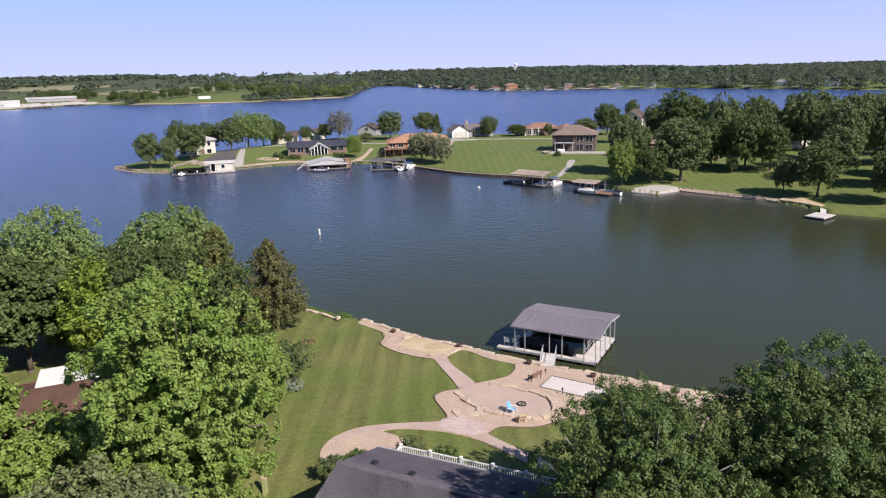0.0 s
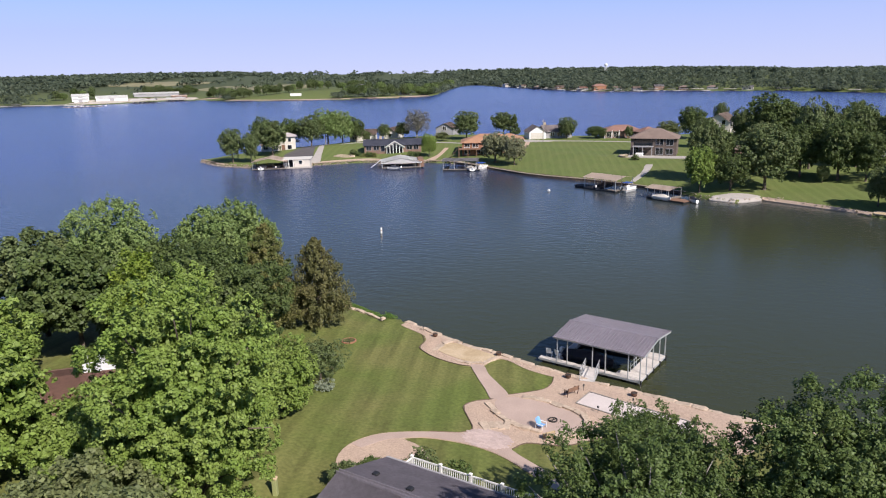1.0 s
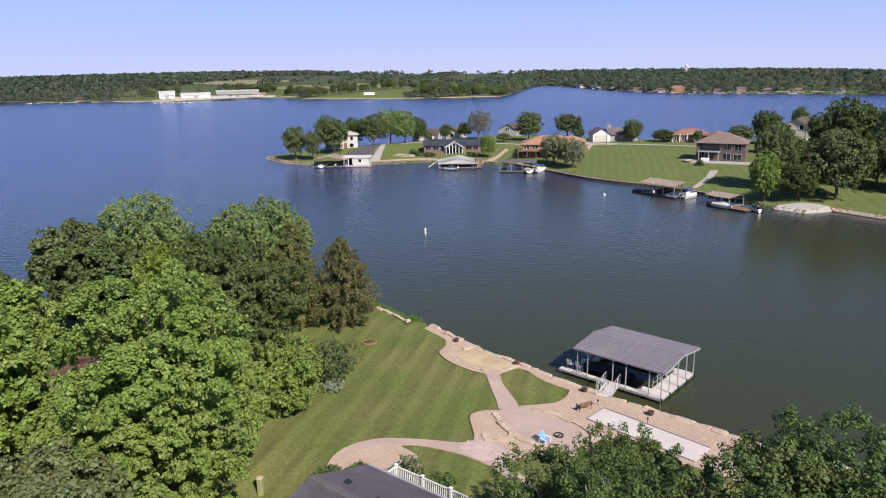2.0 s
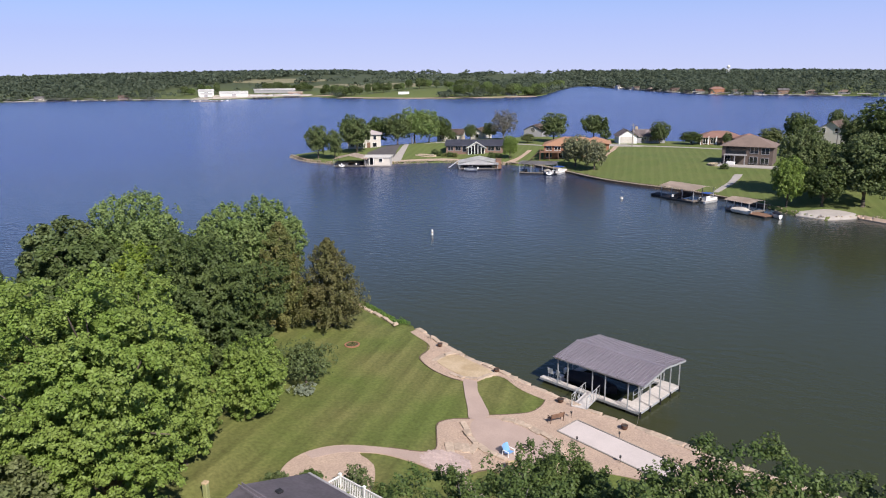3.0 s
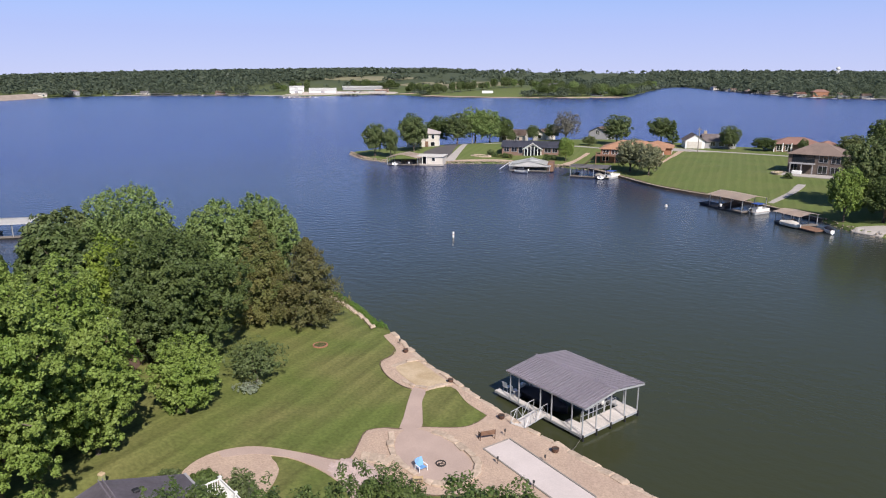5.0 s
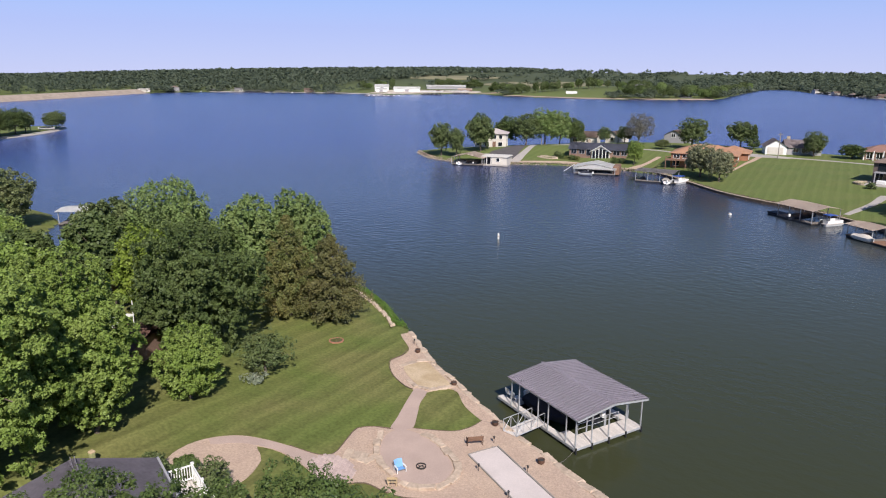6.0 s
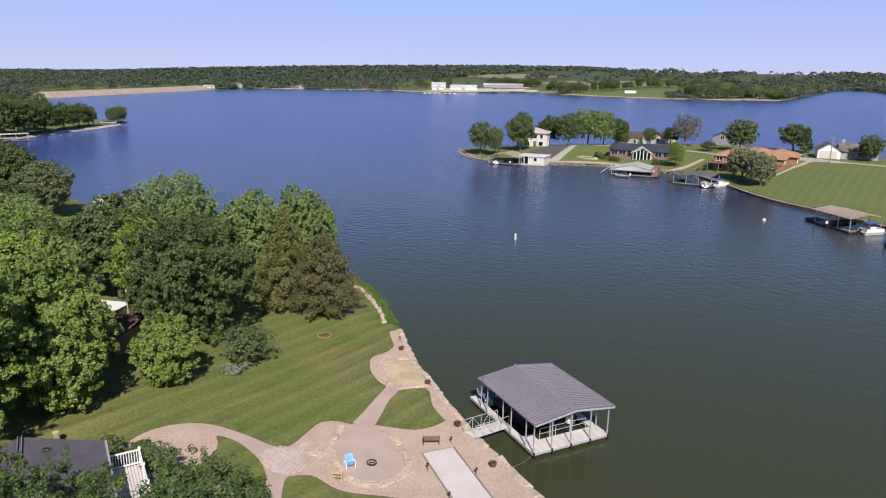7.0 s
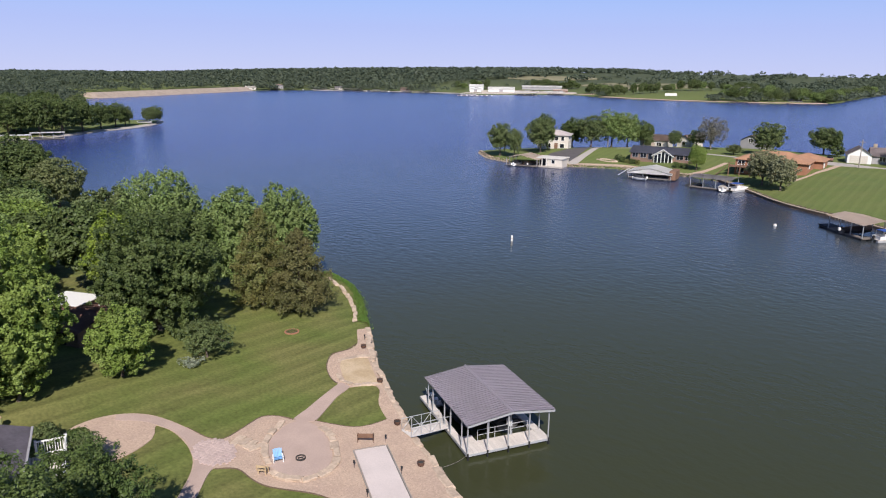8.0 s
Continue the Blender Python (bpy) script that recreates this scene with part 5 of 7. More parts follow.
def brick_house():
    t = thing("brick_house", "low brick house with rusty red roof and white flat addition", "house", -28.6, 46.0, gz(-28.6, 46.0) - 0.6, 24)
    w = bmesh.new()
    box(w, 0, 0, -0.3, 12.0, 6.6, 2.3)
    part("wall", w, M_BRICK_BROWN, t)
    for s in (-1, 1):
        r = bmesh.new()
        vs = [r.verts.new(c) for c in ((-6.5, s * 3.8, 1.85), (6.5, s * 3.8, 1.85), (6.5, 0, 2.75), (-6.5, 0, 2.75))]
        r.faces.new(vs)
        bmesh.ops.solidify(r, geom=list(r.faces), thickness=0.14)
        bmesh.ops.recalc_face_normals(r, faces=list(r.faces))
        part("roof_slope", r, M_ROOF_RED, t)
    a = bmesh.new()
    box(a, 0.6, 2.6, -0.3, 3.8, 2.6, 2.75)
    part("addition", a, M_SIDING, t)
    f = bmesh.new()
    box(f, 0.6, 1.9, 2.62, 4.4, 3.6, 0.12)
    part("flat_roof", bevelled(f, 0.03), M_WHITE, t, "white flat roof")
    for k in range(3):
        wn = bmesh.new()
        box(wn, -4 + k * 4, -3.32, 0.5, 1.4, 0.08, 1.1)
        part("window", wn, M_GLASS, t)
    p = thing("flag_pole", "slim pale pole standing beside a brick house", "pole", -26.2, 49.4, gz(-26.2, 49.4))
    b = bmesh.new()
    pipe(b, (0, 0, -0.2), (0.1, 0, 4.4), 0.06, 0.04)
    part("pole", b, M_WHITE, p)


brick_house()


# ---- boats and seats of the yard dock ----
def boat(name, label, x, y, z, rz, L=5.6, W=2.2, hull=None, cover=None, motor=True, pontoon=False, scale=1.0):
    t = thing(name, label, "boat", x, y, z, rz)
    if pontoon:
        for sy in (-W / 2 + 0.3, W / 2 - 0.3):
            p = bmesh.new()
            pipe(p, (-L / 2, sy, 0.1), (L / 2 - 0.5, sy, 0.1), 0.28, n=12)
            pipe(p, (L / 2 - 0.5, sy, 0.1), (L / 2 + 0.2, sy, 0.24), 0.28, 0.06, 12)
            part("pontoon", p, M_STEEL, t)
        d = bmesh.new()
        box(d, 0, 0, 0.38, L, W, 0.08)
        part("deck", d, M_DECKING, t)
        f = bmesh.new()
        for sy in (-W / 2 + 0.05, W / 2 - 0.05):
            box(f, 0, sy, 0.48, L - 0.5, 0.05, 0.55)
        for sx in (-L / 2 + 0.3, L / 2 - 0.3):
            box(f, sx, 0, 0.48, 0.05, W - 0.2, 0.55)
        part("fence", f, hull or M_WHITE, t)
        c = bmesh.new()
        box(c, -L * 0.1, 0, 1.9, L * 0.45, W * 0.95, 0.08)
        part("canopy", bevelled(c, 0.03), cover or M_BLUE, t)
        for sx in (-L * 0.3, L * 0.1):
            for sy in (-W * 0.45, W * 0.45):
                q = bmesh.new()
                pipe(q, (sx, sy, 1.0), (sx, sy, 1.92), 0.025, n=6)
                part("canopy_pole", q, M_STEEL, t)
    else:
        b = bmesh.new()
        sect = []
        for f, w, dz in ((-0.5, 0.86, 0.0), (-0.2, 1.0, 0.0), (0.15, 0.95, 0.02), (0.38, 0.6, 0.12), (0.5, 0.06, 0.3)):
            X, hw = f * L, W / 2 * w
            sect.append([b.verts.new(c) for c in ((X, -hw, 0.78 + dz * 0.6), (X, -hw * 0.85, 0.25 + dz), (X, 0, 0.0 + dz), (X, hw * 0.85, 0.25 + dz), (X, hw, 0.78 + dz * 0.6))])
        for a, c in zip(sect, sect[1:]):
            for k in range(4):
                b.faces.new((a[k], a[k + 1], c[k + 1], c[k]))
        b.faces.new(sect[0])
        b.faces.new(sect[-1][::-1])
        part("hull", b, hull or M_WHITE, t, smooth=True)
        cv = bmesh.new()
        sect = []
        for f, w, top in ((-0.49, 0.86, 0.95), (-0.15, 1.0, 1.25), (0.1, 0.96, 1.4), (0.36, 0.62, 1.0), (0.49, 0.1, 0.98)):
            X, hw = f * L, W / 2 * w
            sect.append([cv.verts.new(c) for c in ((X, -hw - 0.01, 0.77), (X, -hw * 0.6, (0.77 + top * 2) / 3), (X, 0, top), (X, hw * 0.6, (0.77 + top * 2) / 3), (X, hw + 0.01, 0.77))])
        for a, c in zip(sect, sect[1:]):
            for k in range(4):
                cv.faces.new((a[k], a[k + 1], c[k + 1], c[k]))
        cv.faces.new(sect[0])
        cv.faces.new(sect[-1][::-1])
        part("cover", cv, cover or M_NAVY, t, smooth=True)
    if motor:
        m = bmesh.new()
        box(m, -L / 2 - 0.22, 0, 0.55, 0.42, 0.36, 0.55)
        bevelled(m, 0.08)
        part("outboard_motor", m, M_BLACK if pontoon else M_WHITE, t)
    if scale != 1.0:
        t.scale = (scale,) * 3
    return t


_o = Vector((5.65, 60.45, 0))
_q = _o + DOCK_X * 3.25 + DOCK_Y * 4.2
boat("motor_boat", "dark canvas-covered motor boat on a lift under a dock roof", _q.x, _q.y, 0.55, math.degrees(math.atan2(DOCK_X.y, DOCK_X.x)) + 180, 6.0, 2.2, M_BLACK, M_NAVY)
_q = _o + DOCK_X * 2.6 + DOCK_Y * 1.9
boat("fishing_boat", "dark low fishing boat moored inside a dock", _q.x, _q.y, 0.05, math.degrees(math.atan2(DOCK_X.y, DOCK_X.x)), 4.8, 1.5, M_NAVY, M_NAVY)


def dock_seat(px, py, rz):
    q = _o + DOCK_X * px + DOCK_Y * py
    t = thing("dock_chair", "white folding chair on a dock walkway", "chair", q.x, q.y, 0.47, rz, group="chairs on the dock")
    s = bmesh.new()
    box(s, 0, 0, 0.4, 0.5, 0.48, 0.04)
    part("seat", s, M_WHITE, t)
    b = bmesh.new()
    beam(b, (0, -0.24, 0.42), (0, -0.36, 0.95), 0.48, 0.03)
    part("backrest", b, M_WHITE, t)
    for sx in (-0.22, 0.22):
        for sy in (-0.2, 0.2):
            lg = bmesh.new()
            pipe(lg, (sx, sy, 0), (sx, sy * 0.8, 0.4), 0.018, n=6)
            part("leg", lg, M_STEEL, t)


dock_seat(-0.7, 0.75, -20)
dock_seat(0.2, 0.75, -40)


def buoy(x, y, round_one=False):
    t = thing("marker_buoy", "white marker buoy floating on a lake", "buoy", x, y, 0)
    b = bmesh.new()
    if round_one:
        bmesh.ops.create_uvsphere(b, u_segments=14, v_segments=10, radius=0.32, matrix=Matrix.Translation((0, 0, 0.16)))
    else:
        pipe(b, (0, 0, -0.4), (0, 0, 0.85), 0.16, n=14)
        pipe(b, (0, 0, 0.85), (0, 0, 0.97), 0.16, 0.06, 14)
    part("float", b, M_WHITE, t, smooth=round_one)
    c = bmesh.new()
    pipe(c, (0, 0, 0.30 if round_one else 0.42), (0, 0, 0.36 if round_one else 0.52), 0.30 if round_one else 0.166, n=14)
    part("band", c, M_ROOF_ORANGE, t, "faded orange band")


buoy(-21.6, 112.9)
buoy(7.4, 154.9, True)


# ---- the point across the water: houses, docks, trees ----
def gable_roof(t, L, D, e, rise, mat, over=0.5, thick=0.16):
    for s in (-1, 1):
        r = bmesh.new()
        d = D / 2 + over
        drop = rise * over / (D / 2)
        vs = [r.verts.new(c) for c in ((-L / 2 - over, s * d, e - drop), (L / 2 + over, s * d, e - drop), (L / 2 + over, 0, e + rise), (-L / 2 - over, 0, e + rise))]
        r.faces.new(vs)
        bmesh.ops.solidify(r, geom=list(r.faces), thickness=thick)
        bmesh.ops.recalc_face_normals(r, faces=list(r.faces))
        part("roof_slope", r, mat, t)


def hip_roof(t, L, D, e, rise, mat, over=0.6, cx=0.0, cy=0.0):
    r = bmesh.new()
    l, d = L / 2 + over, D / 2 + over
    k = max(l - d, 0.01)
    a = [r.verts.new((cx + x, cy + y, e - 0.15)) for x, y in ((-l, -d), (l, -d), (l, d), (-l, d))]
    b = [r.verts.new((cx - k, cy, e + rise)), r.verts.new((cx + k, cy, e + rise))]
    for f in ((a[0], a[1], b[1], b[0]), (a[1], a[2], b[1]), (a[2], a[3], b[0], b[1]), (a[3], a[0], b[0]), (a[3], a[2], a[1], a[0])):
        r.faces.new(f)
    part("roof", r, mat, t)


def window(t, x, y, z, w, h, side, frame_mat=None, name="window"):
    """A window set in a wall; side: 0 front (-y), 1 east (+x), 2 back, 3 west."""
    wn = bmesh.new()
    along = side % 2 == 0
    box(wn, x, y, z, w if along else 0.1, 0.1 if along else w, h)
    ob = part(name, wn, M_GLASS, t)
    fr = bmesh.new()
    o = {0: (0, -0.05), 1: (0.05, 0), 2: (0, 0.05), 3: (-0.05, 0)}[side]
    for zz in (z - 0.08, z + h):
        box(fr, x + o[0], y + o[1], zz, w + 0.2 if along else 0.1, 0.1 if along else w + 0.2, 0.09)
    for s in (-1, 0, 1) if w > 1.3 else (-1, 1):
        q = s * (w / 2 + (0.05 if s else 0))
        box(fr, x + o[0] + (q if along else 0), y + o[1] + (0 if along else q), z, 0.09 if along else 0.1, 0.1 if along else 0.09, h)
    part("frame", fr, frame_mat or M_WHITE, ob)


def house(name, label, x, y, rz, L, D, e, rise, wall, roof, hip=True, front=(), chimney=None, east=(), west=(), base=None, trim=None):
    z = gz(x, y) if base is None else base
    t = thing(name, label, "house", x, y, z, rz)
    w = bmesh.new()
    box(w, 0, 0, -1.2, L, D, e + 1.2)
    if not hip:
        for sx in (-1, 1):
            f = [w.verts.new((sx * L / 2, -D / 2, e)), w.verts.new((sx * L / 2, D / 2, e)), w.verts.new((sx * L / 2, 0, e + rise - 0.1))]
            w.faces.new(f if sx < 0 else f[::-1])
    part("wall", w, wall, t)
    if hip:
        hip_roof(t, L, D, e, rise, roof)
    else:
        gable_roof(t, L, D, e, rise, roof)
    for fx, fz, fw, fh in front:
        window(t, fx, -D / 2 - 0.02, fz, fw, fh, 0, trim)
    for fy, fz, fw, fh in east:
        window(t, L / 2 + 0.02, fy, fz, fw, fh, 1, trim)
    for fy, fz, fw, fh in west:
        window(t, -L / 2 - 0.02, fy, fz, fw, fh, 3, trim)
    if chimney:
        c = bmesh.new()
        box(c, chimney[0], chimney[1], e, 0.9, 0.8, rise + 0.9)
        part("chimney", c, M_STONE_FAR, t)
    return t


def panel_door(t, x, y, w, h, mat, side=0, name="door"):
    d = bmesh.new()
    n = 4
    for k in range(n):
        box(d, x, y, 0.05 + h * k / n, w if side == 0 else 0.1, 0.1 if side == 0 else w, h / n - 0.04)
    part(name, d, mat, t)


# white two-storey house near the tip
h = house("white_house", "white two-storey house with faded taupe hip roof near a lake point", -79.2, 224.0, 22, 8.6, 7.6, 4.8, 1.4, M_SIDING, M_ROOF_TAUPE, True,
          [(-2.2, 3.0, 1.1, 1.2), (0.4, 3.0, 1.1, 1.2), (2.4, 3.0, 0.9, 1.2), (-2.2, 0.6, 1.4, 1.3), (2.3, 0.6, 1.3, 1.3)], east=[(-2, 3.0, 1.0, 1.2), (2, 3.0, 1.0, 1.2), (0, 0.6, 1.2, 1.3)])
panel_door(h, 0.3, -3.85, 1.1, 2.1, M_WOOD)
house("garage_wing", "low white garage with brown roof beside a house", -84.0, 226.5, 15, 6.0, 5.5, 2.4, 1.0, M_SIDING, M_ROOF_BROWN, True, front=[(-1.5, 0.8, 1.4, 1.2)])
# slate-blue ranch with the glazed gable
h = house("ranch_house", "long ranch house with slate-blue roof and glazed centre gable", -41.0, 221.5, 10, 18.0, 8.5, 2.2, 1.5, M_BRICK_BROWN, M_ROOF_BLUE, False,
          front=[(-7.6, 0.7, 1.5, 1.2), (-5.2, 0.7, 1.6, 1.2), (-3.2, 0.3, 1.1, 1.8), (5.2, 0.7, 1.8, 1.2), (7.4, 0.7, 1.4, 1.2)], chimney=(-4.0, 1.2), trim=M_SIDING_GREY)
g = thing("glazed_gable", "white-trimmed projecting gable with tall windows", "gable", -39.6, 217.2, gz(-39.6, 217.2) - 0.35, 10)
b = bmesh.new()
box(b, 0, 0.6, -1.0, 5.4, 2.4, 3.5)
for yy in (-0.6,):
    f = [b.verts.new((-2.7, yy, 2.5)), b.verts.new((2.7, yy, 2.5)), b.verts.new((0, yy, 4.05))]
    b.faces.new(f)
part("wall", b, M_SIDING, g)
for s in (-1, 1):
    r = bmesh.new()
    vs = [r.verts.new(c) for c in ((s * 3.2, -1.1, 2.2), (s * 3.2, 4.5, 2.2), (0, 4.5, 4.2), (0, -1.1, 4.2))]
    r.faces.new(vs)
    bmesh.ops.solidify(r, geom=list(r.faces), thickness=0.2)
    bmesh.ops.recalc_face_normals(r, faces=list(r.faces))
    part("roof_slope", r, M_ROOF_BLUE, g)
    tr = bmesh.new()
    beam(tr, (s * 3.2, -1.14, 2.15), (0, -1.14, 4.15), 0.1, 0.2)
    part("barge_board", tr, M_WHITE, g)
for k in range(5):
    x = -2.04 + 1.02 * k
    window(g, x, -0.63, 0.2, 0.78, 2.1 + (1.1 - abs(x) * 0.5), 0)
# orange-roofed house with a deck
h = house("orange_roofed_house", "two-level brick house with orange hip roof and timber deck", -9.4, 217.0, 4, 17.0, 11.0, 3.7, 2.1, M_BRICK, M_ROOF_ORANGE, True,
          [(-7, 2.2, 1.6, 1.1), (-4.5, 2.2, 1.6, 1.1), (-1, 2.1, 2.2, 1.2), (-7, 0.2, 1.6, 1.4), (-3, 0.2, 2.4, 1.5)], east=[(-2, 2.2, 1.4, 1.0)], base=1.7)
house("orange_roofed_wing", "rear wing of a brick house with orange hip roof", -3.9, 227.6, 4, 8.6, 9.0, 2.9, 1.6, M_BRICK, M_ROOF_ORANGE, True, east=[(-2, 1.0, 1.4, 1.2)], base=2.2)
dk = thing("timber_balcony", "brown timber balcony with stair on posts", "deck", -13.0, 209.9, 1.0, 4)
b = bmesh.new()
box(b, 0, 0, 2.45, 11.0, 3.0, 0.18)
part("floor", b, M_WOOD, dk)
for x in (-5.3, -2.6, 0, 2.6, 5.3):
    b = bmesh.new()
    box(b, x, -1.35, -0.6, 0.2, 0.2, 4.1)
    part("post", b, M_WOOD, dk)
for z in (2.95, 3.45):
    b = bmesh.new()
    box(b, 0, -1.42, z, 11.0, 0.08, 0.1)
    part("rail", b, M_WOOD, dk)
for k in range(9):
    b = bmesh.new()
    box(b, -6.0 - 0.3 * k, -1.0, 2.4 - 0.3 * k, 0.32, 1.2, 0.08)
    part("stair_tread", b, M_WOOD, dk)
# white house with garage
h = house("white_garage_house", "white ranch house with grey roof and chimney", 11.8, 252.5, 14, 9.6, 8.0, 2.4, 1.9, M_SIDING_GREY, M_ROOF_MAUVE, False, front=[(-2.2, 0.8, 1.4, 1.2), (0.4, 0.7, 1.8, 1.3), (3.2, 0.8, 1.6, 1.2)], chimney=(-3.9, 0.5))
g = house("garage", "white gabled garage with wide panel door", 4.6, 248.8, 104, 7.2, 5.9, 2.6, 1.9, M_WHITE, M_ROOF_MAUVE, False)
panel_door(g, -3.66, 0.2, 4.4, 2.2, M_SIDING, 1, "garage_door")
# red-roofed bungalow and its neighbour
h = house("red_roofed_bungalow", "low bungalow with rusty red hip roof and white porch posts", 34.5, 250.5, 4, 13.0, 8.5, 2.5, 1.7, M_BRICK_BROWN, M_ROOF_RED, True, front=[(-5, 0.4, 1.4, 1.8), (-2.6, 0.4, 1.4, 1.8), (2.5, 0.7, 1.8, 1.4)])
for k in range(4):
    b = bmesh.new()
    box(b, -6.5 + 2.4 * k, -5.0, 0, 0.25, 0.25, 2.7)
    part("porch_post", b, M_WHITE, h)
house("red_roofed_annexe", "low annexe with rusty red roof", 42.6, 244.5, 20, 6.6, 6.0, 2.4, 1.5, M_BRICK_BROWN, M_ROOF_RED, True)
# big brown house with terrace
h = house("brown_house", "two-storey brown brick house with broad brown hip roof", 37.4, 199.6, -14, 12.0, 9.6, 4.8, 2.3, M_BRICK_DARK, M_ROOF_BROWN, True,
          [(1.6, 3.0, 1.8, 1.5), (4.2, 2.9, 1.7, 1.5), (1.6, 0.4, 1.8, 1.7), (4.2, 0.5, 1.7, 1.4), (-4.6, 0.4, 1.4, 1.9)], base=2.9, trim=M_SIDING_GREY)
b = bmesh.new()
box(b, -2.6, -4.86, 2.65, 4.8, 0.12, 1.95)
part("porch_screen", b, M_GLASS, h, "dark screened upper porch")
b = bmesh.new()
box(b, -2.6, -6.05, 2.5, 5.4, 2.0, 0.18)
part("balcony_floor", b, M_SIDING_GREY, h)
for x in (-5.0, -2.6, -0.2):
    b = bmesh.new()
    box(b, x, -6.9, 0, 0.22, 0.22, 2.55)
    part("porch_post", b, M_SIDING_GREY, h)
h["label"] = "two-storey brown brick house with broad hip roof and porch"
tr = thing("stone_terrace", "pale stone terrace with low wall before a house", "terrace", 36.6, 191.2, 2.85, -14)
b = bmesh.new()
box(b, 0, 0, -0.8, 15.0, 5.0, 1.05)
part("paving", b, M_ROADWAY, tr)
b = bmesh.new()
for k in range(14):
    a = math.pi * (0.5 + k / 13)
    box(b, -7.5 + 2.2 * math.cos(a), 2.4 * math.sin(a), -0.6, 0.6, 0.45, 1.1, math.degrees(a) + 90)
part("curved_wall", b, M_STONE_FAR, tr)
b = bmesh.new()
box(b, -4.6, 1.0, 0.25, 2.0, 1.4, 0.8)
part("hot_tub", bevelled(b, 0.1), M_WHITE, tr)
shrub_rng = random.Random(4)
for x, y, r, m in ((-50.5, 213.2, 0.8, M_LEAF_OAK), (-48.6, 212.6, 0.7, M_LEAF_CEDAR), (-46.8, 212.6, 0.9, M_LEAF_OAK), (-45.0, 212.4, 0.7, M_LEAF_CEDAR), (-33.5, 211.6, 1.0, M_LEAF_OAK), (-31.5, 212.0, 0.9, M_LEAF_MID), (-52.6, 215.0, 1.0, M_LEAF_MID), (45.0, 184.0, 1.1, M_LEAF_OAK), (30.5, 187.0, 0.8, M_LEAF_MID)):
    broadleaf(x, y, r * 1.6, r, m, "low clipped shrub in a bed before a house", shrub_rng.randrange(900), base=0.05, clumps=24, per=40, leaf=0.14, r=0.05, name="shrub", group="shrubs of the point", limbs=3)
house("back_cottage", "cream cottage with grey-brown roof on the far side", -60.3, 261.0, 8, 9.6, 8.0, 2.8, 1.7, M_SIDING, M_ROOF_BROWN, False, front=[(-3, 0.8, 1.6, 1.2), (2, 0.8, 1.6, 1.2)])
house("cream_cottage", "small cream gabled cottage behind garden trees", -49.0, 263.0, 80, 8.0, 5.2, 2.7, 1.6, M_SIDING, M_ROOF_BROWN, False, west=[(0, 0.9, 1.2, 1.2)])
house("gabled_cottage", "cream gabled cottage by the back shore", -29.0, 269.5, 80, 8.0, 7.0, 3.0, 1.8, M_SIDING_GREY, M_ROOF_BROWN, False, west=[(0, 2.2, 1.4, 1.4)])
house("cream_gabled_house", "tall cream house with steep brown gable roof", 71.0, 262.0, 62, 12.0, 8.0, 4.4, 2.7, M_SIDING, M_ROOF_BROWN, False, west=[(-2, 3.4, 1.2, 1.5), (2, 3.4, 1.2, 1.5)])
house("wooded_house", "house with pale tan roof among trees", 92.0, 190.0, 25, 13.0, 8.0, 3.0, 2.0, M_SIDING, M_ROOF_PALE, True)
house("hidden_house", "cream house with pale roof deep in trees", 109.0, 193.0, 10, 12.0, 8.0, 3.2, 2.0, M_SIDING, M_ROOF_PALE, False)
house("brown_cottage", "brown cottage with weathered roof between trees", 58.0, 186.0, 10, 10.0, 8.0, 3.2, 2.0, M_BRICK_BROWN, M_ROOF_BROWN, True)

# drives, paths and the shore wall of the point
draped("point_road", [(-73.5, 209.5), (-63.6, 205.2), (-66.2, 217), (-69.3, 230.5), (-70.5, 236), (-77, 236), (-74.4, 229), (-73, 220)], M_ASPHALT, 0.06, "dark asphalt parking area beside a house", "driveway", 2.0, cell=3)
draped("point_lane", [(-62, 233), (-54, 238), (-30, 236), (-15, 231), (2, 236), (14, 236.5), (30, 233), (38, 230), (38, 231.6), (30, 234.8), (14, 238.5), (1.5, 238.2), (-15, 233), (-30, 238), (-54, 240)], M_ROADWAY, 0.08, "pale concrete lane along the houses", "lane", 2.0, cell=4)
draped("garage_apron", [(-3, 236), (-2, 243), (6, 241), (12, 238), (9, 235.5)], M_ROADWAY, 0.10, "pale concrete driveway before a garage", "driveway", 2.0, cell=4)
draped("shore_drive", [(-62.4, 201.6), (-59.8, 201.8), (-62.6, 214), (-65.8, 227.5), (-68.3, 235), (-69.8, 234.5), (-67.4, 227), (-64.9, 214)], M_ROADWAY, 0.09, "pale concrete ramp down to a dock", "driveway", 2.0, cell=3)
draped("house_path", [(-28.2, 206.6), (-26.0, 212), (-25.0, 218), (-24.4, 224), (-23.2, 224), (-23.8, 217), (-24.4, 212), (-25.6, 206.4)], M_SAND, 0.07, "tan gravel path down a lawn to a dock", "path", 2.0, cell=3)
draped("side_drive", [(-2.2, 203.0), (-0.6, 205), (2.0, 220), (2.8, 232), (3.4, 240), (2.0, 240), (1.4, 232), (0.8, 219.5), (-0.4, 210)], M_SAND, 0.07, "tan gravel strip beside a brick house", "gravel strip", 2.0, cell=2)
draped("terrace_path", [(32.2, 180.5), (30.2, 173), (27.6, 167), (26.2, 163.6), (27.2, 163.1), (28.8, 166.2), (31.6, 172.4), (33.8, 180)], M_ROADWAY, 0.07, "pale stone path down to a dock", "path", 2.0, cell=3)
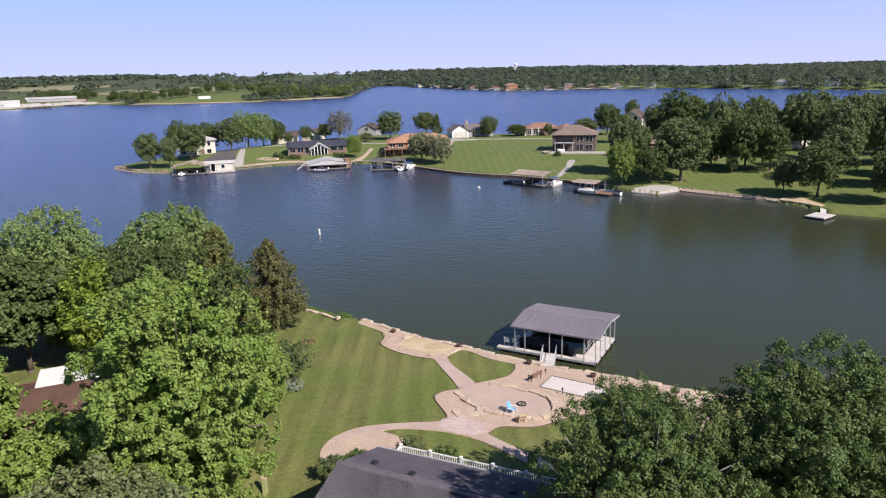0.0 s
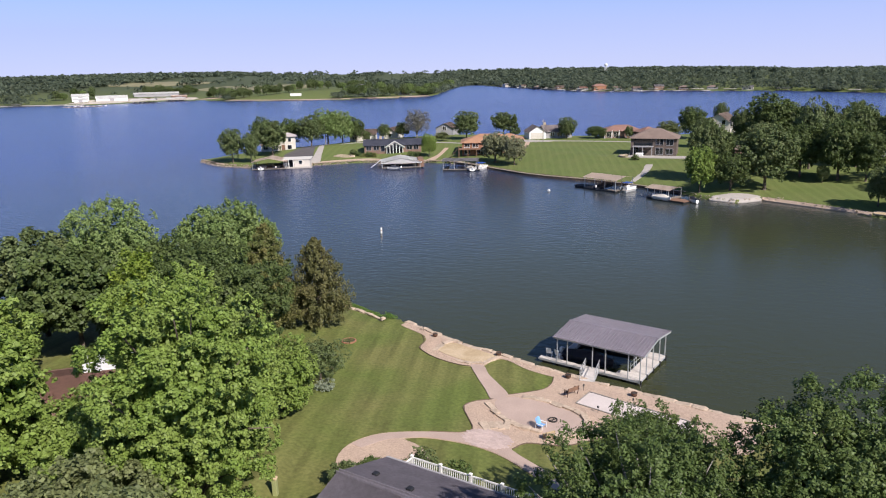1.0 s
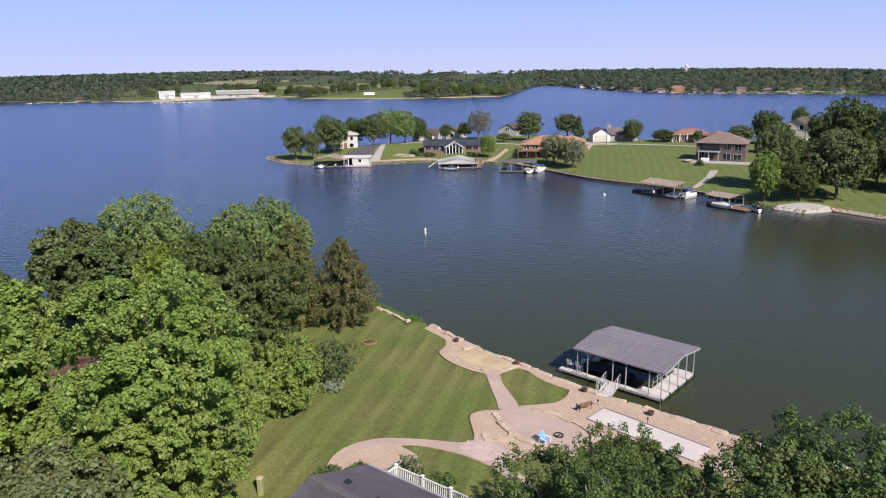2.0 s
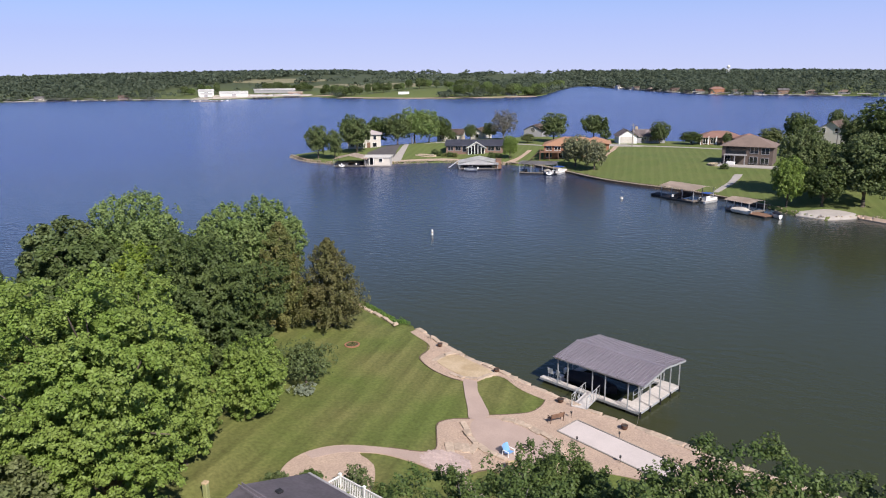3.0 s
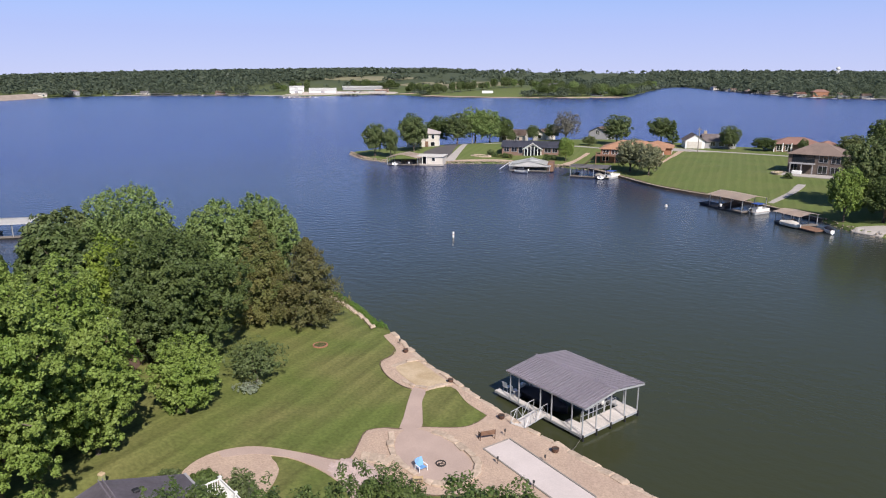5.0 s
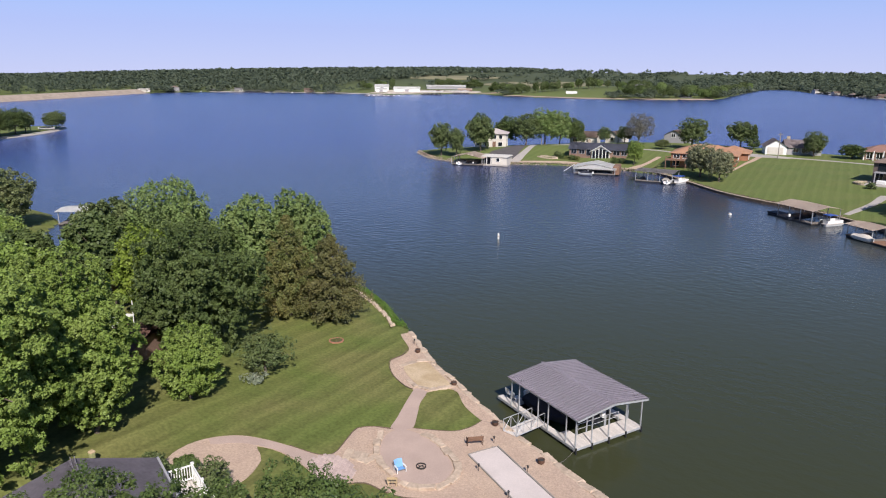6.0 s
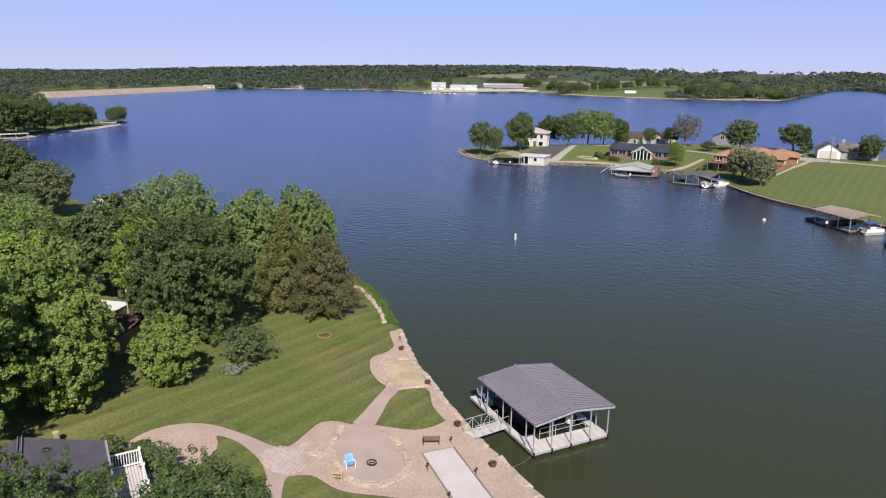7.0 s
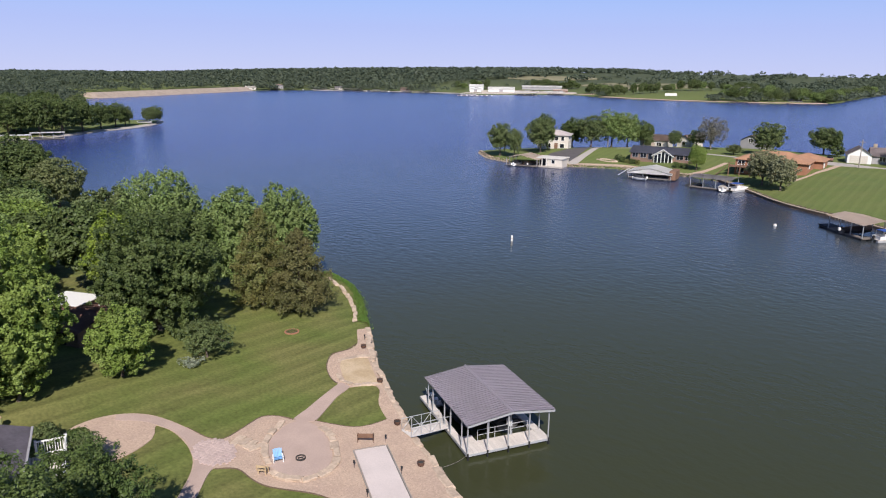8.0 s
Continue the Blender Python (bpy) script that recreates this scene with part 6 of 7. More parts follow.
draped("gravel_spit", [(38.9, 143.5), (41.6, 141.6), (43.8, 140.6), (46.4, 141.7), (49.2, 143.6), (48.2, 145.4), (45.4, 146.2), (42.2, 145.4), (39.8, 144.6)], M_ROADWAY, 0.10, "pale gravel beach on a bank", "beach", 1.0, cell=1)
draped("shore_sand", [(49.0, 143.6), (56.3, 135.8), (60.8, 130.7), (62.6, 127.8), (63.1, 128.3), (61.1, 131.0), (56.6, 136.2), (49.5, 143.9)], M_SAND, 0.09, "thin pale sand strip along a lawn", "beach", 1.0, cell=1)
draped("clay_bank", [(62.8, 128.0), (64.4, 125.4), (65.7, 123.0), (66.6, 120.6), (67.6, 121.0), (67.2, 125.0), (67.0, 127.2), (65.2, 128.8), (63.6, 129.2)], M_BEACH, 0.10, "tan eroded clay bank", "bank", 1.0, cell=1)
stone_row("point_garden_border", [(-58, 212), (-54.5, 211), (-51.5, 212), (-54, 213.6), (-57.6, 213.2)], "ring of pale stones round a garden bed", "stone edging", (0.8, 1.4), 0.6, 0.35, 0.05)


def riprap(name, line, n, size, label, seed, spread=0.35):
    """Loose stones along a far shore, too many to count."""
    rng = np.random.default_rng(seed)
    pts = np.array(smooth_line(line, 0.3))
    i = rng.integers(0, len(pts), n)
    p = pts[i] + rng.normal(size=(n, 2)) * spread
    z = np.maximum(ground_height(p[:, 0], p[:, 1]), -0.05) + rng.uniform(0, 0.1, n)
    cube = np.array([(a, b, c) for a in (-1, 1) for b in (-1, 1) for c in (-1, 1)], float)
    s = rng.uniform(0.5, 1.2, (n, 1, 3)) * size * np.array([1, 1, 0.7]) / 2
    v = cube[None] * s * rng.uniform(0.7, 1.2, (n, 8, 1))
    a = rng.uniform(0, 3.14, n)
    c, d = np.cos(a)[:, None], np.sin(a)[:, None]
    v = np.stack([v[:, :, 0] * c - v[:, :, 1] * d, v[:, :, 0] * d + v[:, :, 1] * c, v[:, :, 2]], -1) + np.column_stack([p, z])[:, None]
    q = np.array([(0, 1, 3, 2), (4, 6, 7, 5), (0, 4, 5, 1), (2, 3, 7, 6), (0, 2, 6, 4), (1, 5, 7, 3)])
    quads = (q[None] + np.arange(n)[:, None, None] * 8).reshape(-1, 4)
    return tagged(new(name, quad_mesh(name, v.reshape(-1, 3), quads, M_STONE_DARK if seed == 52 else M_STONE_FAR)), label, "rocks", kind="stuff")


draped("shore_strip", [(-60.5, 201.6), (-54.3, 205.4), (-46, 208.2), (-40, 205.4), (-39.6, 206.6), (-46, 209.8), (-54.8, 206.9), (-60.2, 203.4)], M_SAND, 0.08, "tan gravel strip along a lake point", "gravel strip", 1.5, cell=3)
riprap("shore_riprap", MID_SHORE[:11], 2200, 0.30, "pale rock edging along the shore of a point", 51)
riprap("lawn_shore_riprap", MID_SHORE[10:15], 900, 0.20, "brown rocks at the foot of a lake wall", 52)
riprap("beach_stones", MID_SHORE[15:22], 160, 0.22, "scattered pale stones along a sandy shore", 53, 0.4)


def shore_wall(line):
    """A low timber wall with a pale cap that holds a lawn above the lake."""
    t = thing("lake_wall", "low dark timber lake wall with pale cap below a lawn", "retaining wall")
    pts = [Vector((*q, 0)) for q in smooth_line(line, 2.4)]
    for a, b in zip(pts, pts[1:]):
        out = Vector((b.y - a.y, a.x - b.x, 0)).normalized()
        if gz(*(a + out)[:2]) > gz(*(a - out)[:2]):
            out = -out
        a2, b2 = a + out * 0.5, b + out * 0.5
        k = bmesh.new()
        beam(k, (a2.x, a2.y, 0.0), (b2.x, b2.y, 0.0), 0.22, 1.0)
        part("wall_panel", k, M_WALL_TIMBER, t)
        k = bmesh.new()
        a2, b2 = a + out * 0.25, b + out * 0.25
        beam(k, (a2.x, a2.y, 0.56), (b2.x, b2.y, 0.56), 0.5, 0.1)
        part("cap", k, M_STONE_FAR, t, "pale weathered cap")


shore_wall(MID_SHORE[9:16])


def float_dock(name, label, x, y, rz, L, W, roof=None, eave=2.7, rise=0.5, deck=None, inner=True, gable_end=False):
    t = thing(name, label, "dock", x, y, 0, rz)
    for x0, y0, x1, y1 in ((-L / 2, -W / 2, L / 2, -W / 2 + 1.1), (-L / 2, -W / 2 + 1.1, -L / 2 + 1.0, W / 2), (L / 2 - 1.0, -W / 2 + 1.1, L / 2, W / 2)) if inner else ((-L / 2, -W / 2, L / 2, W / 2),):
        d = bmesh.new()
        box(d, (x0 + x1) / 2, (y0 + y1) / 2, 0.3, x1 - x0, y1 - y0, 0.16)
        part("walkway", d, deck or M_DECK_DARK, t)
        f = bmesh.new()
        box(f, (x0 + x1) / 2, (y0 + y1) / 2, -0.3, (x1 - x0) * 0.96, (y1 - y0) * 0.85, 0.6)
        part("float", f, M_BLACK, t)
    if roof:
        prof = [(-W / 2 - 0.3, eave), (0.0, eave + rise), (W / 2 + 0.3, eave)]
        r = bmesh.new()
        va = [r.verts.new((-L / 2 - 0.3, yy, zz)) for yy, zz in prof]
        vb = [r.verts.new((L / 2 + 0.3, yy, zz)) for yy, zz in prof]
        for k in range(len(prof) - 1):
            r.faces.new((va[k], vb[k], vb[k + 1], va[k + 1]))
        bmesh.ops.solidify(r, geom=list(r.faces), thickness=0.14)
        bmesh.ops.recalc_face_normals(r, faces=list(r.faces))
        part("roof", r, roof, t)
        if gable_end:
            for sx in (-1, 1):
                g = bmesh.new()
                slope = [g.verts.new((sx * (L / 2 + 0.1), yy, zz - 0.1)) for yy, zz in prof]
                foot = [g.verts.new((sx * (L / 2 + 0.1), yy, eave - 0.35)) for yy in (-W / 2 - 0.2, W / 2 + 0.2)]
                g.faces.new([foot[0], *slope, foot[1]])
                bmesh.ops.solidify(g, geom=list(g.faces), thickness=0.08)
                part("gable_end", g, roof, t)
        for sx in (-1, -0.33, 0.33, 1):
            for sy in (-1, 1):
                p = bmesh.new()
                box(p, sx * (L / 2 - 0.2), sy * (W / 2 - 0.15), 0.2, 0.12, 0.12, eave - 0.2 + (0.05 if rise else 0))
                part("post", p, M_STEEL, t)
    return t


# the long dock at the tip, with its white boathouse
float_dock("point_dock", "large dock with pale low-pitched roof beside a boathouse", -72.0, 194.4, 102, 8.0, 9.6, M_ROOF_TAN, 2.3, 1.1)
t = thing("boathouse", "low white boathouse with flat pale roof on the water", "boathouse", -65.2, 198.2, 0, 12)
b = bmesh.new()
box(b, 1.6, 0, -0.3, 4.6, 6.0, 2.8)
part("wall", b, M_SIDING, t)
b = bmesh.new()
box(b, -0.2, 0, 2.5, 8.8, 6.6, 0.16)
part("roof", b, M_ROOF_PALE, t)
for x in (-3.6, -2.2, -0.9):
    b = bmesh.new()
    box(b, x, -3.0, 0, 0.2, 0.2, 2.5)
    part("post", b, M_WHITE, t)
# solid navy block put in for the shade inside the open bay
b = bmesh.new()
box(b, -2.2, 1.0, 0.2, 3.0, 4.0, 2.2)
part("bay_shade_block", b, M_NAVY, t)
window(t, 1.2, -3.03, 1.2, 0.9, 1.0, 0)
b = bmesh.new()
box(b, 0, -4.0, 0.1, 9.0, 1.8, 0.3)
part("landing", b, M_ROADWAY, t)
boat("slip_boat", "dark covered boat inside a dock slip", -70.0, 194.6, 0.1, 100, 6.2, 2.4, M_NAVY, M_NAVY)
boat("covered_slip_boat", "dark covered boat under a white dock roof", -35.4, 196.0, 0.1, 100, 6.0, 2.3, M_NAVY, M_NAVY)
boat("lift_boat", "dark covered boat on a lift under a tan dock roof", 19.8, 157.6, 0.2, 48, 6.0, 2.4, M_NAVY, M_NAVY)
boat("covered_boat", "small boat with pale hull and dark cover moored at a dock", -73.8, 192.6, 0.1, 100, 5.5, 2.2, M_WHITE, M_NAVY)
float_dock("white_roofed_dock", "dock with white low-gabled metal roof and red-brown end wall", -33.8, 196.4, 102, 8.2, 11.0, M_WHITE, 1.9, 1.2, gable_end=True)
t = thing("dock_store", "red-brown timber store at the end of a dock", "shed", -28.3, 197.4, 0.3, 12)
b = bmesh.new()
box(b, 0, 0, 0, 1.6, 6.5, 2.2)
part("wall", b, M_WOOD, t)
t = thing("boat_slide", "white boat slide on a dock", "slide", -40.2, 193.2, 0.3, 12)
b = bmesh.new()
beam(b, (-1.6, 0, 0.1), (1.2, 0, 2.1), 1.0, 0.12)
part("chute", b, M_WHITE, t)
b = bmesh.new()
beam(b, (1.2, -0.4, 0), (1.2, -0.4, 2.0), 0.1)
beam(b, (1.2, 0.4, 0), (1.2, 0.4, 2.0), 0.1)
part("legs", b, M_STEEL, t)
boat("white_runabout", "small white runabout moored beside a white-roofed dock", -34.6, 190.0, 0.05, 190, 3.6, 1.5, M_WHITE, M_NAVY)
float_dock("grey_dock", "dock with shallow grey metal roof and open sides", -15.9, 191.0, 0, 9.4, 7.2, M_ROOF_GREY, 2.7, 0.35)
boat("blue_pontoon", "pontoon boat with bright blue cover beside a dock", -10.2, 190.4, 0.0, 74, 5.6, 2.2, M_WHITE, M_COVER_BLUE, True, True)
boat("white_pontoon", "white speedboat tied up under a dock roof", -13.2, 188.8, 0.1, 110, 5.4, 2.1, M_WHITE, M_SIDING)
float_dock("lawn_dock", "dock with pale tan metal roof below a lawn", 20.6, 157.6, -42, 8.6, 6.6, M_ROOF_TAN, 2.7, 0.6)
float_dock("open_float", "dark open floating walkway with posts", 15.4, 160.6, -42, 3.4, 2.6, None, deck=M_NAVY, inner=False)
boat("lake_pontoon", "white pontoon boat with blue cover beside a dock", 24.6, 155.0, 0.0, 50, 4.2, 1.8, M_WHITE, M_COVER_BLUE, True, True)
float_dock("red_deck_dock", "dock with pale roof and red-brown timber deck", 30.6, 146.0, -45, 5.4, 4.6, M_ROOF_TAN, 2.2, 0.4)
t = thing("red_float", "red-brown timber swimming float", "float", 32.5, 142.2, 0, -45)
for k in range(12):
    b = bmesh.new()
    box(b, -2.2 + 0.4 * k, 0, 0.28, 0.37, 2.8, 0.14)
    part("board", b, M_WOOD, t)
b = bmesh.new()
box(b, 0, 0, -0.3, 4.6, 2.5, 0.56)
part("float_body", b, M_BLACK, t)
boat("moored_boat", "white open boat moored at a timber deck", 29.8, 143.4, 0.05, -50, 4.2, 1.7, M_WHITE, M_SIDING)
boat("jet_ski", "small white watercraft beside a float", 35.3, 140.8, 0.0, 120, 2.3, 0.9, M_WHITE, M_NAVY, False)
float_dock("swim_float", "small white floating platform near a bank", 63.2, 114.3, -52, 3.2, 4.2, None, deck=M_DECKING, inner=False)
t = thing("gang_plank", "narrow pale gangplank from bank to float", "gangway", 65.6, 117.8, 0.32, 62)
b = bmesh.new()
box(b, 0, 0, 0, 5.4, 0.9, 0.12)
part("boards", b, M_DECKING, t)


def utility_pole(x, y, H=9.0, lamp=False):
    t = thing("utility_pole", "grey timber utility pole on a lawn", "pole", x, y, gz(x, y), 20, group="utility poles")
    b = bmesh.new()
    pipe(b, (0, 0, -0.4), (0, 0, H), 0.17, 0.11)
    part("pole", b, M_POLE, t)
    b = bmesh.new()
    box(b, 0, 0, H - 0.7, 1.6, 0.12, 0.14)
    part("cross_arm", b, M_POLE, t)


for q in ((-69.4, 241.5, 9.5), (7.2, 234.5, 7.5), (58.5, 205.0, 8.5)):
    utility_pole(*q)
t = thing("parked_car", "small dark red car parked by a garage", "car", -2.0, 246.0, gz(-2, 246), 100)
b = bmesh.new()
box(b, 0, 0, 0.3, 4.3, 1.75, 0.65)
part("body", bevelled(b, 0.15), M_ROOF_RED, t)
b = bmesh.new()
box(b, -0.2, 0, 0.92, 2.3, 1.5, 0.55)
part("cabin", bevelled(b, 0.18), M_GLASS, t)
for sx in (-1.35, 1.35):
    for sy in (-0.82, 0.82):
        b = bmesh.new()
        pipe(b, (sx, sy - 0.1, 0.32), (sx, sy + 0.1, 0.32), 0.32, n=14)
        part("wheel", b, M_BLACK, t)

# trees of the point
KINDS = {"mid": (M_LEAF_MID, "mid-green broadleaf tree"), "oak": (M_LEAF_OAK, "dark green oak tree"), "maple": (M_LEAF_MAPLE2, "fresh green maple tree"), "bright": (M_LEAF_MAPLE, "bright green leafy tree"),
         "pale": (M_LEAF_PALE, "pale olive-green tree"), "dusty": (M_LEAF_DUSTY, "dusty grey-green spreading tree"), "grey": (M_LEAF_GREY, "sparse grey-leaved half-bare tree")}
PROTO = {}


def mid_tree(x, y, H, R, kind, where="on the lawns of a lake point"):
    k = (kind, random.randrange(3))
    mat, words = KINDS[kind]
    if k not in PROTO:
        t = broadleaf(x, y, 10.0, 4.0, mat, words + " " + where, 100 + 10 * list(KINDS).index(kind) + k[1], base=1.5, clumps=125 if kind != "grey" else 100, per=110 if kind != "grey" else 70,
                      leaf=0.17 if kind != "grey" else 0.13, lumpy=0.5, r=0.24, limbs=14 if kind != "grey" else 46, holes=0.3 if kind != "grey" else 0.45, full=2.3)
        PROTO[k] = t
    else:
        t = copy_thing(PROTO[k], pose(x, y, gz(x, y), 0, 0, random.uniform(0, 360)))
    t.matrix_basis = pose(x, y, gz(x, y) - 0.05, 0, 0, random.uniform(0, 360))
    wide = R / 4.0 * (0.92 if x > 40 else 1.02)
    t.scale = (wide, wide, H / 10.0)
    return tagged(t, words + " " + where)


mid_tree(-87.2, 202.6, 10.5, 3.7, "mid")
mid_tree(-80.6, 201.0, 9.2, 2.4, "mid")
mid_tree(-77.8, 211.6, 11.0, 4.7, "mid")
mid_tree(-89.0, 232.0, 12.0, 3.9, "oak")
mid_tree(-82.3, 240.0, 10.6, 4.3, "oak")
mid_tree(-73.0, 236.1, 11.0, 4.6, "mid")
mid_tree(-69.3, 244.1, 12.9, 5.3, "maple")
mid_tree(-64.5, 246.2, 11.6, 4.3, "maple")
mid_tree(-60.9, 251.6, 9.2, 3.3, "oak")
mid_tree(-54.2, 240.1, 4.1, 1.5, "mid")
mid_tree(-50.7, 253.4, 5.7, 2.3, "mid")
mid_tree(-43.8, 254.9, 6.0, 2.7, "mid")
mid_tree(-38.0, 251.9, 10.6, 5.0, "grey")
mid_tree(-27.8, 211.4, 7.2, 2.4, "bright")
mid_tree(-19.4, 247.2, 10.0, 4.6, "mid")
mid_tree(-27.6, 241.9, 3.2, 2.5, "pale")
mid_tree(-6.8, 197.4, 8.6, 4.2, "dusty")
mid_tree(-1.2, 191.6, 8.0, 3.3, "dusty")
mid_tree(-7.0, 262.6, 8.6, 4.5, "mid")
mid_tree(15.6, 246.0, 7.4, 3.2, "mid")
mid_tree(25.5, 246.0, 4.3, 3.5, "oak")
mid_tree(36.1, 243.5, 4.4, 1.4, "mid")
mid_tree(48.6, 240.0, 6.0, 4.4, "pale")
mid_tree(42.2, 160.5, 13.2, 5.0, "mid")
mid_tree(44.2, 148.4, 8.4, 4.2, "oak")
mid_tree(38.2, 148.8, 9.8, 3.1, "bright")
mid_tree(51.3, 149.6, 13.6, 6.2, "mid")
mid_tree(68.7, 202.1, 16.0, 7.3, "oak")
mid_tree(64.0, 214.0, 11.5, 3.2, "mid")
mid_tree(56.2, 241.2, 10.8, 5.0, "oak")
mid_tree(75.0, 280.0, 11.5, 3.0, "mid")
mid_tree(66.1, 167.2, 15.9, 4.2, "mid")
mid_tree(54.6, 164.0, 11.0, 4.4, "pale")
mid_tree(61.2, 158.4, 12.2, 4.7, "oak")
mid_tree(66.9, 153.5, 13.2, 5.0, "oak")
mid_tree(77.3, 170.0, 14.6, 3.8, "mid")
mid_tree(86.9, 167.7, 16.2, 6.3, "mid")
mid_tree(65.4, 132.2, 7.2, 2.4, "mid")
mid_tree(69.5, 127.5, 10.2, 4.3, "oak")
mid_tree(84.6, 148.0, 14.6, 5.4, "mid")
mid_tree(78.0, 118.4, 9.8, 4.2, "oak")
mid_tree(93.6, 158.9, 15.6, 5.3, "mid")
mid_tree(95.4, 151.0, 14.4, 4.5, "mid")
mid_tree(63.5, 152.4, 3.8, 1.4, "mid")
mid_tree(71.2, 150.8, 10.8, 4.0, "oak")
mid_tree(74.1, 200.6, 11.6, 4.1, "mid")
mid_tree(82.9, 198.1, 12.2, 4.0, "mid")
mid_tree(105.4, 196.8, 13.8, 5.5, "mid")
mid_tree(116.7, 189.2, 13.6, 5.4, "mid")
mid_tree(53.7, 162.4, 9.8, 4.0, "oak")
for q in ((79, 138, 11, 4.5), (86, 128, 11, 4.6), (95, 135, 13, 5.2), (104, 150, 14, 5.5), (108, 168, 14, 5.5), (100, 178, 14, 5.2), (120, 172, 14, 5.6), (125, 205, 14, 5.5), (96, 215, 13, 5.2), (112, 220, 13, 5.2), (130, 190, 14, 5.2),
          (58, 172, 10, 4.0), (50, 178, 8, 3.4), (84, 182, 13, 4.6), (75, 186, 12, 4.4), (92, 112, 10, 4.6), (100, 118, 11, 5.0), (54, 214, 9, 3.6), (82, 225, 12, 4.6), (68, 224, 10, 4.0)):
    mid_tree(*q, random.choice(("mid", "oak")), "in the woods of a lake shore")
conifer(-2.8, 259.5, 8.0, 2.2, M_LEAF_OAK, "dark green spruce beside a house", 61, boughs=70, per=40, leaf=0.22)

# the wooded spit to the west and the bank beyond the near woods
for q in ((-272.6, 168.5, 10.8, 4.5, "oak"), (-276.1, 174.6, 9.0, 3.9, "mid"), (-285.0, 191.0, 7.6, 3.6, "mid"), (-289.5, 196.5, 8.2, 3.6, "mid"), (-253.9, 119.0, 14.5, 7.0, "oak"), (-250.5, 128.6, 15.0, 6.0, "oak"), (-253.3, 137.8, 14.4, 6.2, "oak"),
          (-259.3, 148.5, 12.8, 5.6, "oak"), (-266.9, 159.5, 11.4, 4.8, "oak")):
    mid_tree(*q, "on a wooded spit")
rng1 = random.Random(9)
for k in range(46):
    x, y = rng1.uniform(-345, -258), rng1.uniform(70, 172)
    if float(depth_in(FAR, np.array([x]), np.array([y]))[0]) > 5:
        mid_tree(x, y, rng1.uniform(11, 14.0), rng1.uniform(4.5, 6.5), rng1.choice(("oak", "oak", "mid")), "on a wooded spit")
float_dock("spit_dock", "dock with white flat roof along a wooded spit", -241.5, 128.0, 70, 11.0, 5.0, M_WHITE, 2.6, 0.2)
float_dock("spit_boathouse", "low white-roofed boat shelter on a bank", -237.5, 112.5, 70, 15.0, 5.0, M_WHITE, 2.6, 0.3)
boat("spit_boat", "pale motor boat pulled up on grass", -283.0, 187.5, 0.9, 60, 6.0, 2.3, M_WHITE, M_NAVY)
draped("spit_bank", [(-230, 60), (-242, 108), (-251, 134), (-264, 156), (-275, 178), (-288, 195), (-299, 203), (-301, 206), (-286, 196.5), (-272, 179.5), (-261, 157), (-248, 134.5), (-239, 108.5), (-227, 61)], M_ROADWAY, 0.08, "pale rocky bank of a wooded spit", "bank", 5, cell=8)
# trees of the near shore, further west
for q in ((-92, 72, 9.8, 4.6, "pale"), (-101, 70, 11.0, 5.0, "oak"), (-109, 72, 11.5, 5.0, "oak"), (-84, 63, 7.6, 4.4, "oak"), (-74, 60, 7.2, 4.2, "maple"), (-66, 57, 6.8, 4.2, "bright"), (-58, 53.5, 6.6, 4.0, "bright"), (-92, 60, 7.5, 4.2, "mid"), (-80, 52, 7.5, 4.4, "mid"), (-63, 40, 6.5, 4.0, "maple"), (-52, 44, 6.0, 4.0, "maple"),
          (-75, 42, 8.0, 4.5, "mid"), (-44, 45, 8.6, 4.0, "maple"), (-47, 38, 8.5, 4.2, "bright"), (-58, 36, 8.5, 4.4, "bright"), (-38, 35, 8.0, 4.0, "bright"), (-34, 29, 8.5, 4.0, "bright"), (-88, 44, 8, 4.5, "mid"), (-115, 68, 9, 4.8, "oak"), (-104, 58, 7, 4.5, "mid"), (-98, 50, 8, 4.5, "mid"), (-118, 56, 9, 5, "oak")):
    mid_tree(*q, "on a wooded near shore")
float_dock("cove_dock", "dock with white roof and open pale walkway in a cove", -89.5, 84.0, 35, 7.0, 5.5, M_WHITE, 2.6, 0.3)


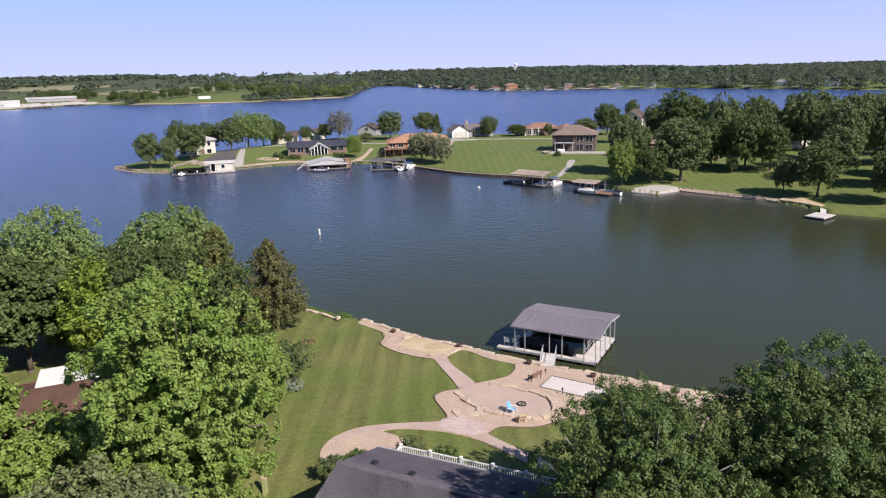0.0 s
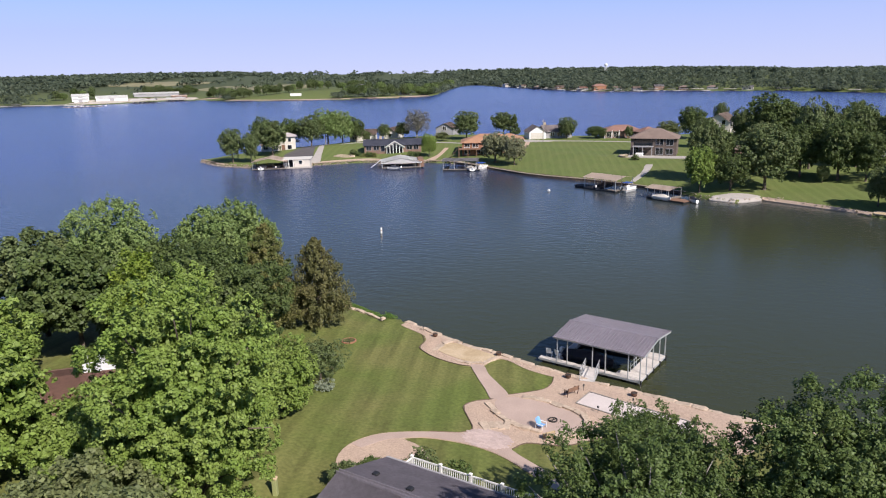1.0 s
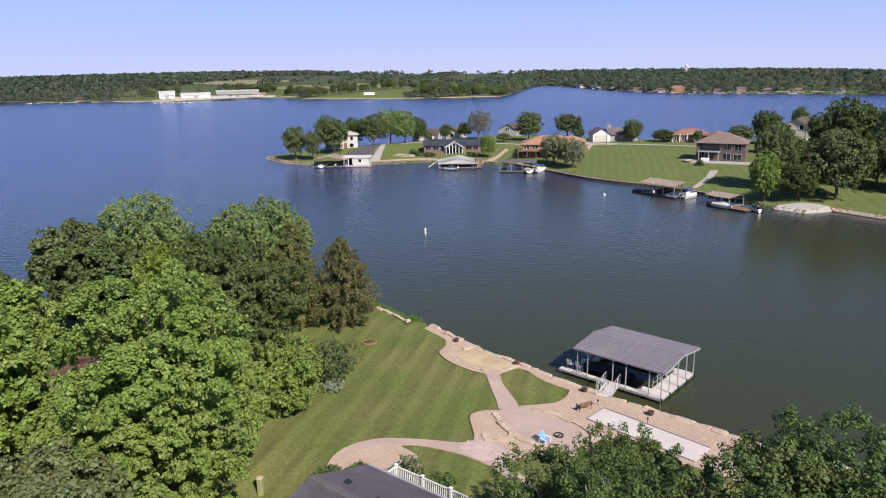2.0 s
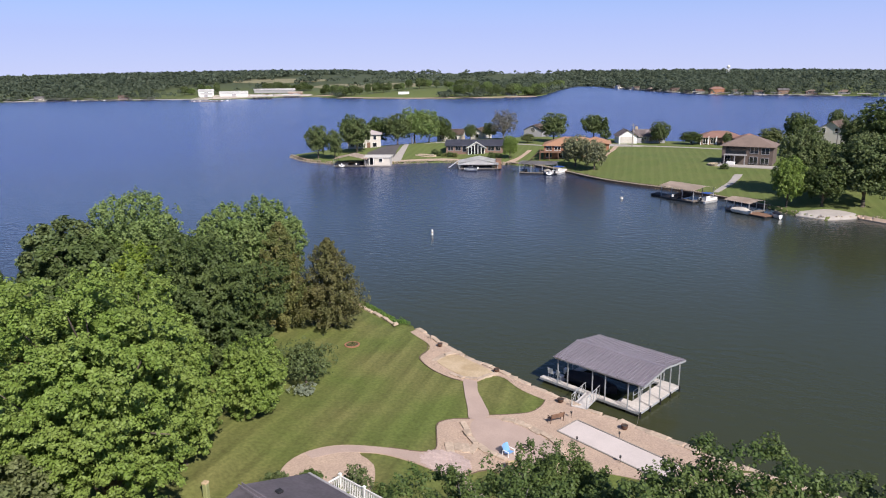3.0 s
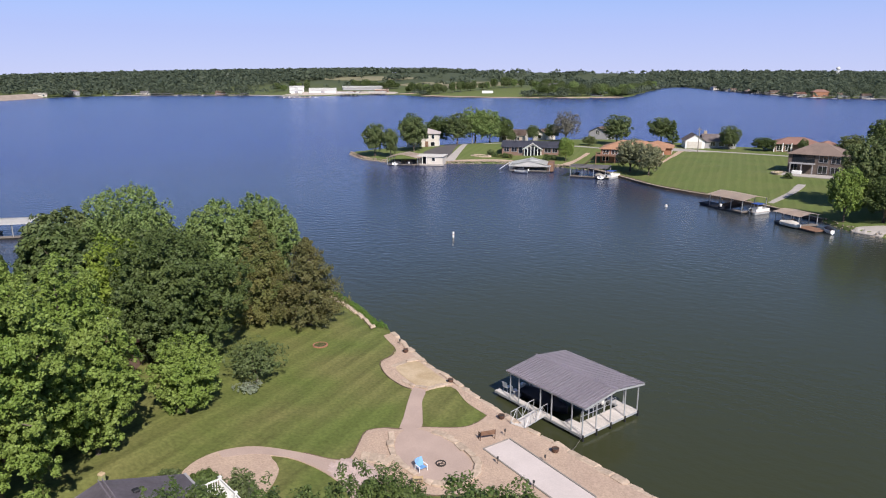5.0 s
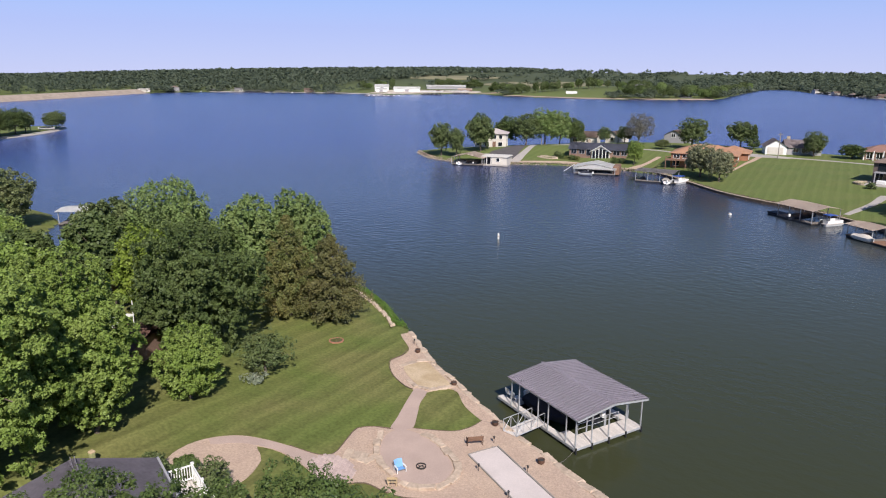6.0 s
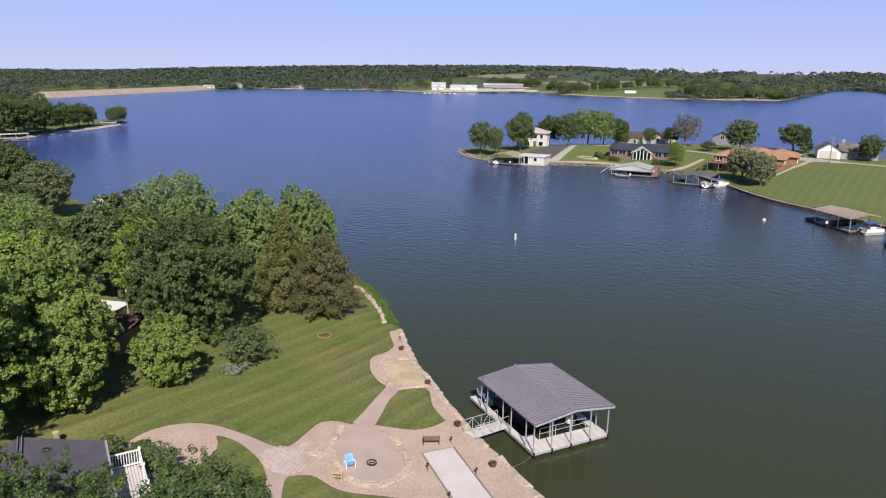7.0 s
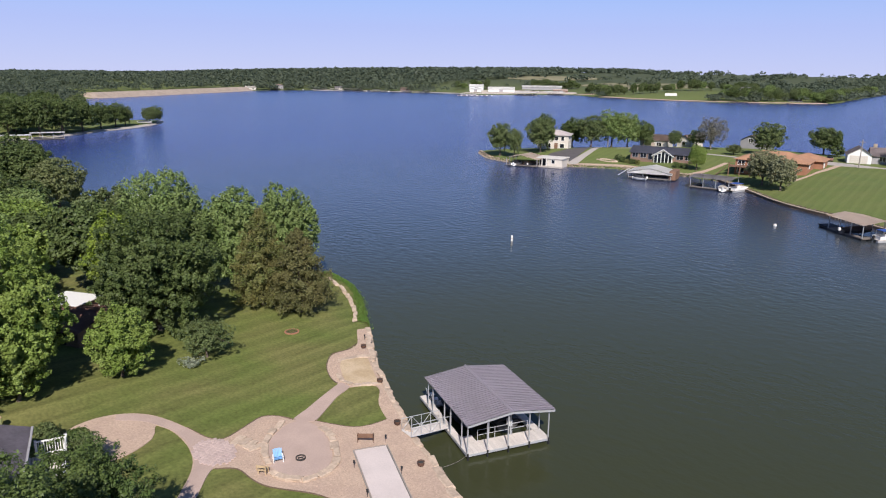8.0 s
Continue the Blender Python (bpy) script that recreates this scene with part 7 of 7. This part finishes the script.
# ---- the far shore ----
FAR_HOMES = ((41, 985, 20, 14, 9, 3, 2.4, M_BRICK_BROWN, M_ROOF_BROWN), (84, 880, 15, 20, 10, 6.5, 3.0, M_BRICK, M_ROOF_RED), (126, 858, 10, 14, 9, 3, 2.4, M_SIDING_GREY, M_ROOF_BROWN), (150, 855, 10, 14, 9, 5, 2.4, M_BRICK_BROWN, M_ROOF_GREY), (205, 832, -10, 14, 9, 3, 2.4, M_SIDING_GREY, M_ROOF_BROWN),
                       (-40, 1210, 40, 16, 10, 4, 2.6, M_SIDING, M_ROOF_GREY), (-10, 1110, 35, 16, 10, 3.2, 2.6, M_SIDING, M_ROOF_BROWN), (12, 1040, 35, 14, 9, 3.2, 2.6, M_BRICK_BROWN, M_ROOF_BROWN), (66, 905, 30, 14, 9, 3.2, 2.6, M_SIDING_GREY, M_ROOF_RED), (104, 868, 12, 12, 8, 3.2, 2.4, M_WHITE, M_ROOF_BROWN),
                       (176, 842, 0, 14, 9, 3.2, 2.4, M_BRICK_BROWN, M_ROOF_BROWN), (236, 806, -20, 14, 9, 3.2, 2.4, M_SIDING, M_ROOF_GREY), (-146, 815, 20, 16, 10, 4, 2.6, M_SIDING, M_ROOF_BROWN), (-190, 845, 20, 14, 9, 5.5, 2.6, M_SIDING, M_ROOF_GREY), (-224, 905, 20, 26, 12, 6, 3.0, M_WHITE, M_ROOF_GREY),
                       (-745, 572, 60, 17, 9, 3.2, 2.0, M_SIDING, M_ROOF_PALE), (-742, 615, 70, 12, 10, 6.2, 2.0, M_SIDING_GREY, M_ROOF_BROWN), (-690, 676, 50, 14, 9, 3.2, 2.6, M_SIDING, M_ROOF_GREY), (-600, 712, 30, 14, 9, 3.2, 2.6, M_BRICK_BROWN, M_ROOF_BROWN), (330, 690, -40, 16, 9, 5, 3, M_WHITE, M_ROOF_GREY), (352, 640, -45, 14, 9, 5, 3, M_WHITE, M_ROOF_GREY))


def far_woods():
    rng = np.random.default_rng(77)
    n = 90000
    az = np.radians(rng.uniform(-42, 82, n))
    dist = np.where(rng.uniform(0, 1, n) < 0.84, 330 + 1500 * rng.uniform(0, 1, n) ** 0.9, rng.uniform(1700, 4400, n))
    x, y = 20 - np.sin(az) * dist, 12 + np.cos(az) * dist
    d = depth_in(FAR, x, y)
    field = depth_in([(-345, 780), (-335, 762), (-265, 742), (-222, 748), (-212, 775), (-225, 850), (-262, 875), (-310, 850), (-340, 810)], x, y) > -2
    marina = depth_in([(-540, 700), (-470, 690), (-440, 780), (-380, 790), (-350, 780), (-380, 850), (-430, 885), (-500, 860), (-545, 800)], x, y) > 0
    lot = depth_in([(-205, 790), (-150, 772), (-118, 800), (-112, 850), (-150, 850), (-200, 850)], x, y) > 0
    # open farmland with clumps of trees behind the marina
    clump = np.sin(x * 0.047 + 1.0) + np.sin(y * 0.041 + x * 0.02) + 0.6 * np.sin(y * 0.11 - x * 0.05)
    open_hill = (x < -225) & (x > -640) & (y > 700) & (d > 45) & (d < 1100) & (clump < 1.5)
    dam = (d < 30) & (x < -590) & (y < 570) & (y > 290)
    spit = (x > -350) & (y < 215)
    thin = rng.uniform(0, 1, n)
    share = np.where(d < 14, 0.85, np.where(d < 80, 0.36, np.where(np.hypot(x, y) > 1050, 0.42, 0.24)))
    keep = (d > 0.6) & ~field & ~marina & ~dam & ~spit & (~lot | (thin < 0.10)) & (~open_hill | (thin < 0.012)) & (thin < share)
    for home in FAR_HOMES:
        # a clearing from each house down to the water
        hx, hy = home[0], home[1]
        ux, uy = (20 - hx) / math.hypot(20 - hx, 12 - hy), (12 - hy) / math.hypot(20 - hx, 12 - hy)
        along, across = (x - hx) * ux + (y - hy) * uy, (x - hx) * uy - (y - hy) * ux
        keep &= ~((along > -9) & (along < 60) & (np.abs(across) < 5.5) & (thin > 0.008))
    x, y, d = x[keep], y[keep], d[keep]
    n = len(x)
    z = ground_height(x, y)
    far = np.hypot(x - 20, y - 12)
    H = (6.0 + 7.5 * rng.uniform(0, 1, n) ** 1.4) * np.where(d < 14, rng.uniform(0.45, 1.05, n), 1.0)
    R = (2.6 + 4.0 * rng.uniform(0, 1, n) ** 1.3) * (1 + np.maximum(far - 900, 0) / 1500)
    count = np.where(far < 980, 70, 22)
    own = np.repeat(np.arange(n), count)
    e = rng.normal(size=(len(own), 3))
    e /= np.linalg.norm(e, axis=1, keepdims=True)
    e[:, 2] = np.abs(e[:, 2]) * 1.1 - 0.3
    lump = rng.uniform(0.62, 1.12, (len(own), 1))
    p = np.stack([x, y, z + H * 0.52], -1)[own] + e * lump * np.stack([R, R, H * 0.46], -1)[own]
    nrm = e * 0.8 + rng.normal(size=e.shape) * 0.35 + np.array([0, 0, 0.55])
    size = rng.uniform(0.7, 1.3, len(own)) * np.where(far < 980, 0.20, 0.40)[own] * R[own]
    ob = leaves("far_woods", p, nrm, size, M_LEAF_FAR_HAZE, None, rng)
    tagged(ob, "dense green woodland along a far lake shore", "woods", kind="stuff")


far_woods()
# single trees that stand apart along the far shore
rng5 = random.Random(21)
for a, b, n in (((-207, 762), (-150, 783), 13), ((-150, 784), (-116, 822), 12), ((-121, 806), (-126, 930), 15), ((-128, 930), (-140, 1250), 12), ((-348, 770), (-300, 860), 14), ((-300, 880), (-215, 905), 12), ((-500, 860), (-440, 895), 11), ((-400, 830), (-350, 800), 6), ((-560, 760), (-520, 800), 6), ((-215, 800), (-180, 860), 7)):
    for k in range(n):
        f = (k + rng5.uniform(0, 0.9)) / n
        x, y = a[0] + (b[0] - a[0]) * f + rng5.uniform(-4, 4), a[1] + (b[1] - a[1]) * f + rng5.uniform(3, 14)
        mid_tree(x, y, rng5.uniform(8.0, 14.5), rng5.uniform(3.6, 6.4), rng5.choice(("oak", "mid", "mid", "maple")), "on a far shore")
M_FIELD = principled("dry_hay_field", (0.24, 0.22, 0.12), 0.95, vary=0.2, scale=30, fine=0.2)
draped("far_beach", [(-345, 768), (-265, 744.5), (-207, 750.5), (-150, 771), (-118, 801), (-115, 815), (-122, 806), (-150, 777), (-207, 755.5), (-265, 749.5), (-338, 772)], M_SAND, 0.35, "thin tan shoreline below a green field", "beach", 12, cell=30)
draped("hay_field", [(-420, 960), (-360, 940), (-300, 960), (-310, 1030), (-400, 1040)], M_FIELD, 0.5, "dry golden hay field on a far hill", "field", 20, cell=30)
draped("marina_yard", [(-512, 724), (-486, 722), (-468, 752), (-450, 796), (-424, 818), (-408, 819), (-420, 848), (-470, 832), (-508, 786)], principled("grey_tan_gravel_yard", (0.58, 0.50, 0.42), 0.95, vary=0.3, scale=12, fine=0.3), 0.3, "tan gravel yard of a marina", "yard", 15, cell=25)
draped("marina_track", [(-404, 819), (-385, 818), (-372, 840), (-392, 862), (-396, 858), (-382, 838)], M_SAND, 0.35, "tan gravel track up a hill", "track", 8, cell=20)
for k, q in enumerate(([(-640, 1010), (-560, 1040), (-520, 1120), (-600, 1140), (-660, 1080)], [(-480, 960), (-420, 950), (-400, 1010), (-460, 1030)], [(-380, 900), (-330, 930), (-340, 985), (-395, 960)])):
    draped("far_field", q, M_FIELD, 0.5, "dry tan pasture on a far hill", "field", 25, cell=40)


def dam():
    t = tagged(thing("dam", "long tan rock-faced earth dam across a lake", "dam"), kind="structure")
    a, b = Vector((-606, 306, 0)), Vector((-737, 556, 0))
    d = (b - a).normalized()
    n = Vector((d.y, -d.x, 0))
    bm = bmesh.new()
    va, vb = [], []
    for off, z in ((16, -1.0), (3, 4.6), (-5, 4.6), (-24, -1.0)):
        va.append(bm.verts.new(a + n * off + Vector((0, 0, z))))
        vb.append(bm.verts.new(b + n * off + Vector((0, 0, z))))
    for k in range(3):
        bm.faces.new((va[k], vb[k], vb[k + 1], va[k + 1]))
    bm.faces.new(va[::-1])
    bm.faces.new(vb)
    bmesh.ops.recalc_face_normals(bm, faces=list(bm.faces))
    part("embankment", bm, principled("tan_dam_rock", (0.40, 0.32, 0.25), 0.95, vary=0.2, scale=6, fine=0.5), t)


dam()


def far_house(x, y, rz, L, D, e, rise, wall, roof, hip=False, words="small"):
    t = house("lakeside_house", words + " house on a far wooded shore", x, y, rz, L, D, e, rise, wall, roof, hip, front=[(-L * 0.28, 0.8, L * 0.16, 1.4), (L * 0.22, 0.8, L * 0.16, 1.4)])
    t.scale = (0.8, 0.8, 0.8)
    tagged(t, group="houses on the far shore")
    return t


def shed(name, label, x, y, rz, L, D, e, rise, wall, roof):
    t = house(name, label, x, y, rz, L, D, e, rise, wall, roof, False)
    b = bmesh.new()
    box(b, 0, -D / 2 - 0.06, 0, min(5.0, L * 0.3), 0.14, e * 0.8)
    part("door", b, M_SIDING_GREY, t)
    return t


# marina
shed("marina_hall", "tall cream marina hall on the water's edge", -523, 768, 33, 18, 12, 5.6, 2.6, M_WHITE, M_WHITE)
shed("marina_store", "white low marina building", -512, 752, 30, 14, 9, 3.2, 1.6, M_WHITE, M_WHITE)
shed("boat_store", "long cream boat store with pale tan roof", -490, 778, 33, 34, 15, 3.2, 3.0, M_WHITE, M_WHITE)
shed("long_shed", "very long white-roofed storage shed", -479, 859, 34, 54, 13, 3.4, 2.0, M_SIDING_GREY, M_WHITE)
shed("yard_shed", "small tan-roofed shed beside a marina yard", -437, 838, 34, 18, 9, 2.8, 1.4, M_BRICK_BROWN, M_ROOF_TAN)
for q in ((-433, 749, 15, 27, 11), (-420, 797, 12, 22, 10)):
    float_dock("marina_dock", "white-roofed covered marina dock with dark slips", *q, M_WHITE, 3.4, 1.2)
    for k in range(5):
        f, a = (k - 2) * q[3] / 5.4, radians(q[2])
        boat("slip_boat", "dark covered boat in a marina slip", q[0] + f * math.cos(a), q[1] + f * math.sin(a), 0.3, q[2] + 90, 7.5, 3.0, M_NAVY, M_NAVY, scale=1.2)
float_dock("fuel_dock", "long pale open fuel dock of a marina", -453, 668, 42, 36, 4.5, None, deck=M_SAND, inner=False)
for k in range(7):
    boat("marina_boat", "small white boat moored at a marina", -466 + 4.3 * k, 664 + 3.9 * k, 0.1, 132, 6.0, 2.4, M_WHITE, M_SIDING_GREY if k % 2 else M_NAVY)
for k in range(6):
    boat("stored_boat", "boat on a trailer in a marina yard", -474 + 7 * k, 815 + 4 * k, gz(-474 + 7 * k, 815 + 4 * k) + 0.4, 60 + 15 * k, 6.5, 2.4, (M_WHITE, M_ROOF_RED, M_WHITE)[k % 3], M_NAVY)
# far houses and their docks
for k, q in enumerate(FAR_HOMES):
    far_house(*q, k % 3 == 1, ("cream", "red-roofed", "low", "grey-roofed")[k % 4])
for q in ((34, 968, 40, 12, 8), (70, 874, 30, 12, 8), (88, 852, 15, 14, 8), (118, 846, 10, 12, 8), (140, 838, 5, 10, 7), (186, 816, -20, 12, 8), (216, 800, -25, 12, 8), (-50, 1225, 60, 14, 9), (-22, 1140, 60, 14, 9), (10, 1030, 55, 14, 9), (262, 772, -35, 12, 8), (300, 695, -60, 12, 8), (325, 648, -60, 14, 9),
          (-742, 619, 80, 10, 7), (-706, 660, 50, 12, 7), (-690, 668, 40, 10, 7), (-672, 676, 30, 9, 6), (-655, 680, 30, 12, 7), (-628, 687, 25, 10, 6), (-556, 705, 20, 9, 6), (-12, 1100, 60, 10, 7), (24, 992, 50, 10, 7), (52, 920, 40, 10, 7), (60, 898, 40, 9, 6), (104, 848, 12, 10, 6), (160, 830, -10, 9, 6), (172, 822, -12, 10, 7), (-712, 660, 60, 16, 9), (-668, 676, 30, 16, 9), (-586, 700, 20, 14, 9), (-136, 774, 30, 12, 6), (-741, 606, 80, 14, 8)):
    float_dock("far_dock", "pale-roofed boat dock on a far shore", *q, M_ROOF_GREY if q[0] % 3 else M_ROOF_PALE, 2.6, 0.5)
for k, (x, y) in enumerate(((-44, 1236), (-18, 1120), (16, 1006), (44, 934), (60, 884), (78, 858), (96, 845), (128, 838), (150, 832), (-722, 640), (-684, 672), (-664, 678), (-640, 684), (-610, 692))):
    boat("far_boat", "white boat moored along a far shore", x, y, 0.1, 37 * k, 7.0, 2.6, M_WHITE, M_SIDING if k % 2 else M_NAVY)
draped("far_bank", [(-716, 648), (-643, 685.5), (-523, 716.5), (-500, 704.5), (-481, 710), (-484, 717), (-500, 710), (-524, 722), (-644, 691), (-720, 653)], M_ROADWAY, 0.3, "pale rocky bank along a wooded far shore", "bank", 12, cell=25)
draped("east_bank", [(-52, 1244), (33, 974), (79, 860), (142, 840), (198, 813), (200, 817), (143, 845), (82, 865), (37, 977), (-48, 1246)], M_ROADWAY, 0.3, "pale rocky bank along a built-up far shore", "bank", 12, cell=25)
t = thing("white_sign_wall", "long low white panel standing on a green field", "sign", -272, 800, gz(-272, 800), 12)
b = bmesh.new()
box(b, 0, 0, 0, 13, 0.5, 3.0)
part("panel", b, M_WHITE, t)
for sx in (-5, 5):
    b = bmesh.new()
    box(b, sx, 0.4, -1.0, 0.4, 0.4, 3.4)
    part("post", b, M_POLE, t)


def water_tower(x, y, z):
    t = thing("water_tower", "pale round water tower above distant woods", "water tower", x, y, z)
    t.scale = (0.65, 0.65, 0.8)
    b = bmesh.new()
    bmesh.ops.create_uvsphere(b, u_segments=16, v_segments=10, radius=5.2, matrix=Matrix.Translation((0, 0, 24)) @ Matrix.Diagonal((1, 1, 0.75, 1)))
    part("tank", b, M_WHITE, t, smooth=True)
    for k in range(5):
        a = 2 * math.pi * k / 5
        b = bmesh.new()
        pipe(b, (5.5 * math.cos(a), 5.5 * math.sin(a), -2), (4.2 * math.cos(a), 4.2 * math.sin(a), 23), 0.4, n=6)
        part("leg", b, M_WHITE, t)
    b = bmesh.new()
    pipe(b, (0, 0, -2), (0, 0, 21), 0.8, n=8)
    part("riser", b, M_WHITE, t)


water_tower(153, 1500, 15)
